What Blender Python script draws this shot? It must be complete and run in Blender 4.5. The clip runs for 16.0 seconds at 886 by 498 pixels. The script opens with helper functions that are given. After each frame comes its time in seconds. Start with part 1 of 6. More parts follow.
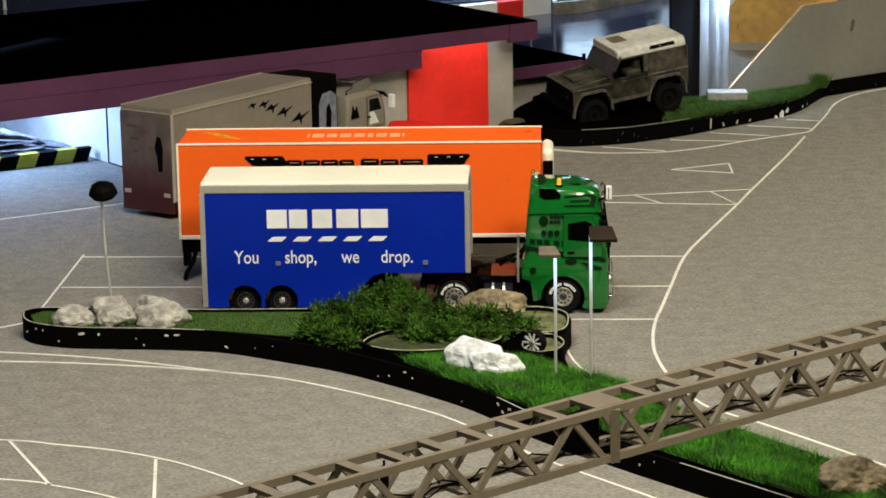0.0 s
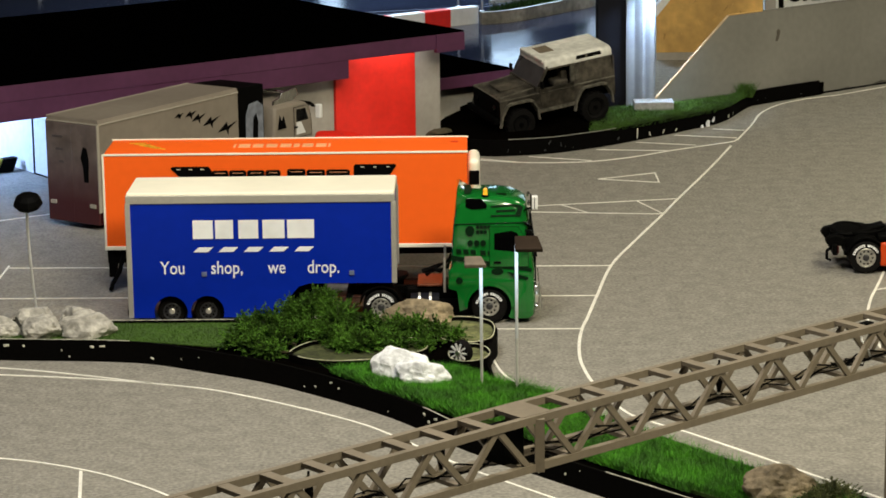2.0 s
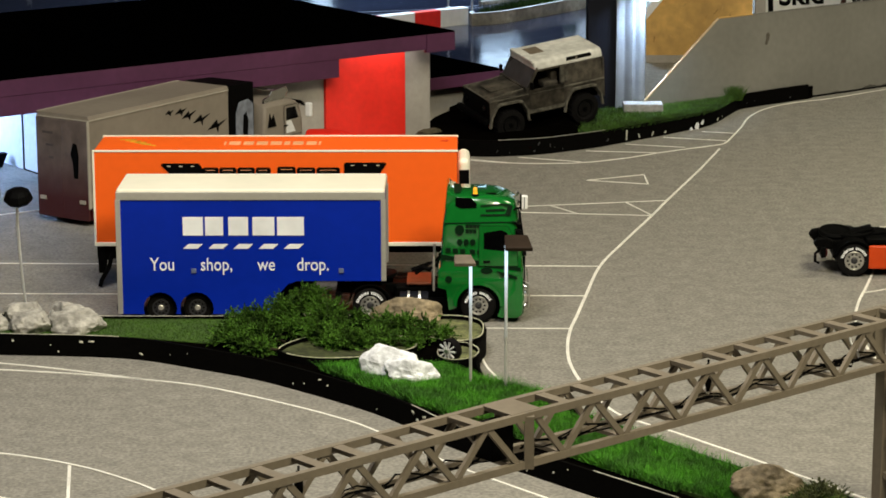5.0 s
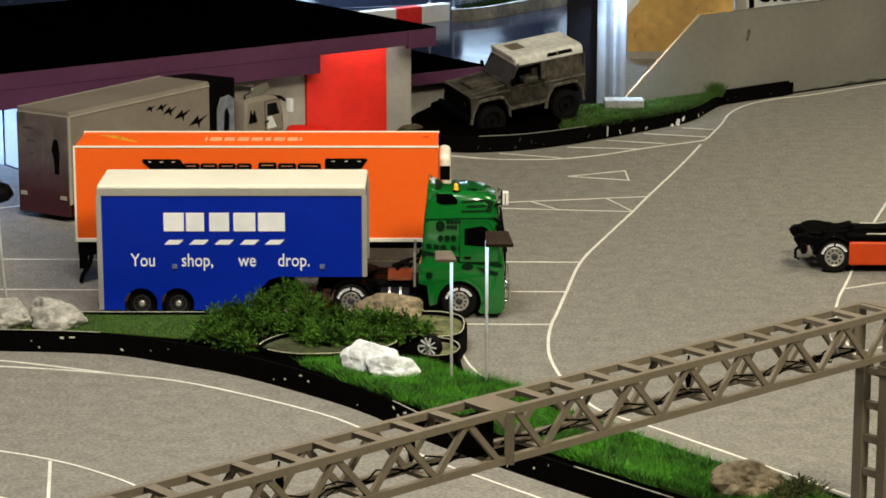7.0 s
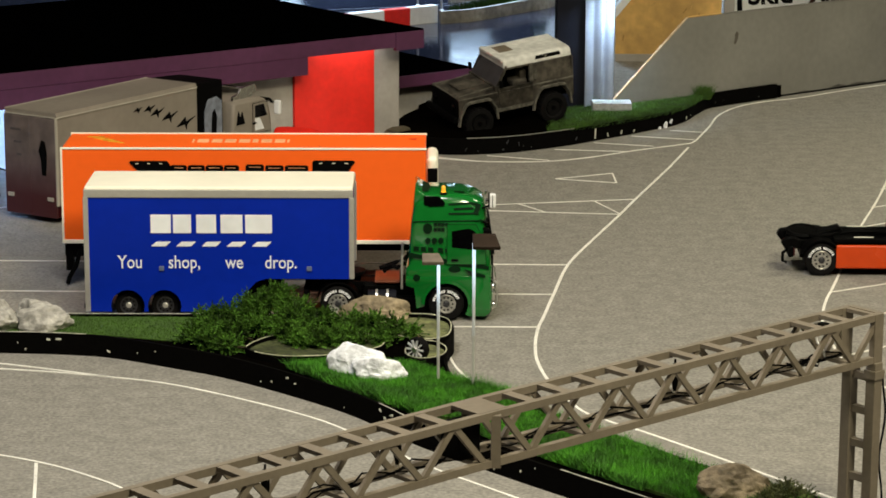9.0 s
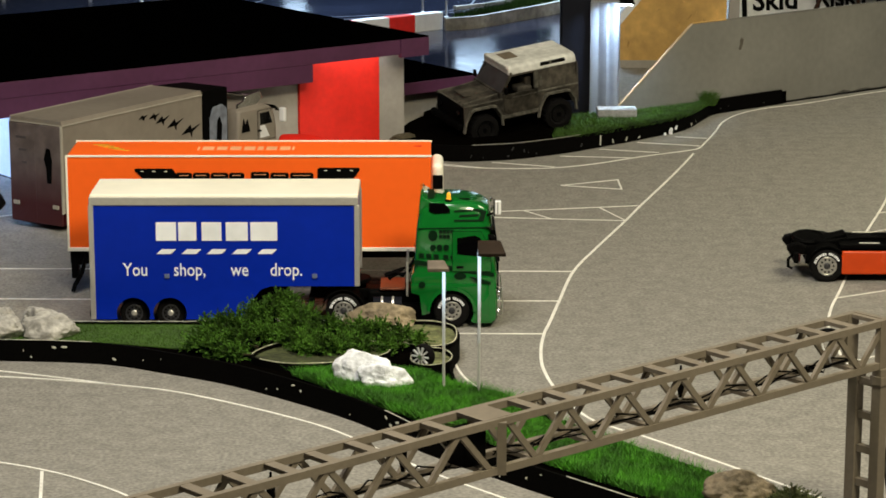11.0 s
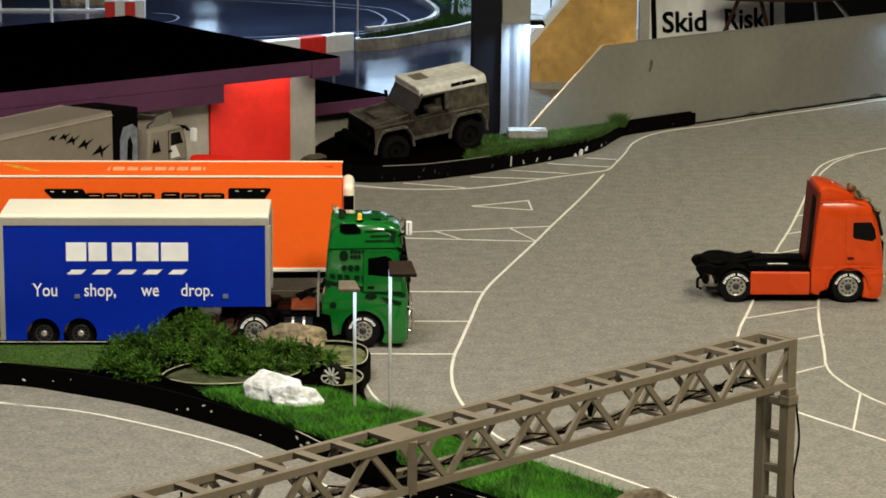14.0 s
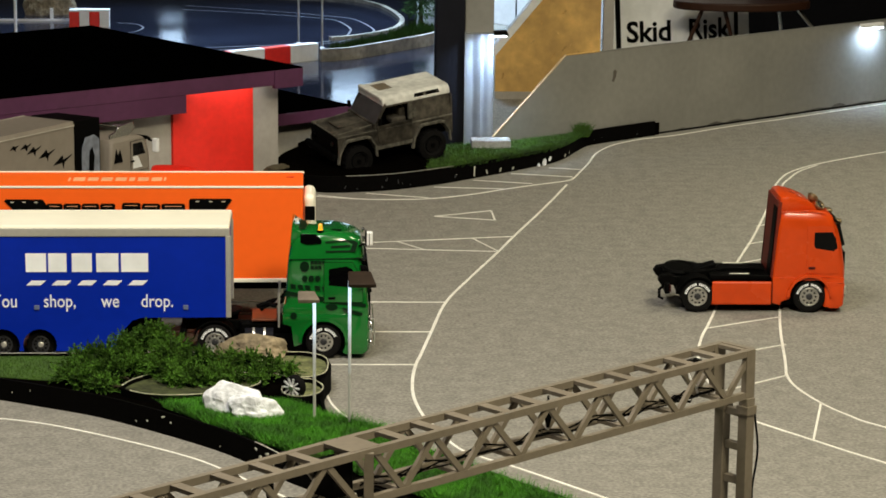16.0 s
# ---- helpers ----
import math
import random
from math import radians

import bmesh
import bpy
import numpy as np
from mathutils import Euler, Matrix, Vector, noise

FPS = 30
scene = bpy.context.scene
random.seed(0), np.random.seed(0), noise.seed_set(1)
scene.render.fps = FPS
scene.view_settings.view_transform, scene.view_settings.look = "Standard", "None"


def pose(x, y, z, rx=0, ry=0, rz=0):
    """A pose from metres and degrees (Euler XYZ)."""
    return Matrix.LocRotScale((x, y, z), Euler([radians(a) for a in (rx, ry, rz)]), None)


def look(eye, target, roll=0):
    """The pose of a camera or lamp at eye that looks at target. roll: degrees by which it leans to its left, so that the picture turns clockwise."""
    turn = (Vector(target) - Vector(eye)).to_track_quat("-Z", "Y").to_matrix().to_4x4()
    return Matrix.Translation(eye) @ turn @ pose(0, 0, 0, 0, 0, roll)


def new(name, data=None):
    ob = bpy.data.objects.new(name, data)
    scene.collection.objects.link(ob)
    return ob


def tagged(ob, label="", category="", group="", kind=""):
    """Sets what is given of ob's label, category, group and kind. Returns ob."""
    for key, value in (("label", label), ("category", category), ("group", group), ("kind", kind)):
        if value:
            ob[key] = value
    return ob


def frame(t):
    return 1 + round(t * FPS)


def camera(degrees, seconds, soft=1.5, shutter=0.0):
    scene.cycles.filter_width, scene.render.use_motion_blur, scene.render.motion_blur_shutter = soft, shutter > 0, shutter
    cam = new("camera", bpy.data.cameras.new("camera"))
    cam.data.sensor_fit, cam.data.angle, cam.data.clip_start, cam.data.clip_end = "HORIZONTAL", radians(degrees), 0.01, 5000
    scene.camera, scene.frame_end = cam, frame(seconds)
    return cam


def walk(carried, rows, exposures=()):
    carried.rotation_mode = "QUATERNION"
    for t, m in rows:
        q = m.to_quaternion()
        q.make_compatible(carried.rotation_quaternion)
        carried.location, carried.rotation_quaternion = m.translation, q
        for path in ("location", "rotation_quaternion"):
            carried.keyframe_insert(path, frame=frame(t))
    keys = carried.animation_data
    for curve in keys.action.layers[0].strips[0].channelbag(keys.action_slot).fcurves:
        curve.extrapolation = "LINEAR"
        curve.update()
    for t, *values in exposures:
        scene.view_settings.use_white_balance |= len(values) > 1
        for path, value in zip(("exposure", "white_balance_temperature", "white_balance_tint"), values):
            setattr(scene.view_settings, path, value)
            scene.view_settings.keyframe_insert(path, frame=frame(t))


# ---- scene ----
# ---------------------------------------------------------------- camera and its walk
# seconds, eye x y z, turn to the right, tilt down, lean to the right (degrees)
cam = camera(19.469, 16.0, soft=1.7)
WALK = (
    (0, -0.0024, 0.0176, 1.5038, -2.332, 13.250, 0.935),
    (0.5, -0.0017, 0.0146, 1.5051, -1.840, 13.217, 0.820),
    (1, 0.0037, 0.0167, 1.5028, -1.524, 13.146, 0.949),
    (1.5, 0.0062, 0.0167, 1.5045, -0.923, 13.089, 0.651),
    (2, 0.0075, 0.0151, 1.5056, -0.750, 13.062, 0.740),
    (2.5, 0.0048, 0.0115, 1.5056, -0.844, 12.977, 0.630),
    (3, 0.0059, 0.0123, 1.5046, -1.082, 12.986, 0.619),
    (3.2, 0.0078, 0.0124, 1.5039, -0.775, 12.978, 0.463),
    (5.3, -0.0020, 0.0040, 1.4990, -0.334, 13.020, 0.049),
    (5.5, -0.0010, 0.0040, 1.5010, -0.005, 13.074, 0.230),
    (6, 0.0050, 0.0040, 1.5000, 0.158, 13.060, 0.219),
    (6.5, 0.0010, 0.0040, 1.5010, 0.068, 13.099, -0.152),
    (7, -0.0000, -0.0000, 1.5000, -0.000, 13.094, -0.000),
    (7.5, 0.0020, -0.0010, 1.5010, -0.015, 12.972, 0.383),
    (8, 0.0060, 0.0010, 1.5020, 0.418, 12.960, 0.356),
    (8.5, 0.0050, 0.0040, 1.5040, 0.333, 13.091, -0.102),
    (9, 0.0020, 0.0030, 1.5020, 0.271, 13.065, -0.196),
    (9.5, 0.0020, 0.0030, 1.5000, 0.199, 13.022, -0.107),
    (9.7, 0.0020, 0.0030, 1.5000, 0.129, 12.983, -0.000),
    (11.8, 0.0040, 0.0048, 1.5033, 0.178, 12.851, -0.053),
    (12, 0.0044, 0.0039, 1.5005, 0.371, 12.800, 0.008),
    (12.5, 0.0068, 0.0045, 1.4982, 0.842, 12.751, 0.005),
    (13, 0.0047, -0.0033, 1.5012, 1.277, 12.729, -0.423),
    (13.5, 0.0034, -0.0050, 1.5030, 1.830, 12.626, -0.635),
    (14, 0.0031, -0.0078, 1.5032, 2.160, 12.438, -0.476),
    (14.5, 0.0114, -0.0081, 1.5046, 2.674, 12.363, -0.187),
    (15, 0.0210, -0.0053, 1.5050, 2.813, 12.308, -0.391),
    (15.5, 0.0264, -0.0011, 1.5041, 2.809, 12.143, -0.395),
    (16, 0.0242, -0.0011, 1.5039, 2.840, 12.222, -0.548),
)
walk(cam, [(t, pose(x, y, z, 90 - down, 0, -turn) @ pose(0, 0, 0, 0, 0, -lean))
           for t, x, y, z, turn, down, lean in WALK])

# ---------------------------------------------------------------- world and lights
world = bpy.data.worlds.new("hall_world")
world.use_nodes = True
world.node_tree.nodes["Background"].inputs[0].default_value = (0.9, 0.95, 1.0, 1)
world.node_tree.nodes["Background"].inputs[1].default_value = 0.02
scene.world = world


def area_lamp(name, m, sx, sy, watts, colour, spread=180):
    data = bpy.data.lights.new(name, "AREA")
    data.shape, data.size, data.size_y = "RECTANGLE", sx, sy
    data.energy, data.color, data.spread = watts, colour, radians(spread)
    ob = new(name, data)
    ob.matrix_world = m
    return ob


WARM, NEUTRAL, COOL = (1.0, 0.91, 0.645), (1.0, 0.955, 0.88), (0.55, 0.76, 1.0)
# warm ceiling panels over the diorama
area_lamp("ceiling_panel_lamp", look((-0.6, 4.3, 3.3), (-0.3, 5.3, 0)), 1.3, 0.8, 90, NEUTRAL)
area_lamp("ceiling_panel_lamp", look((2.5, 7.2, 3.3), (2.2, 7.5, 0)), 1.2, 0.8, 38, WARM, 120)
area_lamp("ceiling_panel_lamp", look((1.4, 2.7, 3.3), (1.05, 4.7, 0)), 1.4, 0.8, 166, WARM)
# cool strips: behind the canopy, at the column, over the far track
area_lamp("cool_strip_lamp", look((-1.72, 7.42, 0.33), (-1.6, 7.36, 0)), 0.7, 0.25, 19, (0.36, 0.56, 1.0))
area_lamp("canopy_lamp", look((-0.234, 7.831, 0.334), (-0.25, 7.852, 0.2)), 0.24, 0.012, 0.3, NEUTRAL)
area_lamp("cool_strip_lamp", look((0.6, 8.29, 0.425), (0.565, 8.36, 0.2)), 0.06, 0.03, 1.2, COOL, 110)
area_lamp("cool_track_lamp", look((-0.3, 12.2, 3.5), (-0.3, 10.9, 0)), 1.6, 0.4, 60, COOL, 60)
# unseen cool light added to brighten the far white boards
area_lamp("board_wash_fill", look((0.62, 11.55, 0.9), (0.86, 11.85, 0.15)), 0.8, 0.08, 18, COOL)
# unseen low lights, added only for the streaks they reflect in the track
area_lamp("track_streak_fill", look((-0.8, 14.6, 0.6), (-0.3, 8.0, 0.5)), 0.12, 0.3, 0.5, COOL)
area_lamp("track_streak_fill", look((0.2, 13.2, 0.6), (0.1, 8.0, 0.4)), 0.2, 0.16, 0.4, COOL)
scene.view_settings.exposure = 0.02


# ---------------------------------------------------------------- materials
def mat(name, colour, rough=0.6, metal=0.0, grain=60.0, vary=0.12, blot=6.0, blot_vary=0.1,
        bump=0.0, bump_scale=None, emit=None, emit_strength=0.0, coat=0.0, spec=0.5, random_tint=0.0, island_tint=0.0):
    m = bpy.data.materials.new(name)
    m.use_nodes = True
    nt = m.node_tree
    b = nt.nodes["Principled BSDF"]
    b.inputs["Roughness"].default_value = rough
    b.inputs["Metallic"].default_value = metal
    b.inputs["Coat Weight"].default_value = coat
    b.inputs["Specular IOR Level"].default_value = spec
    tc = nt.nodes.new("ShaderNodeTexCoord")

    def noise_at(scale, detail):
        n = nt.nodes.new("ShaderNodeTexNoise")
        n.inputs["Scale"].default_value = scale
        n.inputs["Detail"].default_value = detail
        nt.links.new(tc.outputs["Object"], n.inputs["Vector"])
        return n

    def ranged(src, low, high):
        r = nt.nodes.new("ShaderNodeMapRange")
        r.inputs["From Min"].default_value, r.inputs["From Max"].default_value = 0.3, 0.7
        r.inputs["To Min"].default_value, r.inputs["To Max"].default_value = low, high
        nt.links.new(src, r.inputs["Value"])
        return r.outputs["Result"]

    fine, coarse = noise_at(grain, 3), noise_at(blot, 4)
    mul = nt.nodes.new("ShaderNodeMath")
    mul.operation = "MULTIPLY"
    nt.links.new(ranged(fine.outputs["Fac"], 1 - vary, 1 + vary), mul.inputs[0])
    nt.links.new(ranged(coarse.outputs["Fac"], 1 - blot_vary, 1 + blot_vary), mul.inputs[1])
    value = mul.outputs[0]
    for amount, node, out in ((random_tint, "ShaderNodeObjectInfo", "Random"), (island_tint, "ShaderNodeNewGeometry", "Random Per Island")):
        if amount:
            info = nt.nodes.new(node)
            r = nt.nodes.new("ShaderNodeMapRange")
            r.inputs["To Min"].default_value, r.inputs["To Max"].default_value = 1 - amount, 1 + amount
            nt.links.new(info.outputs[out], r.inputs["Value"])
            again = nt.nodes.new("ShaderNodeMath")
            again.operation = "MULTIPLY"
            nt.links.new(value, again.inputs[0])
            nt.links.new(r.outputs["Result"], again.inputs[1])
            value = again.outputs[0]
    tint = nt.nodes.new("ShaderNodeVectorMath")
    tint.operation = "SCALE"
    tint.inputs[0].default_value = colour
    nt.links.new(value, tint.inputs["Scale"])
    nt.links.new(tint.outputs[0], b.inputs["Base Color"])
    if rough < 0.95:
        nt.links.new(ranged(coarse.outputs["Fac"], max(rough - 0.07, 0.03), min(rough + 0.07, 1)), b.inputs["Roughness"])
    if bump:
        bn = noise_at(bump_scale or grain, 4)
        bp = nt.nodes.new("ShaderNodeBump")
        bp.inputs["Strength"].default_value = bump
        bp.inputs["Distance"].default_value = 0.004
        nt.links.new(bn.outputs["Fac"], bp.inputs["Height"])
        nt.links.new(bp.outputs[0], b.inputs["Normal"])
    if emit:
        b.inputs["Emission Color"].default_value = (*emit, 1)
        b.inputs["Emission Strength"].default_value = emit_strength
    return m


CARPET = mat("speckled_carpet", (0.22, 0.208, 0.184), 0.95, grain=125, vary=0.3, blot=24, blot_vary=0.14, bump=0.25, bump_scale=260)
TAPE = mat("white_tape", (0.78, 0.76, 0.7), 0.6, grain=90, vary=0.1, blot=9, blot_vary=0.12)
KERB = mat("black_edging", (0.002, 0.0018, 0.0016), 0.8, grain=120, vary=0.3, spec=0.03)
BOWL_PALE = mat("pale_bowl_turf", (0.13, 0.14, 0.055), 0.95, grain=90, vary=0.5, blot=18, blot_vary=0.6, bump=0.5)
# bowl turf darkened in colour for the shade under the bush
SHADED_BOWL = mat("shaded_bowl_turf", (0.04, 0.048, 0.014), 0.95, grain=90, vary=0.5, blot=18, blot_vary=0.6, bump=0.5)
SOIL = mat("dark_soil", (0.0016, 0.0013, 0.001), 0.98, grain=160, vary=0.5, bump=0.6, spec=0.0)
OLIVE = mat("olive_rim", (0.55, 0.54, 0.38), 0.6, grain=120, vary=0.3, blot=30, blot_vary=0.3)
# red-brown copy of the orange paint, with the back wall's shade in it
ORANGE_SHADED = mat("shaded_orange_panel", (0.14, 0.016, 0.007), 0.6, grain=50, vary=0.2, spec=0.2)
RIM = mat("worn_rim", (0.55, 0.53, 0.45), 0.6, grain=150, vary=0.4)
GRASS = mat("model_grass", (0.042, 0.18, 0.005), 0.8, grain=40, vary=0.25, blot=14, blot_vary=0.5, island_tint=0.55)
TURF = mat("turf_base", (0.036, 0.085, 0.005), 0.95, grain=180, vary=0.4, blot=12, blot_vary=0.25, bump=0.6)
LEAF = mat("bush_leaf", (0.056, 0.128, 0.016), 0.6, grain=60, vary=0.2, blot=26, blot_vary=0.85, island_tint=0.7, spec=0.12)
# near-black green, puts the shade between the bush's leaves into colour
GAP_SHADE = mat("bush_gap_shade", (0.008, 0.019, 0.004), 0.9, grain=120, vary=0.5, blot=30, blot_vary=0.4, bump=0.9, spec=0.05)
FAR_LEAF = mat("dark_far_foliage", (0.022, 0.055, 0.01), 0.8, grain=60, vary=0.3, blot=12, blot_vary=0.6, island_tint=0.6, spec=0.1)
DRY_LEAF = mat("dry_shrub_leaf", (0.06, 0.07, 0.018), 0.7, grain=60, vary=0.3, blot=25, blot_vary=0.5, island_tint=0.6)
VERGE_GRASS = mat("mossy_grass", (0.034, 0.085, 0.006), 0.9, grain=120, vary=0.4, blot=16, blot_vary=0.45, island_tint=0.5)
TWIG = mat("bush_twig", (0.05, 0.04, 0.02), 0.9)
ROCK = mat("pale_rock", (0.36, 0.345, 0.31), 0.9, grain=70, vary=0.3, blot=16, blot_vary=0.35, bump=0.8, bump_scale=90)
ROCK_WHITE = mat("white_rock", (0.76, 0.78, 0.82), 0.8, grain=70, vary=0.2, blot=18, blot_vary=0.3, bump=0.8, bump_scale=90)
ROCK_BROWN = mat("brown_rock", (0.24, 0.19, 0.12), 0.9, grain=80, vary=0.35, blot=18, blot_vary=0.4, bump=0.9, bump_scale=90)
BLUE = mat("blue_trailer_skin", (0.002, 0.02, 0.35), 0.4, grain=40, vary=0.05, blot=4, blot_vary=0.08, spec=0.12)
CREAM = mat("cream_roof", (0.92, 0.88, 0.73), 0.5, grain=30, vary=0.02, blot=5, blot_vary=0.04)
ALU = mat("dull_aluminium", (0.6, 0.58, 0.53), 0.42, metal=0.6, grain=120, vary=0.04, blot=5, blot_vary=0.05)
WHITE = mat("white_print", (0.88, 0.89, 0.92), 0.5, grain=40, vary=0.04)
ORANGE = mat("orange_trailer_skin", (0.97, 0.136, 0.014), 0.5, grain=40, vary=0.02, blot=3, blot_vary=0.02, spec=0.15)
PALE_PRINT = mat("pale_orange_print", (0.92, 0.42, 0.2), 0.5, grain=40, vary=0.1)
DULL_YELLOW = mat("dull_yellow_print", (0.7, 0.4, 0.03), 0.5, grain=90, vary=0.4)
ORANGE_CAB = mat("orange_paint", (0.58, 0.055, 0.005), 0.3, grain=40, vary=0.05, spec=0.3, coat=0.15)
GREEN = mat("green_paint", (0.005, 0.132, 0.018), 0.16, grain=40, vary=0.06, coat=0.8)
GREEN_DARK = mat("dark_green_print", (0.002, 0.016, 0.005), 0.5, grain=40, vary=0.1, spec=0.12)
BLACK = mat("black_plastic", (0.0018, 0.0018, 0.0018), 0.6, grain=80, vary=0.2, spec=0.04)
GLASS = mat("dark_tinted_glass", (0.0015, 0.0015, 0.0018), 0.1, grain=30, vary=0.1, spec=0.18)
TYRE = mat("tyre_rubber", (0.004, 0.0036, 0.0036), 0.8, grain=120, vary=0.3, spec=0.12)
CHROME = mat("chrome", (0.7, 0.69, 0.66), 0.26, metal=1.0, grain=60, vary=0.05)
SILVER = mat("silver_wheel_paint", (0.52, 0.51, 0.48), 0.3, metal=0.7, grain=80, vary=0.2)
BRIGHT_SILVER = mat("bright_silver_paint", (0.75, 0.75, 0.74), 0.4, metal=0.2, grain=80, vary=0.1)
BRONZE = mat("bronze_lamp_metal", (0.22, 0.165, 0.09), 0.35, metal=0.7, grain=90, vary=0.4)
COPPER = mat("copper_deck", (0.17, 0.05, 0.024), 0.4, metal=0.3, grain=80, vary=0.2)
AMBER = mat("amber_lens", (0.9, 0.36, 0.02), 0.15, emit=(1.0, 0.5, 0.04), emit_strength=0.4)
GANTRY = mat("grey_brown_plastic", (0.158, 0.132, 0.1), 0.6, grain=90, vary=0.08, blot=12, blot_vary=0.08)
POLE = mat("pole_metal", (0.5, 0.5, 0.48), 0.45, metal=0.2)
LAMP_HEAD = mat("dark_lamp_head", (0.022, 0.014, 0.009), 0.6, spec=0.12)
# lighter copy of the lamp head, the light it catches put into colour
LAMP_HEAD_LIT = mat("lit_lamp_head", (0.13, 0.105, 0.08), 0.7, grain=60, vary=0.2)
# glow fading down the pole, stands in for the lamp's light on it
GLOW = mat("pole_top_glow", (0.5, 0.53, 0.56), 0.3)
nt = GLOW.node_tree
tc, sep, fade = nt.nodes.new("ShaderNodeTexCoord"), nt.nodes.new("ShaderNodeSeparateXYZ"), nt.nodes.new("ShaderNodeMapRange")
nt.links.new(tc.outputs["Generated"], sep.inputs[0])
nt.links.new(sep.outputs["Z"], fade.inputs["Value"])
fade.interpolation_type = "SMOOTHSTEP"
fade.inputs["From Min"].default_value, fade.inputs["To Max"].default_value = 0.22, 1.25
nt.nodes["Principled BSDF"].inputs["Emission Color"].default_value = (0.62, 0.82, 1.0, 1)
nt.links.new(fade.outputs["Result"], nt.nodes["Principled BSDF"].inputs["Emission Strength"])
LED = mat("led_lens", (0.9, 0.95, 1.0), 0.3, emit=(0.75, 0.88, 1.0), emit_strength=30)
FELT = mat("black_roof_felt", (0.0004, 0.0004, 0.0004), 0.98, spec=0.0)
DARK_HUB = mat("dull_grey_hub", (0.03, 0.03, 0.034), 0.45, metal=0.2)
PURPLE = mat("purple_board", (0.08, 0.02, 0.062), 0.6, grain=50, vary=0.08, blot=5, blot_vary=0.15)
WALL_GREY = mat("grey_white_board", (0.34, 0.315, 0.285), 0.7, grain=60, vary=0.06, blot=5, blot_vary=0.12)
WHITE_BOARD = mat("white_board", (0.8, 0.8, 0.8), 0.6, grain=50, vary=0.04)
RED = mat("red_door_paint", (0.76, 0.024, 0.014), 0.5, grain=40, vary=0.06, blot=5, blot_vary=0.1)
MUD = mat("muddy_beige_paint", (0.05, 0.044, 0.035), 0.75, grain=70, vary=0.35, blot=20, blot_vary=0.75, spec=0.2)
MUD_PALE = mat("dried_dust_paint", (0.092, 0.086, 0.07), 0.8, grain=90, vary=0.4, blot=22, blot_vary=0.5, spec=0.2)
# muddy paint, darkened to put the lower flank's shade into its colour
MUD_SHADED = mat("shaded_mud_paint", (0.03, 0.026, 0.02), 0.6, grain=70, vary=0.4, blot=26, blot_vary=0.8, spec=0.2)
HATCH = mat("taupe_hatch", (0.17, 0.135, 0.095), 0.7, grain=60, vary=0.2)
MUD_ROOF = mat("dusty_white_roof", (0.62, 0.615, 0.575), 0.55, grain=60, vary=0.15, blot=14, blot_vary=0.15)
STEEL_DARK = mat("dark_navy_tone", (0.006, 0.0065, 0.011), 0.7, grain=30, vary=0.1, spec=0.12)
STEEL = mat("galvanised_cladding", (0.31, 0.335, 0.38), 0.4, metal=0.5, grain=20, vary=0.1)
CONCRETE = mat("concrete_plinth", (0.3, 0.3, 0.3), 0.9, grain=90, vary=0.2, bump=0.4)
OSB = mat("osb_board", (0.6, 0.36, 0.11), 0.7, grain=26, vary=0.14, blot=6, blot_vary=0.3, bump=0.2)
OSB_DARK = mat("osb_dark_strand", (0.4, 0.225, 0.06), 0.7, grain=50, vary=0.35, random_tint=0.35)
OSB_PALE = mat("osb_pale_strand", (0.6, 0.37, 0.12), 0.7, grain=50, vary=0.25, random_tint=0.2)
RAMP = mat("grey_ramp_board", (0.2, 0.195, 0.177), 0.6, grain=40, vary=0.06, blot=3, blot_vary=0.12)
TRACK = mat("glossy_track", (0.012, 0.015, 0.028), 0.12, grain=20, vary=0.2, blot=2, blot_vary=0.3, bump=0.12, bump_scale=14)
BARRIER = mat("grey_track_barrier", (0.26, 0.24, 0.2), 0.7, grain=40, vary=0.25, blot=7, blot_vary=0.55)
HALL = mat("dark_hall_wall", (0.05, 0.05, 0.055), 0.8, grain=5, vary=0.2)
CEIL = mat("hall_ceiling", (0.12, 0.115, 0.11), 0.9, grain=5, vary=0.1)
MAROON = mat("maroon_print", (0.055, 0.008, 0.01), 0.6, grain=40, vary=0.2, spec=0.12)
DULL_TRIM = mat("dull_cream_trim", (0.4, 0.37, 0.31), 0.5, grain=40, vary=0.08)
OFFWHITE = mat("offwhite_trailer_skin", (0.235, 0.203, 0.165), 0.5, grain=40, vary=0.06, blot=4, blot_vary=0.1)
YELLOW = mat("yellow_hazard", (0.52, 0.47, 0.03), 0.6, grain=60, vary=0.1)
PAPER = mat("crumpled_tarp", (0.27, 0.27, 0.28), 0.6, grain=40, vary=0.25, blot=14, blot_vary=0.45, bump=0.4, random_tint=0.5)
BROWN = mat("brown_varnish", (0.03, 0.011, 0.005), 0.5, spec=0.2)
VOID = mat("dark_hall_backdrop", (0.004, 0.004, 0.005), 0.9, spec=0.05)


# ---------------------------------------------------------------- mesh helpers
def part(name, bm, material, parent=None, label="", m=None, smooth=False):
    data = bpy.data.meshes.new(name)
    bmesh.ops.recalc_face_normals(bm, faces=bm.faces)
    bm.to_mesh(data)
    bm.free()
    data.materials.append(material)
    if smooth:
        for p in data.polygons:
            p.use_smooth = True
        data.set_sharp_from_angle(angle=radians(smooth if smooth > 1 else 40))
    ob = new(name, data)
    if m is not None:
        ob.matrix_basis = m
    if parent is not None:
        ob.parent = parent
    if label:
        ob["label"] = label
    return ob


def thing(name, m, label, category, group="", kind=""):
    ob = new(name)
    ob.matrix_basis = m
    ob.empty_display_size = 0.05
    return tagged(ob, label, category, group, kind)


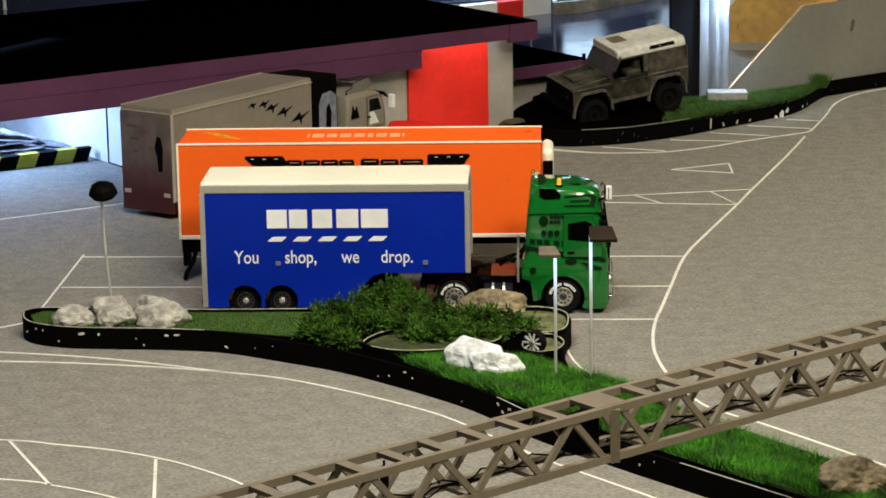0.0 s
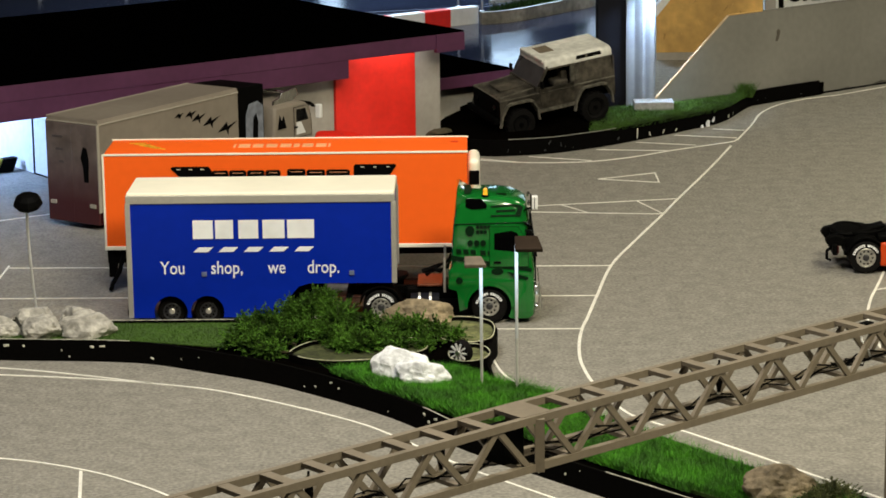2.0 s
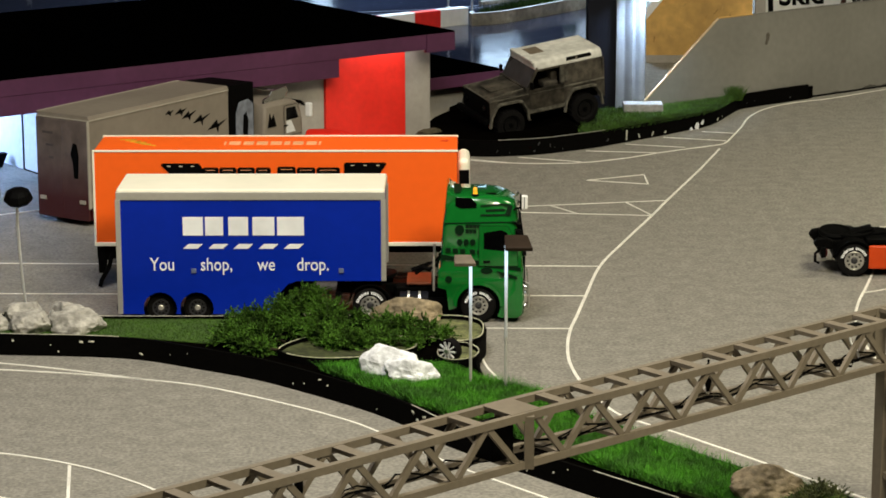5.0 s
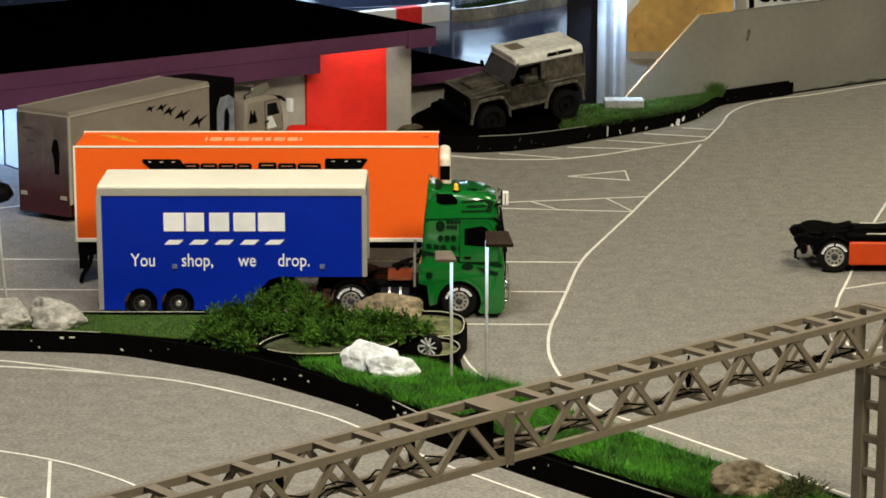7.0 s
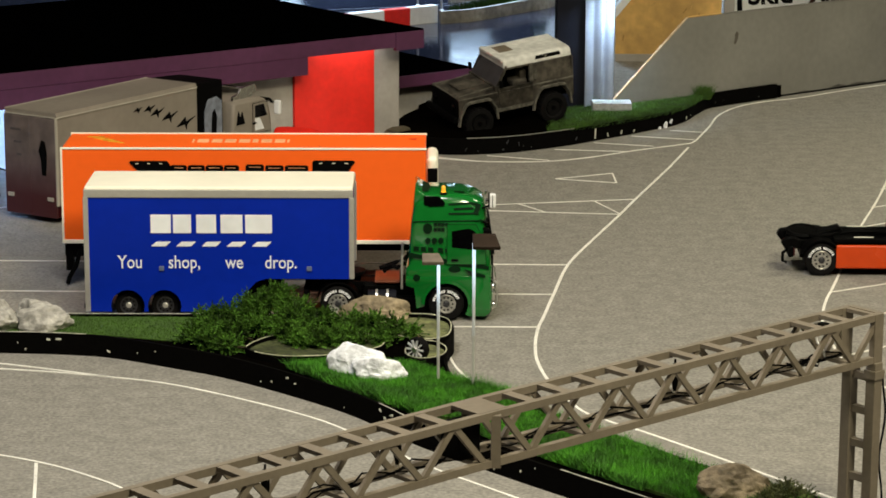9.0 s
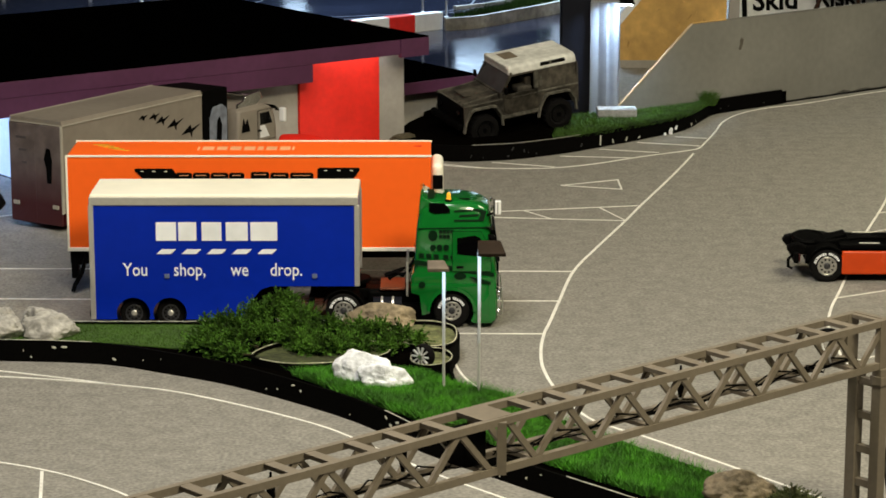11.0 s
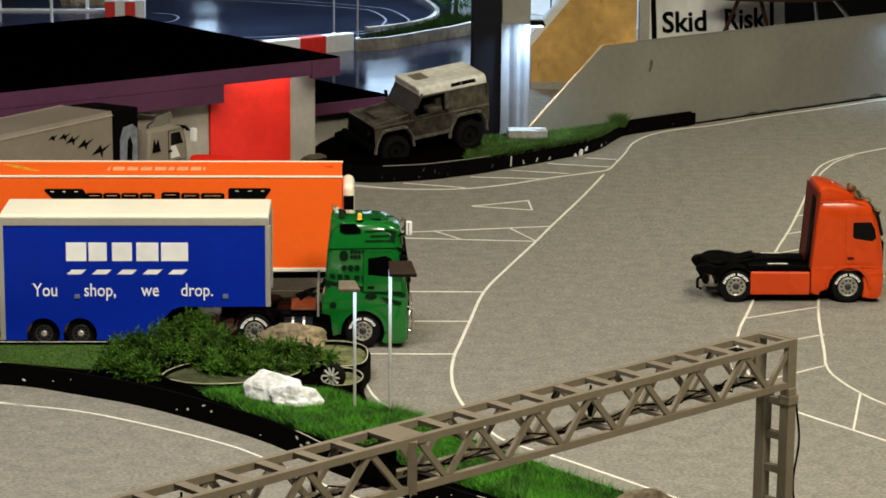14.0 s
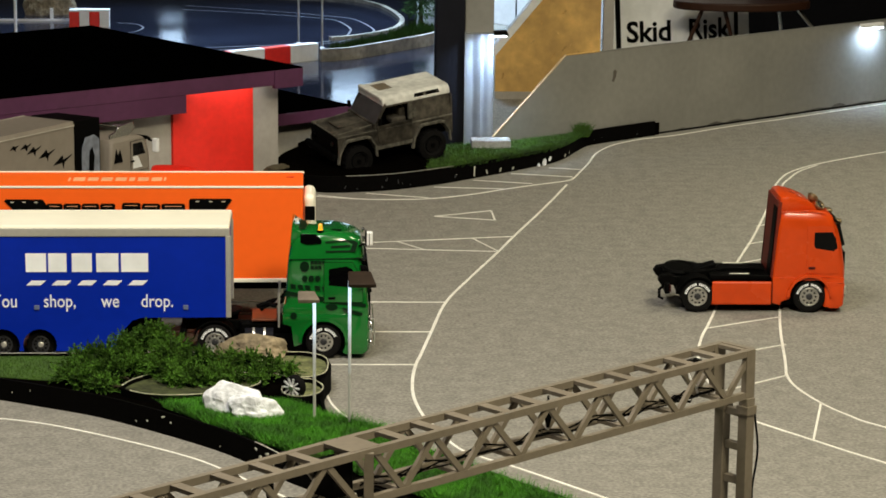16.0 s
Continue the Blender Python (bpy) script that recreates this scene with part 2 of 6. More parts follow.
def box(x0, x1, y0, y1, z0, z1, bevel=0.0, bm=None, seg=2):
    bm2 = bmesh.new()
    bmesh.ops.create_cube(bm2, size=1)
    for v in bm2.verts:
        v.co = ((x0 + x1) / 2 + v.co.x * (x1 - x0), (y0 + y1) / 2 + v.co.y * (y1 - y0), (z0 + z1) / 2 + v.co.z * (z1 - z0))
    if bevel:
        bmesh.ops.bevel(bm2, geom=bm2.edges[:], offset=bevel, segments=seg, affect="EDGES", profile=0.5)
    return merge(bm, bm2)


def merge(bm, bm2):
    if bm is None:
        return bm2
    data = bpy.data.meshes.new("tmp")
    bm2.to_mesh(data)
    bm2.free()
    bm.from_mesh(data)
    bpy.data.meshes.remove(data)
    return bm


def prism(pts, y0, y1, bevel=0.0, bm=None, axis="y", seg=2):
    """A closed outline in x,z pulled from y0 to y1 (axis y), in x,y pulled along z, or in y,z pulled along x."""
    bm2 = bmesh.new()

    def put(a, b, c):
        return {"y": (a, c, b), "z": (a, b, c), "x": (c, a, b)}[axis]
    lo = [bm2.verts.new(put(a, b, y0)) for a, b in pts]
    hi = [bm2.verts.new(put(a, b, y1)) for a, b in pts]
    bm2.faces.new(lo)
    bm2.faces.new(hi[::-1])
    n = len(pts)
    for i in range(n):
        bm2.faces.new((lo[i], hi[i], hi[(i + 1) % n], lo[(i + 1) % n]))
    bmesh.ops.recalc_face_normals(bm2, faces=bm2.faces)
    if bevel:
        bmesh.ops.bevel(bm2, geom=bm2.edges[:], offset=bevel, segments=seg, affect="EDGES", profile=0.5, clamp_overlap=True)
    return merge(bm, bm2)


def loft(levels, steps=5):
    """A body of rounded oblong sections: (height, back, front, half width, corner)."""
    bm2 = bmesh.new()
    rings = []
    for z, x0, x1, w, c in levels:
        ring = []
        for cx, cy, a0 in ((x1 - c, w - c, 0), (x0 + c * 0.5, w - c * 0.5, 90), (x0 + c * 0.5, -w + c * 0.5, 180), (x1 - c, -w + c, 270)):
            k = c if a0 in (0, 270) else c * 0.5
            for i in range(steps):
                a = radians(a0 + 90 * i / (steps - 1))
                ring.append(bm2.verts.new((cx + k * math.cos(a), cy + k * math.sin(a), z)))
        rings.append(ring)
    n = len(rings[0])
    for p, q in zip(rings, rings[1:]):
        for i in range(n):
            bm2.faces.new((p[i], p[(i + 1) % n], q[(i + 1) % n], q[i]))
    bm2.faces.new(rings[0][::-1])
    bm2.faces.new(rings[-1])
    return bm2


def disc(x, z, rx, rz, y, seg=16):
    """A thin printed oval in the x,z plane."""
    return prism([(x + rx * math.cos(2 * math.pi * i / seg), z + rz * math.sin(2 * math.pi * i / seg)) for i in range(seg)], y - 0.0008, y + 0.0008)


def rod(a, b, r, seg=8, bm=None, r2=None):
    bm2 = bmesh.new()
    a, b = Vector(a), Vector(b)
    d = b - a
    bmesh.ops.create_cone(bm2, cap_ends=True, segments=seg, radius1=r, radius2=r if r2 is None else r2, depth=d.length,
                          matrix=Matrix.Translation((a + b) / 2) @ d.to_track_quat("Z", "Y").to_matrix().to_4x4())
    return merge(bm, bm2)


def bar(a, b, w, h, bm=None):
    """A square bar between two points, w wide and h high."""
    bm2 = bmesh.new()
    a, b = Vector(a), Vector(b)
    d = b - a
    bmesh.ops.create_cube(bm2, size=1, matrix=Matrix.Translation((a + b) / 2) @ d.to_track_quat("Y", "Z").to_matrix().to_4x4()
                          @ Matrix.Diagonal((w, d.length, h, 1)))
    return merge(bm, bm2)


def sweep(pts, r, seg=8):
    """One tube along a line of points."""
    bm2 = bmesh.new()
    rings = []
    for i, p in enumerate(pts):
        d = (Vector(pts[min(i + 1, len(pts) - 1)]) - Vector(pts[max(i - 1, 0)])).normalized()
        a = d.orthogonal().normalized() if abs(d.z) < 0.5 else (Vector((0, 1, 0)).cross(d)).normalized()
        b = d.cross(a)
        rings.append([bm2.verts.new(Vector(p) + (a * math.cos(t) + b * math.sin(t)) * r) for t in [2 * math.pi * k / seg for k in range(seg)]])
    for p, q in zip(rings, rings[1:]):
        for i in range(seg):
            bm2.faces.new((p[i], p[(i + 1) % seg], q[(i + 1) % seg], q[i]))
    bm2.faces.new(rings[0])
    bm2.faces.new(rings[-1][::-1])
    return bm2


def lathe(profile, seg=24, bm=None, axis="y"):
    """Turns (radius, along) round the y axis (or z)."""
    bm2 = bmesh.new()
    rings = []
    for r, a in profile:
        ring = []
        for i in range(seg):
            t = 2 * math.pi * i / seg
            c = (r * math.cos(t), a, r * math.sin(t)) if axis == "y" else (r * math.cos(t), r * math.sin(t), a)
            ring.append(bm2.verts.new(c))
        rings.append(ring)
    for p, q in zip(rings, rings[1:]):
        for i in range(seg):
            bm2.faces.new((p[i], p[(i + 1) % seg], q[(i + 1) % seg], q[i]))
    bm2.faces.new(rings[0])
    bm2.faces.new(rings[-1][::-1])
    return merge(bm, bm2)


def smooth_line(pts, steps=8, closed=False):
    pts = [Vector((*p, 0)[:3]) for p in pts]
    out, n = [], len(pts)
    for i in range(n if closed else n - 1):
        if closed:
            p0, p1, p2, p3 = (pts[(i + k) % n] for k in (-1, 0, 1, 2))
        else:
            p0, p1, p2, p3 = pts[max(i - 1, 0)], pts[i], pts[i + 1], pts[min(i + 2, n - 1)]
        for s in range(steps):
            t = s / steps
            out.append(0.5 * (2 * p1 + (p2 - p0) * t + (2 * p0 - 5 * p1 + 4 * p2 - p3) * t * t + (3 * p1 - p0 - 3 * p2 + p3) * t ** 3))
    if not closed:
        out.append(pts[-1])
    return out


def ribbon(pts, width, z0, z1, closed=False, bm=None):
    """A strip of that width along a line on the plan, from z0 up to z1."""
    bm2 = bmesh.new()
    n, rows = len(pts), []
    for i, p in enumerate(pts):
        a = pts[i - 1] if (i or closed) else p
        b = pts[(i + 1) % n] if (i < n - 1 or closed) else p
        d = (b - a)
        d.z = 0
        d = d.normalized() if d.length else Vector((1, 0, 0))
        s = Vector((-d.y, d.x, 0)) * width / 2
        rows.append([bm2.verts.new((q.x, q.y, z)) for q, z in ((p + s, z0), (p + s, z1), (p - s, z1), (p - s, z0))])
    pairs = list(zip(rows, rows[1:])) + ([(rows[-1], rows[0])] if closed else [])
    for p, q in pairs:
        for i in range(4):
            bm2.faces.new((p[i], p[(i + 1) % 4], q[(i + 1) % 4], q[i]))
    if not closed:
        bm2.faces.new(rows[0])
        bm2.faces.new(rows[-1][::-1])
    return merge(bm, bm2)


def lettering(text, size, material, parent, m, name="lettering", label="", squeeze=1.0, thick=0.0006, bold=0.0):
    c = bpy.data.curves.new("tmp_text", "FONT")
    c.body, c.size, c.extrude, c.offset = text, size, thick, bold
    c.resolution_u = 3
    o = bpy.data.objects.new("tmp_text", c)
    scene.collection.objects.link(o)
    data = bpy.data.meshes.new_from_object(o.evaluated_get(bpy.context.evaluated_depsgraph_get()))
    bpy.data.objects.remove(o)
    data.name = name
    data.materials.clear()
    data.materials.append(material)
    ob = new(name, data)
    ob.matrix_basis = m @ Matrix.Diagonal((squeeze, 1, 1, 1))
    ob.parent = parent
    if label:
        ob["label"] = label
    return ob


def inside(p, poly):
    hit, n = False, len(poly)
    for i in range(n):
        a, b = poly[i], poly[(i + 1) % n]
        if (a[1] > p[1]) != (b[1] > p[1]) and p[0] < (b[0] - a[0]) * (p[1] - a[1]) / (b[1] - a[1]) + a[0]:
            hit = not hit
    return hit


def blades(poly, z, count, height, rng, lean=0.5, width=0.0022):
    """Many single blades of grass on a patch of the plan."""
    xs, ys = [p[0] for p in poly], [p[1] for p in poly]
    verts, faces = [], []
    while len(faces) < count:
        x, y = rng.uniform(min(xs), max(xs)), rng.uniform(min(ys), max(ys))
        if not inside((x, y), poly):
            continue
        h = height * rng.uniform(0.5, 1.15)
        a, t = rng.uniform(0, math.pi), rng.uniform(0, 2 * math.pi)
        dx, dy = math.cos(a) * width / 2, math.sin(a) * width / 2
        lx, ly = math.cos(t) * h * lean * rng.random(), math.sin(t) * h * lean * rng.random()
        k = len(verts)
        verts += [(x - dx, y - dy, z), (x + dx, y + dy, z), (x + lx, y + ly, z + h)]
        faces.append((k, k + 1, k + 2))
    data = bpy.data.meshes.new("grass")
    data.from_pydata(verts, [], faces)
    return data


def stuff_mesh(name, data, material, label, category, parent=None):
    data.materials.append(material)
    ob = new(name, data)
    if parent is not None:
        ob.parent = parent
        category = ""
    return tagged(ob, label, category, kind="stuff")


def rock(name, m, size, material, label, seed, rough=0.28, flat=0.0, group="", cuts=4):
    rng = random.Random(seed)
    bm = bmesh.new()
    bmesh.ops.create_icosphere(bm, subdivisions=cuts, radius=1)
    planes = []
    for _ in range(22):
        d = Vector((rng.gauss(0, 1), rng.gauss(0, 1), rng.gauss(0, 1))).normalized()
        planes.append((d, rng.uniform(0.66, 0.95)))
    off = Vector((rng.uniform(0, 50), rng.uniform(0, 50), rng.uniform(0, 50)))
    for v in bm.verts:
        p = v.co.normalized()
        r = 1.0
        for d, k in planes:
            c = p.dot(d)
            if c > 0.05:
                r = min(r, k / c)
        r += rough * noise.fractal(p * 2.6 + off, 0.9, 2.1, 4) * 0.35
        q = p * r
        q.z = max(q.z, -0.35)
        v.co = (q.x * size[0], q.y * size[1], (q.z + 0.35) * size[2] / 1.3)
    ob = part(name, bm, material, m=m)
    return tagged(ob, label, "rock", group)


# ---------------------------------------------------------------- the hall
part("floor", box(-7, 8, -3, 16, -0.12, 0.0), CARPET)
tagged(bpy.data.objects["floor"], "grey-beige speckled carpet floor with white tape", "floor", kind="structure")
for nm, b in (("wall_north", (-7, 8, 16, 16.2, -0.12, 4)), ("wall_south", (-7, 8, -3.2, -3, -0.12, 4)),
              ("wall_west", (-7.2, -7, -3.2, 16.2, -0.12, 4)), ("wall_east", (8, 8.2, -3.2, 16.2, -0.12, 4))):
    tagged(part(nm, box(*b), HALL), "dark painted wall of the hall", "wall", kind="structure")
tagged(part("ceiling", box(-7.2, 8.2, -3.2, 16.2, 4, 4.2), CEIL), "plain pale ceiling of the hall", "ceiling", kind="structure")
tagged(part("far_track_floor", box(-6.5, 0.66, 9.35, 15.5, 0.0, 0.004), TRACK), "glossy dark race track floor", "track", kind="structure")


# ---------------------------------------------------------------- white tape on the carpet
def tape(pts, width=0.0065, curved=True, name="floor_line"):
    line = smooth_line(pts, 8) if curved and len(pts) > 2 else [Vector((*p, 0)) for p in pts]
    ob = part(name, ribbon(line, width * 0.8, -0.002, 0.0015), TAPE)
    return tagged(ob, "thin white tape line stuck on the carpet", "floor marking", group="tape lines", kind="structure")


def closed_tape(pts, width=0.0065):
    for a, b in zip(pts, pts[1:] + pts[:1]):
        tape([a, b], width)


tape([(0.799, 7.874), (0.705, 7.534), (0.574, 7.092), (0.521, 6.905), (0.425, 6.585), (0.346, 6.303), (0.295, 5.992), (0.263, 5.785), (0.247, 5.688), (0.235, 5.56),
      (0.232, 5.42), (0.244, 5.285), (0.262, 5.2), (0.306, 5.03), (0.36, 4.95), (0.414, 4.891), (0.531, 4.741), (0.63, 4.61), (0.85, 4.32)], 0.009)
for y0, y1, x1 in ((5.71, 5.688, 0.247), (6.02, 5.995, 0.294), (6.335, 6.3, 0.344)):
    tape([(-1.17, y0), (x1, y1)], 0.006)
tape([(-1.174, 6.36), (-1.18, 5.75)], 0.006)
tape([(0.0, 7.697), (0.11, 7.653), (0.195, 7.636), (0.28, 7.636), (0.349, 7.645), (0.418, 7.672), (0.507, 7.726), (0.599, 7.799), (0.691, 7.864), (0.785, 7.925),
      (0.824, 7.965), (0.862, 8.09), (0.906, 8.25), (0.95, 8.43), (1.018, 8.58), (1.102, 8.68), (1.187, 8.742), (1.272, 8.795), (1.501, 8.99), (1.735, 9.165), (1.982, 9.362), (2.16, 9.5), (2.6, 9.84)], 0.008)
for a, b in (((0.025, 7.705), (0.144, 7.645)), ((0.172, 7.734), (0.36, 7.66)), ((0.383, 7.835), (0.599, 7.805)), ((0.512, 7.948), (0.693, 7.892)), ((0.639, 8.064), (0.83, 8.005)), ((0.77, 8.163), (0.868, 8.134))):
    tape([a, b], 0.005)
closed_tape([(0.365, 7.381), (0.536, 7.465), (0.538, 7.325)], 0.006)
tape([(0.0, 6.985), (0.177, 7.019), (0.57, 7.096)], 0.0045)
tape([(0.0, 6.958), (0.176, 6.938), (0.52, 6.897)], 0.0045)
tape([(0.244, 7.033), (0.315, 6.924)], 0.0055)
tape([(0.458, 7.071), (0.518, 6.902)], 0.0055)
# beside the island's blunt end
tape([(0.036, 5.56), (0.04, 5.49), (0.045, 5.42), (0.056, 5.35), (0.07, 5.296), (0.084, 5.26), (0.13, 5.18)], 0.007)
tape([(-1.7, 6.64), (-1.478, 6.78), (-1.156, 6.981)], 0.007)
tape([(-1.7, 5.3), (-1.244, 5.647), (-1.195, 5.695)], 0.007)
# the big bend in front of the island
tape([(-1.6, 5.49), (-1.201, 5.439), (-0.94, 5.376), (-0.681, 5.27)], 0.008)
tape([(-1.6, 5.36), (-1.185, 5.365), (-0.87, 5.32), (-0.656, 5.26), (-0.53, 5.205), (-0.368, 5.088), (-0.235, 4.972), (-0.158, 4.878),
      (-0.073, 4.754), (-0.008, 4.664), (0.066, 4.577), (0.195, 4.429), (0.4, 4.18)], 0.008)
tape([(-1.5, 4.85), (-1.068, 4.799), (-0.951, 4.767), (-0.834, 4.728), (-0.715, 4.662), (-0.619, 4.581), (-0.559, 4.517), (-0.4, 4.33)], 0.008)
tape([(-1.051, 4.798), (-0.918, 4.52)], 0.008)
tape([(-0.744, 4.673), (-0.713, 4.439)], 0.008)
tape([(-1.5, 4.64), (-1.018, 4.556), (-0.904, 4.514), (-0.788, 4.447), (-0.6, 4.3)], 0.008)
# the turning lane on the far side of the gantry
tape([(2.4, 8.79), (1.927, 8.461), (1.777, 8.345), (1.672, 8.252), (1.596, 8.171), (1.519, 8.052), (1.454, 7.87), (1.406, 7.66), (1.261, 7.115), (1.139, 6.701), (0.993, 6.137), (0.933, 5.913), (0.90, 5.72),
      (0.895, 5.5), (0.91, 5.32), (0.94, 5.223), (1.043, 5.069), (1.158, 4.907), (1.4, 4.6)], 0.008)
tape([(1.65, 8.215), (1.575, 8.11), (1.526, 8.003), (1.465, 7.83), (1.41, 7.5), (1.30, 6.8), (1.166, 6.163), (1.097, 5.698), (1.08, 5.583), (1.083, 5.48), (1.113, 5.352),
      (1.152, 5.257), (1.214, 5.161), (1.5, 4.85)], 0.008)
for a, b in (((1.113, 5.352), (1.043, 5.069)), ((0.962, 6.023), (1.166, 6.14)), ((0.93, 5.74), (1.127, 5.865)), ((0.9, 5.44), (1.08, 5.583)),
             ((1.02, 6.26), (1.20, 6.38)), ((1.085, 6.5), (1.265, 6.62)), ((1.15, 6.74), (1.32, 6.86)), ((1.22, 6.99), (1.38, 7.1)),
             ((1.29, 7.24), (1.43, 7.33)), ((1.36, 7.48), (1.475, 7.56))):
    tape([a, b], 0.006)


# ---------------------------------------------------------------- planted traffic island
ISLAND_H = 0.048
island = thing("traffic_island", pose(0, 0, 0), "planted traffic island with black edging and model grass", "traffic island")


def kerbed(outline, name, height, soil=SOIL, closed=True, rim=((0, 60),)):
    line = smooth_line(outline, 8, closed)
    k = part(name, ribbon(line, 0.006, 0, height, closed), KERB, island, "black plastic edging strip")
    for a, b in rim:
        part("rim", ribbon(line[a:b], 0.002, height - 0.0005, height + 0.0012), OLIVE if name == "inner_edging" else RIM, k, "worn pale top edge")
    if soil:
        part("bed", prism([(p.x, p.y) for p in line], 0.0, height - 0.008, axis="z"), soil, island)
    return line


NOSE = [(-1.175, 5.6), (-1.145, 5.52), (-1.06, 5.475), (-0.955, 5.462), (-0.828, 5.452), (-0.7, 5.425), (-0.569, 5.352), (-0.436, 5.268),
        (-0.304, 5.15), (-0.18, 5.022), (-0.1, 4.915), (-0.02, 4.79), (0.124, 4.62), (0.239, 4.492), (0.36, 4.36), (0.48, 4.23), (0.62, 4.1),
        (0.74, 4.15), (0.70, 4.32), (0.52, 4.5), (0.36, 4.7), (0.24, 4.86), (0.16, 5.0), (0.1, 5.055), (0.05, 5.1), (0.034, 5.2), (0.03, 5.3),
        (0.031, 5.36), (0.041, 5.42), (0.05, 5.48), (0.044, 5.54), (0.0, 5.596), (-0.06, 5.615), (-0.2, 5.622), (-0.55, 5.618), (-0.82, 5.62), (-1.062, 5.64), (-1.145, 5.64)]
island_line = kerbed(NOSE, "edging", ISLAND_H, rim=((0, 38), (80, 92), (104, 118), (262, 296)))
bowl_a = kerbed([(-0.39, 5.31), (-0.34, 5.4), (-0.24, 5.43), (-0.13, 5.41), (-0.1, 5.33), (-0.17, 5.26), (-0.28, 5.235), (-0.35, 5.255)], "inner_edging", 0.056, SHADED_BOWL)
bowl_b = kerbed([(-0.045, 5.33), (-0.015, 5.355), (0.015, 5.345), (0.035, 5.295), (0.022, 5.235), (-0.02, 5.215), (-0.05, 5.25)], "inner_edging", 0.058, BOWL_PALE)
bowl_c = kerbed([(-0.1, 5.5), (-0.075, 5.58), (-0.01, 5.59), (0.038, 5.55), (0.046, 5.47), (0.032, 5.4), (-0.02, 5.375), (-0.08, 5.42)], "inner_edging", 0.056, BOWL_PALE)

rng = random.Random(4)
lawn_left = [(-1.16, 5.6), (-1.135, 5.525), (-1.06, 5.482), (-0.9, 5.475), (-0.7, 5.455), (-0.56, 5.41), (-0.45, 5.42), (-0.4, 5.608), (-1.06, 5.63), (-1.14, 5.632)]
lawn_mid = [(-0.29, 5.19), (-0.2, 5.07), (-0.1, 4.95), (-0.03, 4.86), (0.06, 4.8), (0.16, 4.93), (0.145, 4.99), (0.095, 5.04), (0.045, 5.085), (0.015, 5.15), (-0.03, 5.2), (-0.1, 5.22), (-0.2, 5.23)]
lawn_right = [(0.06, 4.8), (0.15, 4.66), (0.25, 4.545), (0.38, 4.40), (0.5, 4.27), (0.62, 4.15), (0.69, 4.25), (0.51, 4.46), (0.35, 4.66), (0.24, 4.81), (0.16, 4.93)]
for poly, top in ((lawn_left, ISLAND_H - 0.006), (lawn_mid, ISLAND_H + 0.002), (lawn_right, ISLAND_H - 0.002)):
    part("turf", prism(poly, 0.03, top, axis="z"), TURF, island, "green model turf")
stuff_mesh("grass", blades(lawn_left, ISLAND_H - 0.008, 9000, 0.007, rng), TURF, "short dull green model grass", "grass")
stuff_mesh("grass", blades(lawn_mid, ISLAND_H, 30000, 0.0135, rng, 1.15, 0.0018), GRASS, "bright green long model grass", "grass")
stuff_mesh("grass", blades(lawn_right, ISLAND_H - 0.004, 40000, 0.014, rng, 1.15, 0.0018), GRASS, "bright green long model grass", "grass")

# longer blades leaning over the edging
for rim_poly in ([(-0.3, 5.185), (-0.2, 5.06), (-0.1, 4.94), (-0.02, 4.835), (0.0, 4.85), (-0.08, 4.96), (-0.18, 5.08), (-0.28, 5.2)],
                 [(0.05, 4.78), (0.15, 4.64), (0.25, 4.525), (0.38, 4.38), (0.39, 4.4), (0.26, 4.55), (0.16, 4.67), (0.06, 4.81)],
                 [(0.2, 4.9), (0.15, 5.0), (0.095, 5.05), (0.04, 5.095), (0.02, 5.07), (0.08, 5.03), (0.13, 4.97), (0.18, 4.89)],
                 [(0.24, 4.84), (0.36, 4.68), (0.52, 4.48), (0.69, 4.28), (0.67, 4.26), (0.5, 4.46), (0.34, 4.66), (0.22, 4.82)]):
    stuff_mesh("grass", blades(rim_poly, ISLAND_H - 0.004, 2600, 0.024, rng, 1.5, 0.0018), GRASS, "long green model grass hanging over the edging", "grass")

# pale flecks chipped off the edging
flecks = random.Random(9)
for i in range(4, 112):
    if flecks.random() < 0.16:
        p, q = island_line[i], island_line[i + 1]
        d = (q - p).normalized()
        s = Vector((d.y, -d.x, 0)) * 0.0032
        w, h, z = flecks.choice((0.002, 0.003, 0.004, 0.005, 0.009, 0.013)), flecks.uniform(0.0025, 0.006), flecks.uniform(0.008, 0.038)
        c = p.lerp(q, flecks.random()) + s
        part("fleck", box(-w / 2, w / 2, -0.0012, 0.0012, -h / 2, h / 2, 0.0008, seg=1), RIM, island,
             m=Matrix.Translation((c.x, c.y, z)) @ Matrix.Rotation(math.atan2(d.y, d.x), 4, "Z") @ Matrix.Rotation(flecks.uniform(-0.5, 0.5), 4, "Y"))

# rocks on the island
rock("rock", pose(-1.046, 5.525, 0.04, 0, 0, 20), (0.052, 0.042, 0.044), ROCK, "pale grey rough rock on the island grass", 1, group="pale rocks")
rock("rock", pose(-0.955, 5.52, 0.04, 0, 0, -30), (0.058, 0.046, 0.05), ROCK, "pale grey rough rock on the island grass", 2, group="pale rocks")
rock("rock", pose(-0.985, 5.585, 0.04, 0, 0, 60), (0.055, 0.04, 0.056), ROCK, "pale grey rough rock on the island grass", 31, group="pale rocks")
rock("rock", pose(-0.848, 5.52, 0.04, 0, 0, 10), (0.07, 0.05, 0.058), ROCK, "pale grey rough rock on the island grass", 5, group="pale rocks")
rock("rock", pose(-0.885, 5.58, 0.04, 0, 0, 100), (0.06, 0.05, 0.058), ROCK, "pale grey rough rock on the island grass", 36, group="pale rocks")
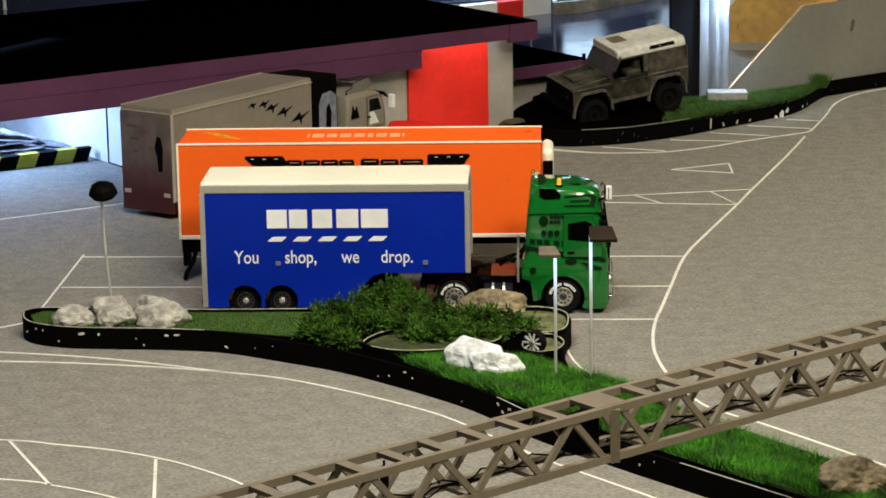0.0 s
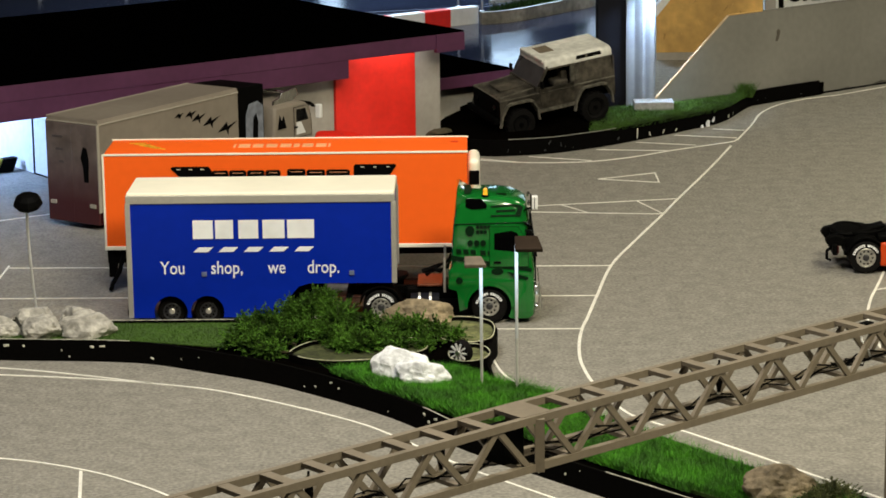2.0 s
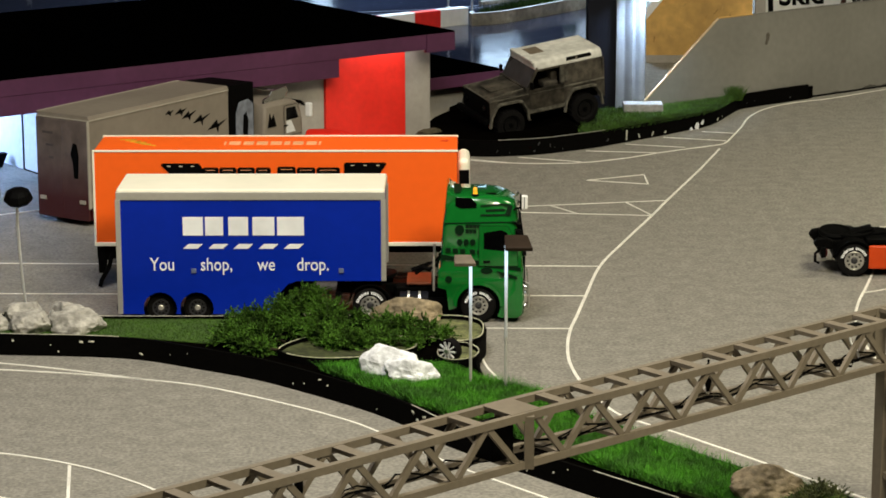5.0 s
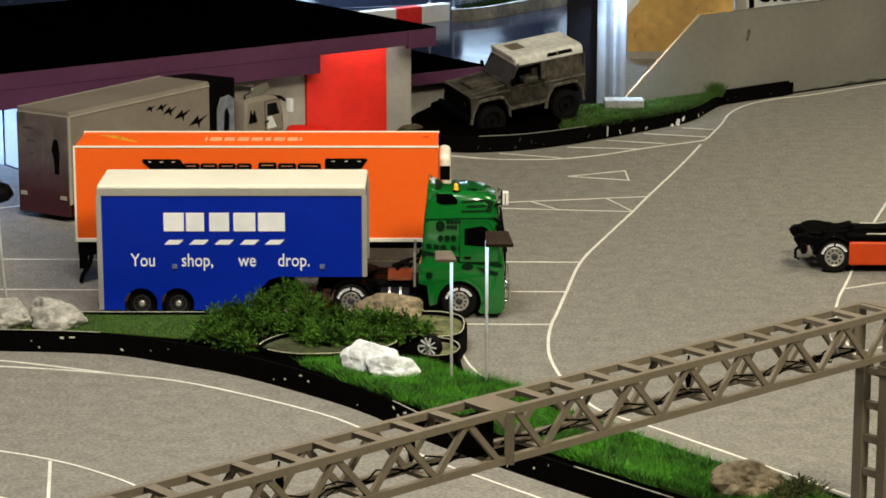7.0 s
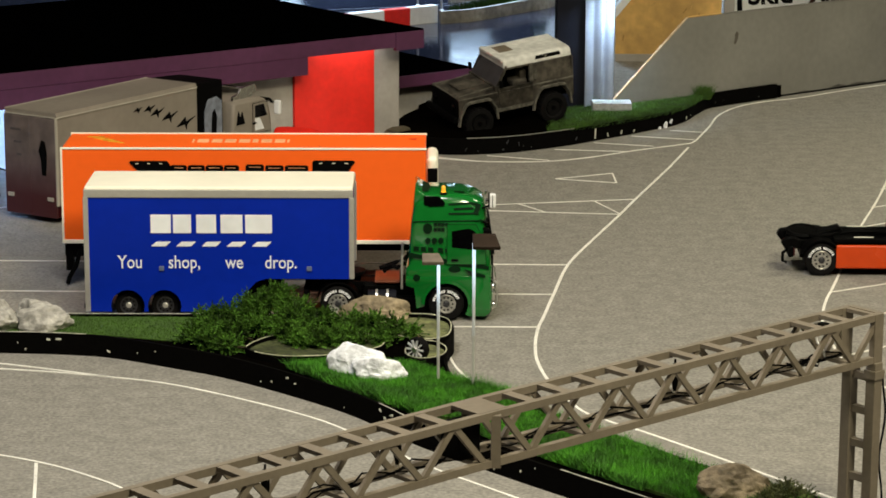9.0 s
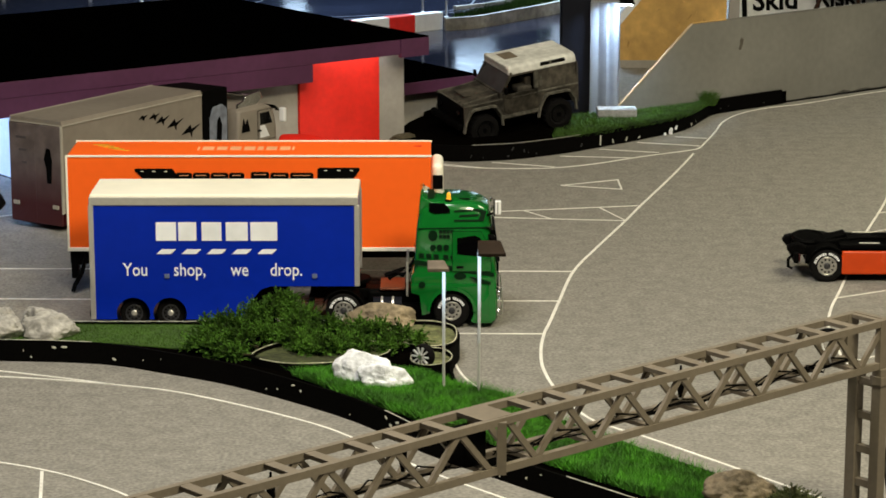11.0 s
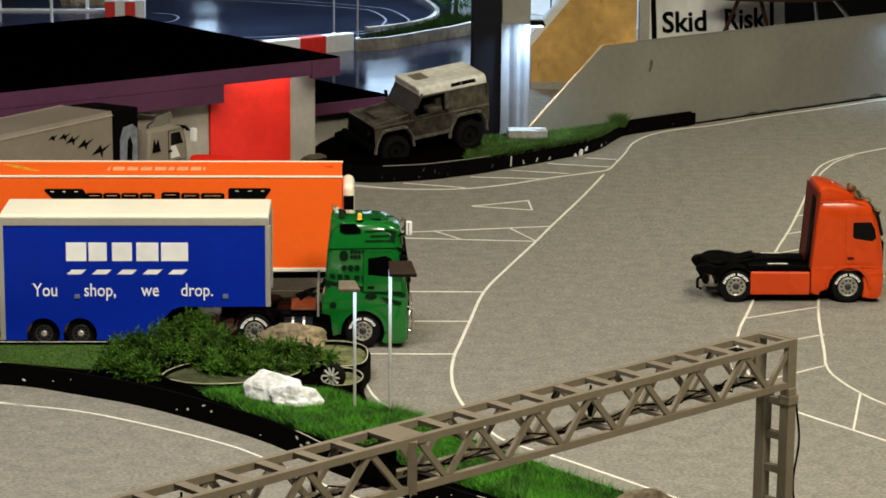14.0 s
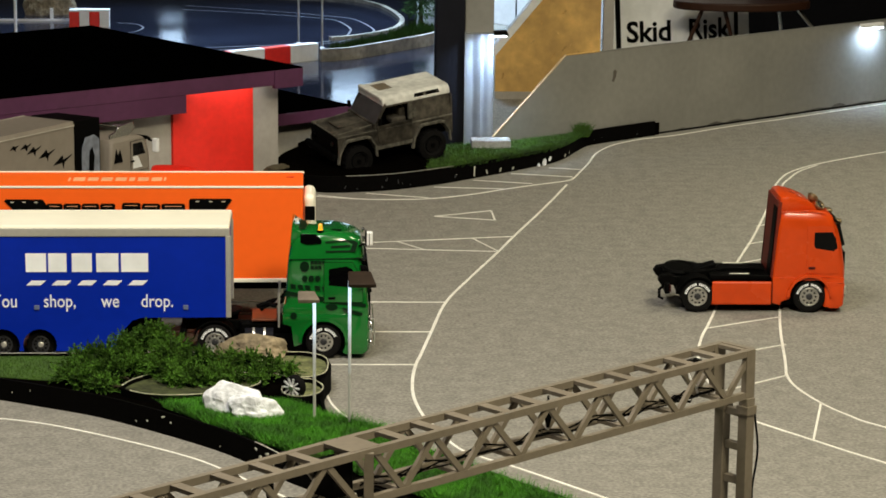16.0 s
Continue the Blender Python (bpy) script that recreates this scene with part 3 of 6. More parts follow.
rock("rock", pose(-0.152, 5.15, 0.043, 0, 9, -8), (0.078, 0.05, 0.072), ROCK_WHITE, "white jagged rock lying on bright grass", 7, group="white rocks", rough=0.17)
rock("rock", pose(-0.108, 5.1, 0.042, 0, 4, -6), (0.062, 0.042, 0.056), ROCK_WHITE, "white jagged rock lying on bright grass", 18, group="white rocks", rough=0.17)
rock("rock", pose(-0.115, 5.6, 0.04, 0, 0, -8), (0.1, 0.04, 0.056), ROCK_BROWN, "brown weathered rock behind the bush", 11)
rock("rock", pose(0.536, 4.36, 0.038, 0, 0, 10), (0.084, 0.05, 0.062), ROCK_BROWN, "brown weathered rock at the grass edge", 12)


# ---------------------------------------------------------------- bush
def bush(name, m, lobes, leaves, seed, label, leaf=0.012, leaf_mat=None):
    rng = random.Random(seed)
    root = thing(name, m, label, "bush")
    verts, faces = [], []
    for (cx, cy, cz, rx, ry, rz), share in lobes:
        part("stem", rod((cx * 0.7, cy * 0.7, 0), (cx, cy, cz), 0.004, 6, None, 0.0015), TWIG, root)
        for _ in range(int(leaves * share / 15)):
            d = Vector((rng.gauss(0, 1), rng.gauss(-0.15, 1), rng.gauss(0.45, 0.8))).normalized()
            r = rng.uniform(0.35, 0.85)
            base = Vector((cx + d.x * rx * r, cy + d.y * ry * r, max(cz + d.z * rz * r, 0.003)))
            axis = (d + Vector((rng.gauss(0, 0.35), rng.gauss(0, 0.35), rng.gauss(0.25, 0.35)))).normalized()
            length, bend = rng.uniform(1.2, 2.6) * leaf, Vector((rng.gauss(0, 0.3), rng.gauss(0, 0.3), -rng.random() * 0.5))
            side = axis.orthogonal().normalized()
            for k in range(15):
                t = k / 14
                p = base + (axis * t + bend * t * t * 0.5) * length
                out = Matrix.Rotation(k * 2.4 + rng.random(), 3, axis) @ side
                size = leaf * rng.uniform(0.65, 1.1) * (1.0 - 0.45 * t)
                tip = p + (out * (0.8 - 0.4 * t) + axis * (0.5 + 0.6 * t)).normalized() * size
                w = out.cross(axis).normalized() * leaf * 0.13
                mid = p.lerp(tip, 0.45)
                n = len(verts)
                verts += [tuple(p), tuple(mid + w), tuple(tip), tuple(mid - w)]
                faces.append((n, n + 1, n + 2, n + 3))
    # dark cores added inside the clumps so their gaps read as shade
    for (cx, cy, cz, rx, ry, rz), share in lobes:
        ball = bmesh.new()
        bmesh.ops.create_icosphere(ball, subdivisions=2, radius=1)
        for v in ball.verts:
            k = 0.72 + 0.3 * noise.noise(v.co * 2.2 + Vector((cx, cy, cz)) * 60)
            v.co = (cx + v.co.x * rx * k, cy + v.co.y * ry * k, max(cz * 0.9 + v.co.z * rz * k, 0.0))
        part("inner_growth", ball, GAP_SHADE, root, "dark core that puts shade between the leaves")
    data = bpy.data.meshes.new("crown")
    data.from_pydata(verts, [], faces)
    data.materials.append(leaf_mat or LEAF)
    crown = new("crown", data)
    crown.parent = root
    return root


# rounded clumps: x, y, z and size, the tall crown and the low growth before it
CROWN = ((-0.027, 0.05, 0.08, 0.03), (-0.09, 0.05, 0.052, 0.032), (-0.132, 0.01, 0.04, 0.036), (-0.172, -0.03, 0.024, 0.032), (-0.074, -0.01, 0.032, 0.03), (0.022, 0.05, 0.042, 0.029), (0.005, 0.01, 0.014, 0.022),
         (0.072, 0.03, 0.028, 0.03), (0.125, 0.01, 0.03, 0.03), (0.174, 0.01, 0.024, 0.03), (0.222, -0.03, 0.026, 0.025), (-0.1, 0.06, 0.055, 0.022), (-0.045, 0.05, 0.085, 0.02), (-0.165, 0.02, 0.042, 0.02),
         (-0.195, 0.03, 0.024, 0.026), (-0.005, 0.0, 0.048, 0.034), (0.01, -0.03, 0.03, 0.032), (-0.03, -0.035, 0.028, 0.032), (-0.06, 0.03, 0.07, 0.03))
LOW_GROWTH = ((-0.12, -0.05, 0.018, 0.033), (0.112, -0.05, 0.016, 0.024), (0.196, -0.08, 0.014, 0.022), (0.258, -0.05, 0.022, 0.018), (0.012, -0.1, 0.018, 0.026), (0.055, -0.11, 0.018, 0.028), (0.03, -0.06, 0.024, 0.028),
              (0.09, -0.1, 0.016, 0.024), (0.15, -0.09, 0.016, 0.022), (-0.21, -0.06, 0.016, 0.028), (-0.175, -0.095, 0.014, 0.03), (-0.13, -0.125, 0.01, 0.028))
bush("bush", pose(-0.3, 5.45, 0.042), [((x, y, z * 0.92, r * 0.82, r * 0.78, r * 0.74), r / 0.75) for x, y, z, r in CROWN + LOW_GROWTH], 29000, 3, "dense dark green feathery model bush", 0.0125)
bush("shrub", pose(0.625, 4.33, 0.034), [((0, 0, 0.02, 0.026, 0.026, 0.024), 0.4), ((0.03, -0.012, 0.014, 0.022, 0.022, 0.018), 0.3), ((-0.026, -0.02, 0.014, 0.022, 0.02, 0.018), 0.3)], 5200, 5, "small dry brown-green shrub beside a rock", 0.009, DRY_LEAF)


# ---------------------------------------------------------------- street lamps
def street_lamp(m, height, head, tilt, curve, label, shift=0.02, dome=False, top=LAMP_HEAD):
    root = thing("street_lamp", m, label, "street lamp", group="street lamps")
    pts = [Vector((curve * (1 - t) ** 2, 0, t * height)) for t in [i / 8 for i in range(9)]]
    pole = part("pole", sweep(pts[:4], 0.003), POLE, root, "thin grey metal pole")
    part("light_guide", sweep(pts[3:], 0.0033), POLE if dome else GLOW, pole, "pole top with a glow added for the lamp's light" if not dome else "thin grey metal pole")
    w, d = head
    hm = Matrix.Translation((shift, 0, height)) @ pose(0, 0, 0, tilt, 0, 0)
    if dome:
        part("lamp_head", lathe([(w * 0.44, -0.006), (w * 0.5, 0.0), (w * 0.5, 0.004), (w * 0.41, 0.016), (w * 0.24, 0.023), (w * 0.08, 0.025)], 9, axis="z"), BLACK, root, "round black dome lamp head", hm)
    else:
        part("lamp_head", prism([(-w / 2, -d / 2), (w / 2 + 0.006, -d / 2), (w / 2 - 0.004, d / 2), (-w / 2, d / 2)], -0.001, 0.008, 0.002, axis="z"), top, root, "flat brown lamp head", hm)
    return root


street_lamp(pose(0.088, 5.035, 0.04), 0.3065, (0.05, 0.045), 24, 0.0, "thin model street lamp with a flat dark head", 0.022)
street_lamp(pose(0.017, 5.07, 0.04), 0.262, (0.038, 0.036), 16, 0.0, "thin model street lamp, its head coloured tan for caught light", -0.014, top=LAMP_HEAD_LIT)
street_lamp(pose(-1.00, 5.67, 0.04), 0.267, (0.066, 0.06), 20, 0.014, "bent model street lamp with a round dark head", 0.004, True)

# a loose alloy wheel lying against the inner edging
wheel = thing("loose_wheel", pose(-0.028, 5.24, 0.071, 0, 0, -34), "loose silver multi-spoke toy wheel leaning on edging", "wheel")
part("tyre", lathe([(0.0195, -0.004), (0.0225, -0.007), (0.0235, -0.006), (0.0245, 0.0), (0.0245, 0.012), (0.022, 0.015), (0.0185, 0.014), (0.0185, 0.0)], 30), TYRE, wheel, "thin dark tyre", smooth=30)
# solid black disc, puts the shade behind the spokes into colour
part("backing", disc(0.0, 0.0, 0.0195, 0.0195, -0.001), BLACK, wheel, "black disc standing in for the hollow behind the spokes")
for i in range(10):
    a = 2 * math.pi * i / 10
    part("spoke", bar((0.004 * math.cos(a), -0.006, 0.004 * math.sin(a)), (0.021 * math.cos(a), -0.0065, 0.021 * math.sin(a)), 0.005, 0.003), BRIGHT_SILVER, wheel, "silver spoke")
part("hub", lathe([(0.005, -0.01), (0.006, -0.009), (0.006, -0.002)], 16), CHROME, wheel)


# ---------------------------------------------------------------- lattice gantry
G_TOP, G_SIZE, G_DEEP, BAY = 0.375, 0.068, 0.0758, 0.1277
GB = Vector((0.101, 3.756, 0))
DL, DR = Vector((0.740, 0.673, 0)).normalized(), Vector((0.754, 0.657, 0)).normalized()
UP = Vector((0, 0, 1))


def across(d):
    return Vector((-d.y, d.x, 0))


def chords(root, d, s0, s1):
    """Four long angles from s0 to s1 metres along the beam from its joint."""
    for off in (0.0, G_SIZE):
        for z in (G_TOP - G_DEEP, G_TOP):
            a, b = GB + d * s0 + across(d) * off + UP * z, GB + d * s1 + across(d) * off + UP * z
            part("chord", bar(a, b, 0.0108, 0.0118), GANTRY, root)


def rung(root, d, s, w, z, h=0.0065):
    a = GB + d * s + UP * z
    part("rung", bar(a + across(d) * 0.004, a + across(d) * (G_SIZE - 0.004), w, h), GANTRY, root)


def braces(root, d, nodes):
    """Zigzag braces on both faces through (place along the beam, top or bottom)."""
    for off in (0.0, G_SIZE):
        for (s0, up0), (s1, up1) in zip(nodes, nodes[1:]):
            a, b = (GB + d * q + across(d) * off + UP * (G_TOP - 0.002 if u else G_TOP - G_DEEP + 0.002) for q, u in ((s0, up0), (s1, up1)))
            part("brace", bar(a, b, 0.007, 0.0095), GANTRY, root)


def tower(root, foot, d, top, size):
    """A ladder post: two legs across the beam, tied by rungs."""
    a, b = foot, foot + across(d) * size
    turn = Matrix.Rotation(math.atan2(d.y, d.x), 4, "Z")
    for c in (a, b):
        part("leg", box(-0.0105, 0.0105, -0.0105, 0.0105, 0, top, 0.001, seg=1), GANTRY, root, m=Matrix.Translation(c) @ turn)
        part("foot", box(-0.03, 0.03, -0.03, 0.03, 0, 0.008, 0.002), GANTRY, root, m=Matrix.Translation(c) @ turn)
        part("collar", box(-0.013, 0.013, -0.013, 0.013, -0.008, 0.008, 0.001), GANTRY, root, m=Matrix.Translation(c + UP * (top - 0.022)) @ turn)
    z = top - 0.03
    while z > 0.02:
        part("rung", bar(a + UP * z, b + UP * z, 0.012, 0.013), GANTRY, root)
        z -= 0.062


gantry = thing("sign_gantry", pose(0, 0, 0), "long grey-brown lattice gantry spanning the model road", "gantry")
chords(gantry, DL, -0.96, 0.0)
chords(gantry, DR, 0.0, 0.908)
for k in range(12):
    rung(gantry, DR, 0.079 + 0.0746 * k if k < 11 else 0.897, 0.019, G_TOP + 0.002)
    rung(gantry, DL, -0.101 - 0.0748 * k, 0.019, G_TOP + 0.002)
for k in range(7):
    rung(gantry, DR, 0.01 + BAY * (k + 0.5), 0.014, G_TOP - G_DEEP)
    rung(gantry, DL, -0.026 - BAY * k, 0.014, G_TOP - G_DEEP)
braces(gantry, DR, [(0.008 + BAY * 0.5 * k if k else 0.012, k % 2 == 0) for k in range(15)])
braces(gantry, DL, [(-0.024 - BAY * 0.5 * k, k % 2 == 1) for k in range(15)])
# joint: two upright cheeks and a broad top plate; a closed box at the far end
for off in (0, G_SIZE):
    c = GB + across(DR) * off
    part("joint_plate", bar(c + UP * (G_TOP - G_DEEP - 0.0065), c + UP * (G_TOP + 0.0004), 0.0145, 0.026), GANTRY, gantry)
part("joint_plate", bar(GB - DL * 0.006 + UP * (G_TOP + 0.0035), GB - DL * 0.006 + across(DR) * G_SIZE + UP * (G_TOP + 0.0035), 0.06, 0.0062), GANTRY, gantry, "flat joint plate")
END = GB + DR * 0.899
for off, w in ((0.0, 0.023), (G_SIZE, 0.03)):
    c = END + across(DR) * off - DR * (w / 2 - 0.01)
    part("end_plate", box(-w / 2, w / 2, -0.0062, 0.0062, G_TOP - G_DEEP - 0.006, G_TOP + 0.0062, 0.0006, seg=1), GANTRY, gantry, "solid end plate", Matrix.Translation(c) @ Matrix.Rotation(math.atan2(DR.y, DR.x), 4, "Z"))
part("end_plate", bar(END + DR * 0.006 + UP * (G_TOP + 0.0035), END + DR * 0.006 + across(DR) * G_SIZE + UP * (G_TOP + 0.0035), 0.013, 0.0062), GANTRY, gantry)
tower(gantry, GB + DR * 0.896, DR, G_TOP - G_DEEP - 0.005, 0.054)
tower(gantry, GB - DL * 0.93, DL, G_TOP - G_DEEP - 0.005, 0.054)
drop = GB + DR * 0.915 - across(DR) * 0.008
part("cable", sweep([drop + Vector((0.004 * math.sin(z * 40), 0, z)) for z in [0.002 + 0.02 * i for i in range(14)]] + [drop - DR * 0.012 + UP * 0.274], 0.002, 6), BLACK, gantry, "thin black cable down the leg")

# a dark box beside the joint, lamp units and cables hung in the lattice
jc = GB - DL * 0.042 + across(DL) * (G_SIZE * 0.5)
part("control_box", box(-0.022, 0.022, -0.022, 0.022, 0, 0.056, 0.003), BLACK, gantry, "dark box beside the joint", Matrix.Translation((jc.x, jc.y, G_TOP - 0.066)) @ Matrix.Rotation(math.atan2(DL.y, DL.x), 4, "Z"))
for d, f in ((DR, 0.427), (DL, -0.17), (DL, -0.42)):
    c = GB + d * f + across(d) * G_SIZE / 2
    unit = part("hung_lamp", lathe([(0.0025, -0.012), (0.005, 0.0), (0.0065, 0.006), (0.0065, 0.026), (0.004, 0.034)], 14, axis="z"), BLACK, gantry, "small dark hung lamp", Matrix.Translation((c.x, c.y, G_TOP - 0.04)))
    part("hanger", rod((0, 0, 0.032), (0, 0, 0.042), 0.002, 6), BLACK, unit)
    part("lens", lathe([(0.0028, -0.0155), (0.0028, -0.012)], 10, axis="z"), CHROME, unit)
for k, (r, side, lift) in enumerate(((0.002, 0.6, 0.0), (0.0016, 0.72, 0.003), (0.0013, 0.5, 0.001))):
    for d, s0, s1 in ((DR, 0.02, 0.86), (DL, -0.02, -0.62)):
        wire = []
        for i in range(25):
            c = GB + d * (s0 + (s1 - s0) * i / 24) + across(d) * (G_SIZE * (side + 0.12 * math.sin(i * 1.7 + k)))
            wire.append((c.x, c.y, G_TOP - G_DEEP + 0.009 + lift + 0.004 * math.sin(i * (1.3 + 0.4 * k) + k)))
        part("cable", sweep(wire, r, 6), BLACK, gantry, "loose black cable lying in the lattice")
loose = []
for i in range(26):
    c = GB + DR * (0.73 + 0.035 * math.sin(i * 0.9) + 0.0012 * i) + across(DR) * (G_SIZE * (0.5 + 0.25 * math.cos(i * 1.3)))
    loose.append((c.x, c.y, G_TOP - G_DEEP + 0.011 + 0.004 * math.sin(i * 2.1)))
part("cable", sweep(loose, 0.0012, 6), BLACK, gantry, "bunched black cable end")
c = GB + DR * 0.79 + across(DR) * G_SIZE * 0.5
part("cable", sweep([(c.x - 0.004, c.y, G_TOP - 0.004), (c.x - 0.009, c.y, G_TOP - 0.02), (c.x - 0.006, c.y, G_TOP - 0.034), (c.x + 0.004, c.y, G_TOP - 0.046), (c.x + 0.008, c.y, G_TOP - 0.06)], 0.0018, 8), WHITE, gantry, "short white cable hanging in the lattice")
part("clip", box(-0.012, 0.012, -0.008, 0.008, -0.004, 0.004, 0.001), BLACK, gantry, "small black cable clip", Matrix.Translation((c.x, c.y, G_TOP - 0.004)) @ Matrix.Rotation(math.atan2(DR.y, DR.x), 4, "Z"))


# ---------------------------------------------------------------- truck parts
def wheel_part(root, x, y, z, r, w, side, name="wheel", hub=None, letters=False, rim=0.68, cap=None):
    """side -1: outer face towards -y. rim: the rim's share of the tyre's radius."""
    hub = hub or SILVER
    k = r * rim / 0.68
    m = Matrix.Translation((x, y, z)) @ (Matrix.Identity(4) if side < 0 else Matrix.Rotation(math.pi, 4, "Z"))
    tyre = part(name, lathe([(k * 0.66, 0.001), (k * 0.74, -0.001), (r * 0.88, -0.0012), (r * 0.95, 0.0), (r, w * 0.12), (r, w * 0.88), (r * 0.93, w), (k * 0.6, w)], 36), TYRE, root, m=m, smooth=True)
    part("rim", lathe([(k * 0.68, 0.004), (k * 0.71, -0.0012), (k * 0.65, -0.002), (k * 0.61, 0.0008), (k * 0.56, 0.0006), (k * 0.36, -0.0012), (k * 0.3, -0.0016), (k * 0.27, 0.0004), (k * 0.14, 0.0006), (k * 0.12, -0.0016), (k * 0.04, -0.0018)], 32), hub, tyre, smooth=30)
    for i in range(10):
        a = 2 * math.pi * i / 10
        c = (k * 0.47 * math.cos(a), 0.006, k * 0.47 * math.sin(a))
        part("rim_slot", rod(c, (c[0], -0.0009, c[2]), k * 0.075, 10), BLACK, tyre, "dark round slot in the rim")
        c = (k * 0.33 * math.cos(a + 0.3), 0.002, k * 0.33 * math.sin(a + 0.3))
        part("stud", rod(c, (c[0], -0.0036, c[2]), k * 0.035, 6), hub, tyre)
    part("hub_cap", lathe([(k * 0.24, 0.001), (k * 0.23, -0.0016), (k * 0.15, -0.003), (k * 0.05, -0.0032)], 20), cap or DARK_HUB, tyre, "pale hub cap" if cap else "dark hub cap")
    if letters:
        q = (k * 0.74 + r * 0.9) / 2
        for i in range(15):
            a = math.radians(28 + i * 9 + (8 if i > 6 else 0))
            part("letter", box(-0.0014 - 0.0004 * (i % 3), 0.0014, -0.0008, 0.0004, -0.003, 0.003), WHITE, tyre, "white raised tyre lettering",
                 Matrix.Translation((q * math.cos(a), -0.0009, q * math.sin(a))) @ Matrix.Rotation(math.pi / 2 - a, 4, "Y"))
    return tyre


def lathe_arch(r0, r1, w):
    pts = [(r1 * math.cos(math.pi * i / 14), r1 * math.sin(math.pi * i / 14)) for i in range(15)]
    pts += [(r0 * math.cos(math.pi * i / 14), r0 * math.sin(math.pi * i / 14)) for i in range(14, -1, -1)]
    return prism(pts, -w / 2, w / 2)


def fender(r, w):
    pts = [((r + 0.003) * math.cos(math.pi * i / 12), (r + 0.003) * math.sin(math.pi * i / 12)) for i in range(1, 12)]
    pts += [(r * math.cos(math.pi * i / 12), r * math.sin(math.pi * i / 12)) for i in range(11, 0, -1)]
    return prism(pts, -w / 2, w / 2)


def arch_outline(x0, x1, z0, z1, arches, extra=()):
    """Outline in x,z with round arches cut from its lower edge."""
    pts = [(x1, z1), (x0, z1), (x0, z0)]
    for cx, cz, r in sorted(arches):
        half = math.sqrt(max(r * r - (z0 - cz) ** 2, 1e-6))
        a0, a1 = math.atan2(z0 - cz, -half), math.atan2(z0 - cz, half)
        if a0 < 0:
            a0 += 2 * math.pi
        for i in range(13):
            a = a0 + (a1 - a0) * i / 12
            pts.append((cx + r * math.cos(a), cz + r * math.sin(a)))
    return pts + list(extra) + ([] if extra else [(x1, z0)])


# ---------------------------------------------------------------- blue box trailer
def blue_trailer():
    m = pose(-0.481, 5.832, 0.0)
    root = thing("box_trailer", m, "blue model box trailer with cream roof and white lettering", "trailer")
    L, W = 0.302, 0.092
    body = part("body", box(-L, L, -W + 0.002, W - 0.002, 0.1, 0.3, 0.002), BLUE, root)
    outline = arch_outline(-L, L, 0.022, 0.3, [(-0.211, 0.035, 0.0385), (-0.127, 0.035, 0.0385)], [(0.036, 0.022), (0.053, 0.05), (0.066, 0.074), (0.083, 0.093), (0.105, 0.1), (L, 0.1)])
    for s in (-1, 1):
        y0 = s * W
        part("side_panel", prism(outline, y0 - 0.002, y0 + 0.002), BLUE, root, "smooth royal blue printed side panel")
    part("underframe", box(-L + 0.02, 0.14, -0.05, 0.05, 0.05, 0.084, 0.003), BLACK, root)
    part("roof", box(-L - 0.003, L + 0.003, -W, W, 0.3, 0.314, 0.004), CREAM, root, "plain cream roof")
    for s in (-1, 1):
        part("top_rail", box(-L - 0.004, L + 0.004, s * W - 0.0045, s * W + 0.0045, 0.289, 0.308, 0.0015), ALU, root, "dull metal top rail")
        part("rivet", rod((-L + 0.02, s * (W + 0.0044), 0.298), (-L + 0.02, s * (W + 0.006), 0.298), 0.0025, 8), ALU, root)
        part("rivet", rod((0.0, s * (W + 0.0044), 0.298), (0.0, s * (W + 0.006), 0.298), 0.0025, 8), ALU, root)
        part("rivet", rod((L - 0.03, s * (W + 0.0044), 0.298), (L - 0.03, s * (W + 0.006), 0.298), 0.0025, 8), ALU, root)
        for e, z0 in ((-1, 0.022), (1, 0.1)):
            part("corner_post", box(e * L - 0.006, e * L + 0.006, s * W - 0.0042, s * W + 0.0042, z0, 0.29, 0.0015), ALU, root, "dull metal corner post")
    for s in (-1, 1):
        for x in (-0.211, -0.127):
            wheel_part(root, x, s * (W - 0.016), 0.033, 0.033, 0.03, s, hub=DARK_HUB, rim=0.6, cap=ALU)
            part("arch_liner", fender(0.0385, 0.06), BLACK, root, m=Matrix.Translation((x, s * (W - 0.034), 0.035)))
    for e in (-1, 1):
        part("rear_door", box(-L - 0.006, -L - 0.002, e * 0.046 - 0.042, e * 0.046 + 0.042, 0.04, 0.285, 0.001), CREAM, root)
    part("bumper", box(-L - 0.01, -L + 0.004, -0.085, 0.085, 0.025, 0.04, 0.003), BLACK, root)
    # the printed side: plain blocks for the shop's mark, dashes under it, and the words
    y = -W - 0.0026
    xs = (-0.155, -0.104, -0.051, 0.004, 0.06)
    for i, x in enumerate(xs):
        x0, x1 = x, x + (0.046, 0.041, 0.045, 0.05, 0.061)[i]
        part("mark_block", box(x0, x1, y - 0.0006, y + 0.0004, 0.207, 0.25, 0.0), WHITE, root, "plain white block of the shop's mark")
    for i in range(5):
        x = -0.155 + i * 0.0575
        part("dash", prism([(x, 0.176), (x + 0.033, 0.176), (x + 0.045, 0.187), (x + 0.012, 0.187)], y - 0.0006, y + 0.0004), WHITE, root, "white slanted dash")
    for word, x in (("You", -0.232), ("shop,", -0.117), ("we", 0.0135), ("drop.", 0.103)):
        lettering(word, 0.043, WHITE, root, Matrix.Translation((x, y, 0.125)) @ Matrix.Rotation(math.pi / 2, 4, "X"), "lettering", "white printed word", squeeze=0.8, bold=0.0002)
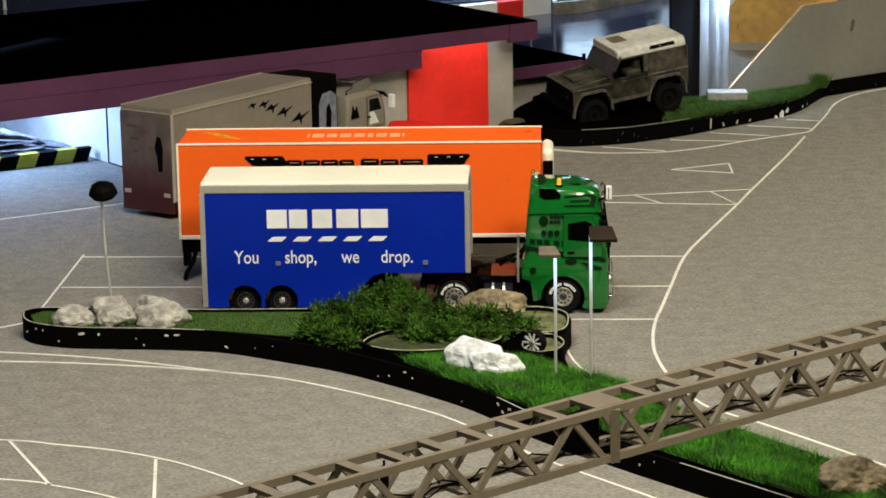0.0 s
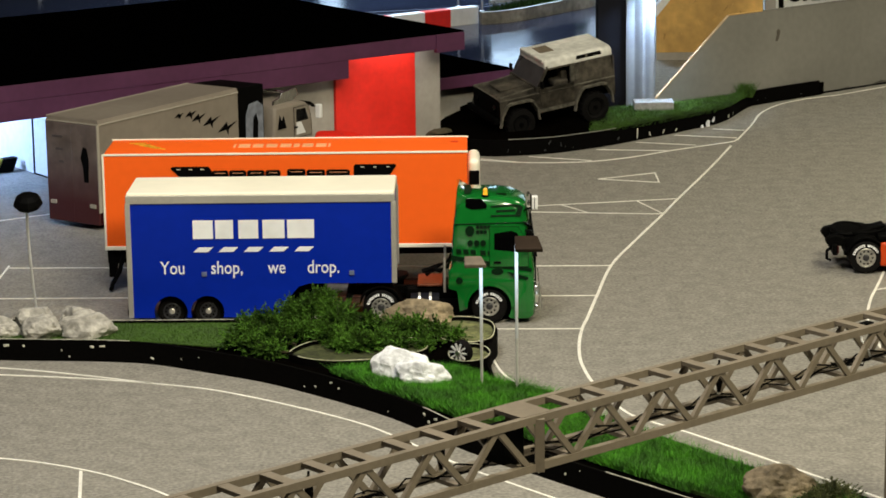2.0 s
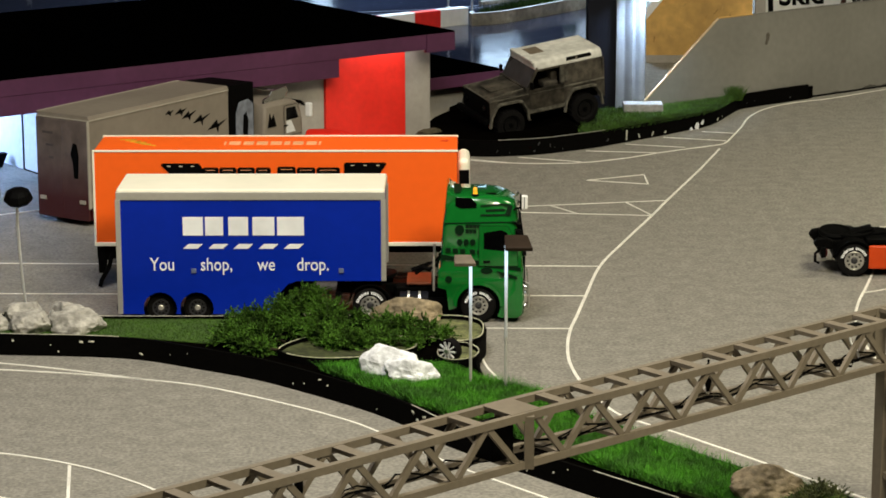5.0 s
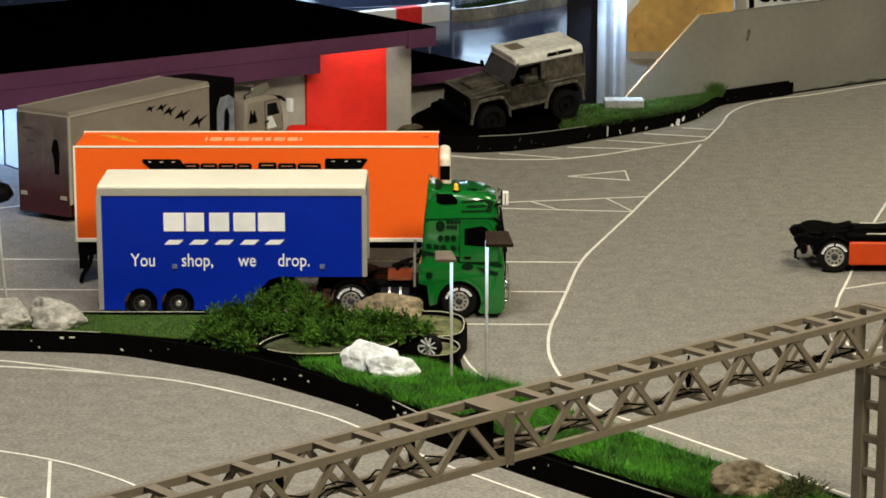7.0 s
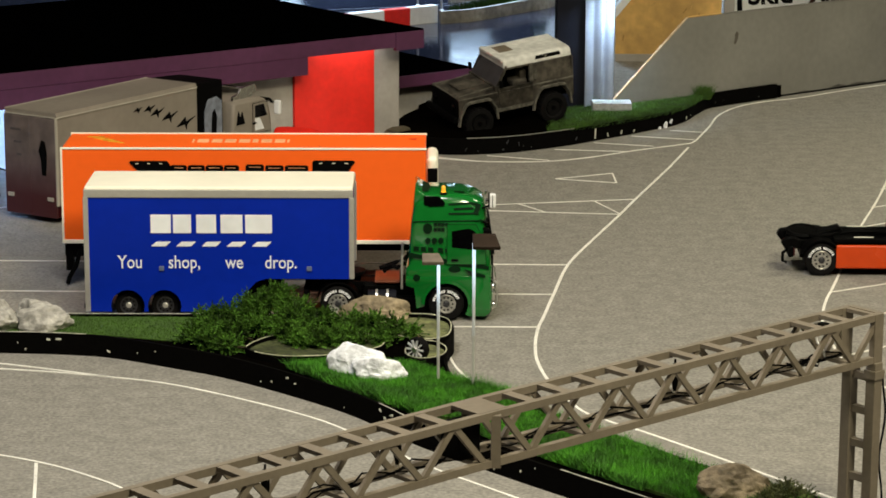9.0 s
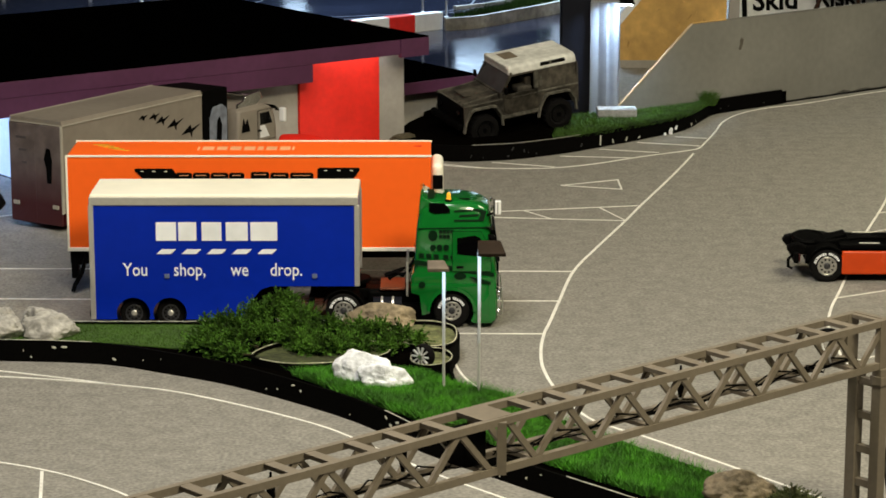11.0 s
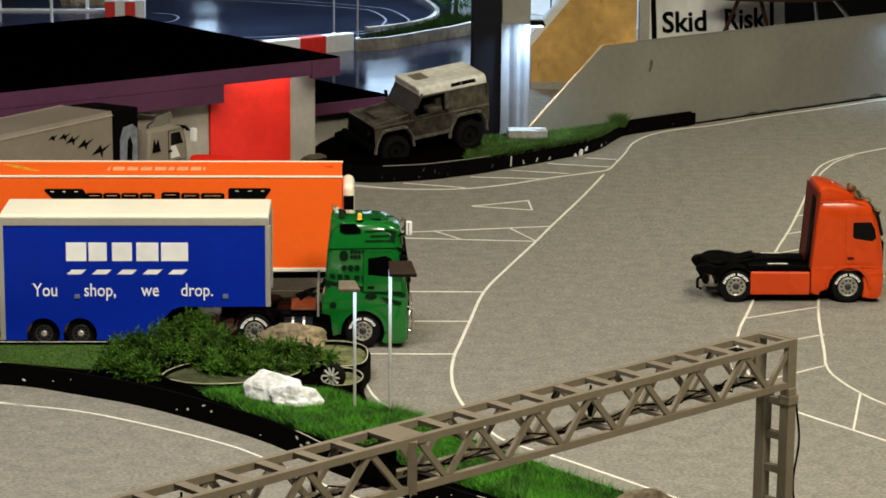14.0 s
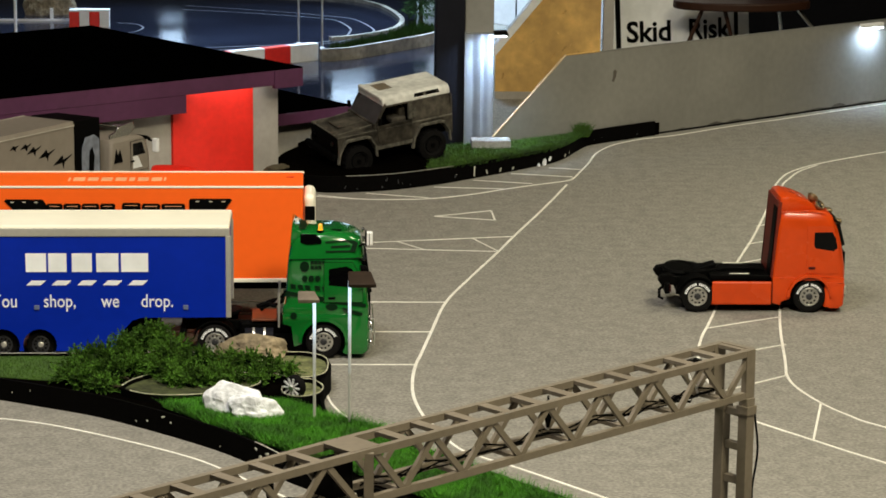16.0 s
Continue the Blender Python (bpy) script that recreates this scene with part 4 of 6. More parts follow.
    for x in (-0.132, 0.205):
        part("marker", box(x - 0.006, x + 0.006, y - 0.0025, y, 0.119, 0.13, 0.0015), mat("blue_grey_lens", (0.13, 0.16, 0.28), 0.3), root, "small blue-grey side marker")
    return root


blue_trailer()


# ---------------------------------------------------------------- orange box trailer
def orange_trailer():
    root = thing("box_trailer", pose(-0.448, 6.177, 0.0), "long bright orange model box trailer with black lettering", "trailer")
    L, W = 0.437, 0.097
    part("body", box(-L, L, -W, W, 0.112, 0.337, 0.003), ORANGE, root, "glossy orange body")
    for s in (-1, 1):
        part("edge_trim", box(-L - 0.002, L + 0.002, s * W - 0.002, s * W + 0.002, 0.3345, 0.3395, 0.001), CREAM, root, "pale edge trim")
        part("edge_trim", box(-L - 0.002, -L + 0.003, s * W - 0.002, s * W + 0.002, 0.112, 0.3345, 0.001), CREAM, root)
        part("skirt_rail", box(-L - 0.002, L + 0.002, s * W - 0.003, s * W + 0.003, 0.104, 0.113, 0.001), CREAM, root, "pale bottom rail")
    part("underframe", box(-L + 0.01, L - 0.01, -0.045, 0.045, 0.075, 0.104, 0.003), BLACK, root)
    for x in (-0.31, -0.215, -0.12):
        for s in (-1, 1):
            wheel_part(root, x, s * (W - 0.006), 0.041, 0.041, 0.03, s, hub=ALU)
    for s in (-1, 1):
        part("mudflap", box(-L + 0.004, -L + 0.02, s * 0.07 - 0.022, s * 0.07 + 0.022, 0.035, 0.104, 0.002), BLACK, root)
        part("landing_leg", box(0.2, 0.216, s * 0.055 - 0.008, s * 0.055 + 0.008, 0.004, 0.104, 0.002), BLACK, root)
        part("landing_foot", box(0.192, 0.224, s * 0.055 - 0.014, s * 0.055 + 0.014, 0.0, 0.006, 0.001), BLACK, root)
    part("prop_stand", sweep([(-L + 0.045, -0.085, 0.1), (-L + 0.036, -0.09, 0.075), (-L + 0.03, -0.094, 0.05), (-L + 0.012, -0.098, 0.02), (-L + 0.008, -0.1, 0.004)], 0.0055, 8), BLACK, root, "bent dark prop stand")
    part("prop_bracket", box(-L + 0.002, -L + 0.05, -0.09, -0.082, 0.07, 0.104, 0.002), BLACK, root)
    part("cooling_unit", box(L, L + 0.03, -0.07, 0.07, 0.165, 0.313, 0.0145, seg=4), CREAM, root, "cream refrigeration unit with black grille")
    part("grille", box(L + 0.004, L + 0.0285, -0.072, -0.066, 0.21, 0.285, 0.002), BLACK, root)
    # tall black lettering, mostly hidden: plain outlined blocks
    y = -W
    for x0, x1, top, slant in ((-0.273, -0.181, 0.307, 0.022), (-0.174, -0.137, 0.297, 0), (-0.133, -0.094, 0.297, 0), (-0.09, -0.05, 0.297, 0), (-0.046, -0.012, 0.297, 0),
                               (0.006, 0.048, 0.299, 0), (0.053, 0.095, 0.297, 0), (0.1, 0.154, 0.297, 0), (0.166, 0.266, 0.309, -0.02)):
        a, b, z0 = x0 - 0.0012, x1 + 0.0012, 0.19
        dl, dr = max(slant, 0), min(slant, 0)
        pts = [(a + dl * 2, z0), (b + dr * 2, z0), (b + dr * 0.9, top - 0.03), (b + (0.012 if dl else dr * 0.7), top - 0.024), (b, top - 0.004), (b - 0.004, top), (a + 0.004, top), (a, top - 0.004), (a + dl * 0.9, top - 0.024)]
        part("mark_block", prism(pts, y - 0.002, y - 0.0005), BLACK, root, "black printed block")
        if x1 - x0 > 0.06:
            for fx in (0.2, 0.5, 0.8):
                c = a + (b - a) * fx
                part("mark_glint", box(c - 0.004, c + 0.004, y - 0.0028, y - 0.0018, top - 0.0075, top - 0.006), CREAM, root, "pale printed glint")
        else:
            part("mark_glint", box(a + 0.008, b - 0.008, y - 0.0028, y - 0.0018, top - 0.007, top - 0.006), PALE_PRINT, root, "pale printed glint")
    # pale printed marks on the roof
    for x0, x1 in ((-0.13, -0.125), (-0.118, -0.09), (-0.083, -0.058), (-0.051, -0.024), (-0.017, 0.01), (0.016, 0.03), (0.037, 0.063), (0.07, 0.095), (0.1, 0.105)):
        part("roof_mark", box(x0, x1, -0.02, 0.022, 0.3372, 0.3382), PALE_PRINT, root, "pale printed bar on the roof")
    bm = None
    for i in range(5):
        bm = bar((-0.39 + i * 0.014, 0.05 - i * 0.014, 0.3376), (-0.35 + i * 0.014, 0.05 - i * 0.02, 0.3376), 0.006, 0.0012, bm)
    part("roof_mark", bm, DULL_YELLOW, root, "yellow printed flash on the roof")
    part("roof_mark", prism([(0.395, 0.03), (0.415, 0.038), (0.412, 0.022)], 0.3371, 0.3382, axis="z"), RED, root, "small red printed mark")
    return root


orange_trailer()


# ---------------------------------------------------------------- tractor units
def tractor(m, paint, body_label, style):
    """x forward from the front axle, near side -y."""
    root = thing("truck_tractor", m, body_label, "truck")
    W, r = 0.09, 0.041
    rear = style["rear"]
    back, front = style["back"], style["front"]
    cab = part("cab", loft(style["levels"]), paint, root, "glossy painted high-roof cab", smooth=26)
    # lower body with the front wheel arch; behind the arch it ends higher up
    ax, rim = style.get("axle", 0.0), style.get("rim", 0.6)
    arch = [(ax + 0.05 * math.cos(radians(a)), r + 0.05 * math.sin(radians(a))) for a in range(186, -36, -12)]
    low = [(front - 0.014, 0.012)] + [(front - 0.004, 0.02), (front - 0.002, style["sill"]), (back, style["sill"]), (back, style["tail"]), (ax - 0.074, style["tail"] - 0.006), (ax - 0.068, 0.03)] + arch + [(ax + 0.052, 0.012)]
    for s in (-1, 1):
        part("wing", prism(low, s * (W - 0.001) - 0.004, s * (W - 0.001) + 0.004, 0.0015), paint, root, smooth=30)
        part("arch_lip", lathe_arch(0.05, 0.057, 0.01), paint, root, m=Matrix.Translation((ax, s * (W + 0.003), r)))
    part("bumper", loft([(0.014, front - 0.05, front - 0.004, W, 0.016), (0.02, front - 0.05, front + 0.001, W + 0.002, 0.018), (0.066, front - 0.05, front + 0.003, W + 0.002, 0.018), (0.075, front - 0.05, front, W, 0.016)]), paint, root, smooth=30)
    part("lower_grille", box(front + 0.002, front + 0.0065, -0.055, 0.055, 0.03, 0.06, 0.002), BLACK, root)
    part("grille", box(front - 0.004, front + 0.004, -0.06, 0.06, 0.085, 0.15, 0.003), BLACK, root)
    for s in (-1, 1):
        part("headlight", box(front - 0.014, front + 0.0075, s * 0.066 - 0.014, s * 0.066 + 0.014, 0.045, 0.066, 0.004), CHROME, root, "clear chrome headlight")
    # glass
    a, b = style["screen"]
    nx, nz = b[1] - a[1], a[0] - b[0]
    k = math.hypot(nx, nz)
    nx, nz = nx / k * 0.004, nz / k * 0.004
    proud = style.get("proud", 0.9)
    part("windscreen", prism([(a[0] - nx * 2, a[1] - nz * 2), (a[0] + nx * proud, a[1] + nz * proud), (b[0] + nx * proud, b[1] + nz * proud), (b[0] - nx * 2, b[1] - nz * 2)], -W + 0.02, W - 0.02), GLASS, root, "dark tinted windscreen")
    for s in (-1, 1):
        y0 = s * (W + 0.0008)
        win = part("side_window", prism(style["window"], y0 - 0.0014, y0 + 0.0014), GLASS, root, "dark side window")
        if style.get("seam", True):
            part("door_seam", prism(style["door"], y0 - 0.0006, y0 + 0.0001), BLACK, root)
        part("door", prism(style["door_in"], y0 - 0.0012, y0 + 0.0006), paint, root)
        part("handle", box(style["handle"][0], style["handle"][0] + 0.016, s * (W + 0.003) - 0.002, s * (W + 0.003) + 0.002, style["handle"][1], style["handle"][1] + 0.005, 0.001), BLACK if style.get("seam", True) else MAROON, root)
        if style["mirror"] is None:
            continue
        mx, mz = style["mirror"]
        arm = part("mirror", box(mx - 0.007, mx + 0.007, s * (W + 0.02) - 0.01, s * (W + 0.02) + 0.01, mz - 0.03, mz + 0.012, 0.004), style["mirror_mat"], root, "door mirror on a short arm")
        part("mirror_arm", rod((mx - 0.006, s * (W - 0.004), mz + 0.006), (mx, s * (W + 0.018), mz + 0.004), 0.0028, 6), BLACK, arm)
        if style.get("step", True) and style.get("seam", True):
            part("step", box(0.052, 0.075, s * W - 0.006, s * W + 0.006, 0.026, 0.034, 0.001), BLACK, root)
    # sun visor and roof details
    vx, vz = style["visor"]
    part("sun_visor", prism([(vx - 0.002, vz + 0.006), (vx + 0.015, vz - 0.004), (vx + 0.015, vz - 0.009), (vx - 0.001, vz + 0.001)], -W + 0.004, W - 0.004, 0.001), BLACK, root, "dark sun visor")
    # chassis
    for s in (-1, 1):
        part("frame_rail", box(rear - 0.075, 0.03, s * 0.03 - 0.006, s * 0.03 + 0.006, 0.058, 0.08, 0.002), BLACK, root)
    for x in (rear - 0.06, rear + 0.05, rear + 0.1):
        part("crossmember", box(x, x + 0.012, -0.03, 0.03, 0.06, 0.078, 0.001), BLACK, root)
    for s in (-1, 1):
        wheel_part(root, ax, s * (W + 0.0005), r, r, 0.03, s, letters=style["letters"], rim=rim, hub=style.get("hub"))
        wheel_part(root, rear, s * (W + 0.0005), r, r, 0.05, s, letters=style["letters"], rim=rim, hub=style.get("hub"))
        part("mudguard", fender(0.047, 0.05), BLACK, root, m=Matrix.Translation((rear, s * (W - 0.024), r)))
    part("gearbox", box(rear + 0.055, -0.055, -0.045, 0.045, 0.028, 0.078, 0.006), BLACK, root)
    part("axle", rod((ax, -0.085, r), (ax, 0.085, r), 0.006, 10), BLACK, root)
    part("axle", rod((rear, -0.08, r), (rear, 0.08, r), 0.008, 10), BLACK, root)
    # black block added under the chassis to keep light out and deepen the shadow
    part("belly", box(rear - 0.03, front - 0.03, -0.058, 0.058, 0.012, 0.05, 0.004), BLACK, root, "black block added underneath to deepen the shadow")
    plate = [(0.05 * math.cos(radians(a)), 0.046 * math.sin(radians(a))) for a in range(-150, 151, 15)] + [(-0.05, 0.012), (-0.004, 0.008), (-0.004, -0.008), (-0.05, -0.012)]
    part("fifth_wheel", prism(plate, 0.0, 0.008, 0.0015, axis="z", seg=1), BLACK, root, "black coupling plate with a slot", Matrix.Translation((rear + 0.012, 0, 0.088)) @ Matrix.Rotation(radians(-6), 4, "Y"))
    for s in (-1, 1):
        part("plate_mount", box(rear - 0.008, rear + 0.03, s * 0.036 - 0.006, s * 0.036 + 0.006, 0.076, 0.088, 0.002), BLACK, root)
    part("tail_beam", box(rear - 0.08, rear - 0.068, -0.08, 0.08, 0.045, 0.07, 0.002), BLACK, root)
    return root


GREEN_STYLE = dict(
    rear=-0.253, back=-0.098, front=0.099, sill=0.106, tail=0.084, letters=True, step=False, axle=-0.005, rim=0.52, hub=SILVER,
    levels=[(0.1, -0.098, 0.099, 0.09, 0.018), (0.118, -0.099, 0.1, 0.0908, 0.02), (0.124, -0.097, 0.1, 0.0905, 0.022), (0.131, -0.092, 0.098, 0.0885, 0.022), (0.165, -0.09, 0.096, 0.089, 0.024), (0.228, -0.086, 0.086, 0.089, 0.026),
            (0.233, -0.085, 0.084, 0.0885, 0.026), (0.239, -0.0845, 0.088, 0.087, 0.03), (0.26, -0.081, 0.085, 0.083, 0.032), (0.274, -0.079, 0.08, 0.0795, 0.034), (0.284, -0.077, 0.066, 0.076, 0.034), (0.291, -0.074, 0.046, 0.07, 0.032), (0.2945, -0.07, 0.024, 0.06, 0.03)],
    screen=((0.087, 0.226), (0.098, 0.152)),
    window=[(0.007, 0.212), (0.047, 0.2185), (0.06, 0.212), (0.066, 0.199), (0.064, 0.18), (0.054, 0.169), (0.007, 0.174)],
    door=[(-0.004, 0.228), (0.062, 0.228), (0.083, 0.19), (0.086, 0.134), (-0.004, 0.134)],
    door_in=[(-0.0032, 0.2272), (0.0615, 0.2272), (0.082, 0.1895), (0.085, 0.1348), (-0.0032, 0.1348)],
    handle=(0.006, 0.142), mirror=(0.086, 0.212), mirror_mat=BLACK, visor=(0.074, 0.233))
g = tractor(pose(0.042, 5.832, 0), GREEN, "glossy green high-roof model tractor unit with amber beacon", GREEN_STYLE)
for s in (-1, 1):
    y = s * 0.0905
    lean = Matrix.Translation((0, s * 0.0868, 0.242)) @ Matrix.Rotation(s * math.radians(11), 4, "X")
    part("sleeper_window", prism([(-0.057, 0.05), (-0.022, 0.049), (-0.009, 0.036), (-0.01, 0.027), (-0.044, 0.0255), (-0.057, 0.031)], -0.0016, 0.0016), GLASS, g, "small dark sleeper window", lean)
    for pts in ([(0.0, 0.029), (0.05, 0.033), (0.05, 0.0365), (0.0, 0.0325)], [(0.012, 0.018), (0.056, 0.02), (0.056, 0.0245), (0.012, 0.0225)], [(0.0, 0.0075), (0.068, 0.0085), (0.068, 0.0125), (0.0, 0.0115)],
                [(0.056, 0.0125), (0.068, 0.0125), (0.074, 0.03), (0.066, 0.0345), (0.05, 0.0365), (0.05, 0.033), (0.062, 0.029)]):
        part("air_vent", prism(pts, -0.0014, 0.0014), GREEN_DARK, g, "dark swept vent line", lean)
    part("printed_ring", disc(-0.048, 0.218, 0.0105, 0.0125, y), GREEN_DARK, g, "dark printed disc on the cab side")
    for zz, k in ((0.2235, 4), (0.2115, 3)):
        for i in range(k):
            part("printed_bar", box(-0.034 + i * 0.0086, -0.0268 + i * 0.0086, y - 0.0008, y + 0.0008, zz, zz + 0.008), GREEN_DARK, g, "dark printed bar on the cab side")
    for k in range(3):
        part("printed_ring", disc(-0.0475 + k * 0.0148, 0.1895, 0.0064, 0.0072, y), GREEN_DARK, g, "dark printed disc on the cab side")
    part("swoosh", prism([(-0.09, 0.162), (-0.052, 0.154), (0.0, 0.146), (0.05, 0.136), (0.092, 0.13), (0.092, 0.122), (0.04, 0.1285), (-0.01, 0.137), (-0.06, 0.147), (-0.092, 0.15)], y - 0.0007, y + 0.0007), GREEN_DARK, g, "dark swooping stripe")
    for k in range(9):
        x0, z0 = -0.08 + k * 0.0165 + (0.006 if k > 2 else 0), 0.1675 - k * 0.0013
        part("printed_bar", prism([(x0, z0 + 0.0092), (x0 + 0.0115, z0 + 0.0085), (x0 + 0.0125, z0 - 0.0015), (x0 + 0.001, z0 - 0.0008)], y - 0.0011, y + 0.0011), GREEN_DARK, g, "dark printed bar on the cab side")
    part("window_trim", prism([(0.066, 0.214), (0.071, 0.2), (0.069, 0.176), (0.058, 0.163), (0.004, 0.169), (0.0055, 0.1725), (0.0555, 0.1665), (0.066, 0.179), (0.068, 0.199), (0.062, 0.214)], y - 0.0012, y + 0.0012), GREEN, g, "raised green window trim")
    part("front_panel", prism([(0.08, 0.112), (0.093, 0.112), (0.0945, 0.03), (0.08, 0.028)], s * 0.0925 - 0.0012, s * 0.0925 + 0.0012), GREEN, g, "green front corner panel")
    part("lower_stripe", prism([(0.036, 0.124), (0.084, 0.11), (0.084, 0.104), (0.05, 0.112)], s * 0.0945 - 0.0012, s * 0.0945 + 0.0012), GREEN_DARK, g, "dark wedge on the lower door")
    part("side_badge", disc(0.014, 0.123, 0.014, 0.008, s * 0.0911), GREEN_DARK, g, "dark oval recess")
    part("side_badge", disc(-0.073, 0.103, 0.008, 0.008, s * 0.0938), GREEN_DARK, g, "dark round recess")
    part("fuel_tank", rod((-0.185, s * 0.062, 0.045), (-0.12, s * 0.062, 0.045), 0.022, 18), STEEL_DARK, g, "round dark fuel tank")
    for x in (-0.165, -0.14):
        part("tank_strap", rod((x - 0.0025, s * 0.062, 0.045), (x + 0.0025, s * 0.062, 0.045), 0.023, 18), ALU, g, "narrow metal strap")
    part("groove", prism([(-0.083, 0.2345), (0.08, 0.2375), (0.08, 0.2352), (-0.083, 0.2322)], s * 0.0885 - 0.001, s * 0.0885 + 0.001), GREEN_DARK, g, "dark panel gap")
    for z in (0.036, 0.058, 0.08):
        part("front_lamp", lathe([(0.0062, 0.0), (0.0066, 0.003), (0.004, 0.0052)], 14), CHROME, g, "round chrome front lamp", Matrix.Translation((0.101, s * 0.072, z)) @ Matrix.Rotation(-math.pi / 2, 4, "Z"))
    part("lamp_bar", sweep([(0.097, s * 0.07, 0.024), (0.111, s * 0.072, 0.03), (0.112, s * 0.073, 0.06), (0.11, s * 0.073, 0.09), (0.096, s * 0.072, 0.096)], 0.0018, 8), CHROME, g, "thin chrome lamp bar")
    part("roof_lamp", lathe([(0.006, 0.0), (0.007, 0.003), (0.004, 0.007)], 12), CHROME, g, "small chrome roof lamp", Matrix.Translation((0.084, s * 0.05, 0.274)) @ Matrix.Rotation(-math.pi / 2, 4, "Z"))
    part("exhaust_pipe", rod((-0.107, s * 0.066, 0.07), (-0.107, s * 0.066, 0.15), 0.003, 10), ALU, g, "upright chrome exhaust pipe")
part("roof_well", prism([(-0.081, 0.262), (-0.077, 0.304), (-0.0715, 0.307), (-0.066, 0.3), (-0.054, 0.2945), (-0.05, 0.28)], -0.077, 0.077, 0.002), GREEN, g, "upturned green roof lip", smooth=40)
# flat dark patch, painted shade of the hollow behind the lip
part("roof_well", prism([(-0.062, -0.06), (-0.046, -0.044), (-0.042, 0.0), (-0.046, 0.044), (-0.062, 0.06)], 0.29, 0.2975, axis="z"), GREEN_DARK, g, "dark green patch for the shaded hollow behind the roof lip")
part("roof_slot", box(0.012, 0.036, -0.052, -0.042, 0.29, 0.2955, 0.001), BLACK, g, "dark slot in the roof")
mir = part("wide_mirror", box(0.092, 0.107, -0.099, -0.081, 0.268, 0.299, 0.003), WHITE_BOARD, g, "upright pale mirror beside the roof")
part("frame", box(0.0895, 0.093, -0.1005, -0.0795, 0.266, 0.301, 0.001), BLACK, mir)
part("divider", box(0.0985, 0.1, -0.0998, -0.0985, 0.27, 0.297), BLACK, mir)
part("mirror_arm", rod((0.076, -0.074, 0.262), (0.097, -0.09, 0.274), 0.0025, 6), BLACK, g)
part("deck", box(-0.17, -0.112, -0.052, 0.05, 0.08, 0.086, 0.002), COPPER, g, "copper coloured deck plate")
part("coupling_hose", sweep([(-0.084, -0.01, 0.13), (-0.1, -0.012, 0.118), (-0.118, -0.014, 0.108), (-0.13, -0.012, 0.112), (-0.15, -0.006, 0.098)], 0.006, 8), BLACK, g, "thick black coiled hose")
part("coupling_hose", sweep([(-0.084, 0.02, 0.14), (-0.1, 0.02, 0.122), (-0.12, 0.018, 0.114), (-0.16, 0.012, 0.1)], 0.005, 8), BLACK, g, "thick black coiled hose")
bcn = part("beacon", lathe([(0.0062, 0.292), (0.0062, 0.3), (0.0048, 0.301), (0.0048, 0.311), (0.0026, 0.314)], 16, axis="z"), AMBER, g, "amber rotating beacon", Matrix.Translation((-0.012, -0.062, -0.002)))
part("beacon_base", lathe([(0.0085, 0.29), (0.0085, 0.2975), (0.0064, 0.299)], 16, axis="z"), BLACK, bcn)

ORANGE_STYLE = dict(
    rear=-0.281, back=-0.096, front=0.084, sill=0.09, tail=0.026, letters=True, seam=False, proud=0.12, rim=0.56, axle=-0.003,
    levels=[(0.082, -0.096, 0.085, 0.09, 0.014), (0.122, -0.093, 0.083, 0.0905, 0.016), (0.165, -0.089, 0.076, 0.0902, 0.018), (0.206, -0.086, 0.066, 0.0898, 0.02), (0.228, -0.084, 0.058, 0.089, 0.024), (0.242, -0.083, 0.05, 0.087, 0.028), (0.25, -0.082, 0.04, 0.083, 0.03), (0.254, -0.08, 0.026, 0.076, 0.03)],
    screen=((0.061, 0.224), (0.0765, 0.166)),
    window=[(0.004, 0.204), (0.048, 0.205), (0.057, 0.19), (0.062, 0.165), (0.052, 0.157), (0.008, 0.164), (0.004, 0.17)],
    door=[(-0.014, 0.22), (0.05, 0.22), (0.064, 0.17), (0.068, 0.1), (-0.014, 0.1)],
    door_in=[(-0.0135, 0.2195), (0.0495, 0.2195), (0.0634, 0.1698), (0.0674, 0.1005), (-0.0135, 0.1005)],
    handle=(-0.008, 0.112), mirror=None, visor=(0.054, 0.231))
o = tractor(pose(1.246, 6.272, 0, 0, 0, -1.0), ORANGE_CAB, "orange high-roof model tractor unit without a trailer", ORANGE_STYLE)
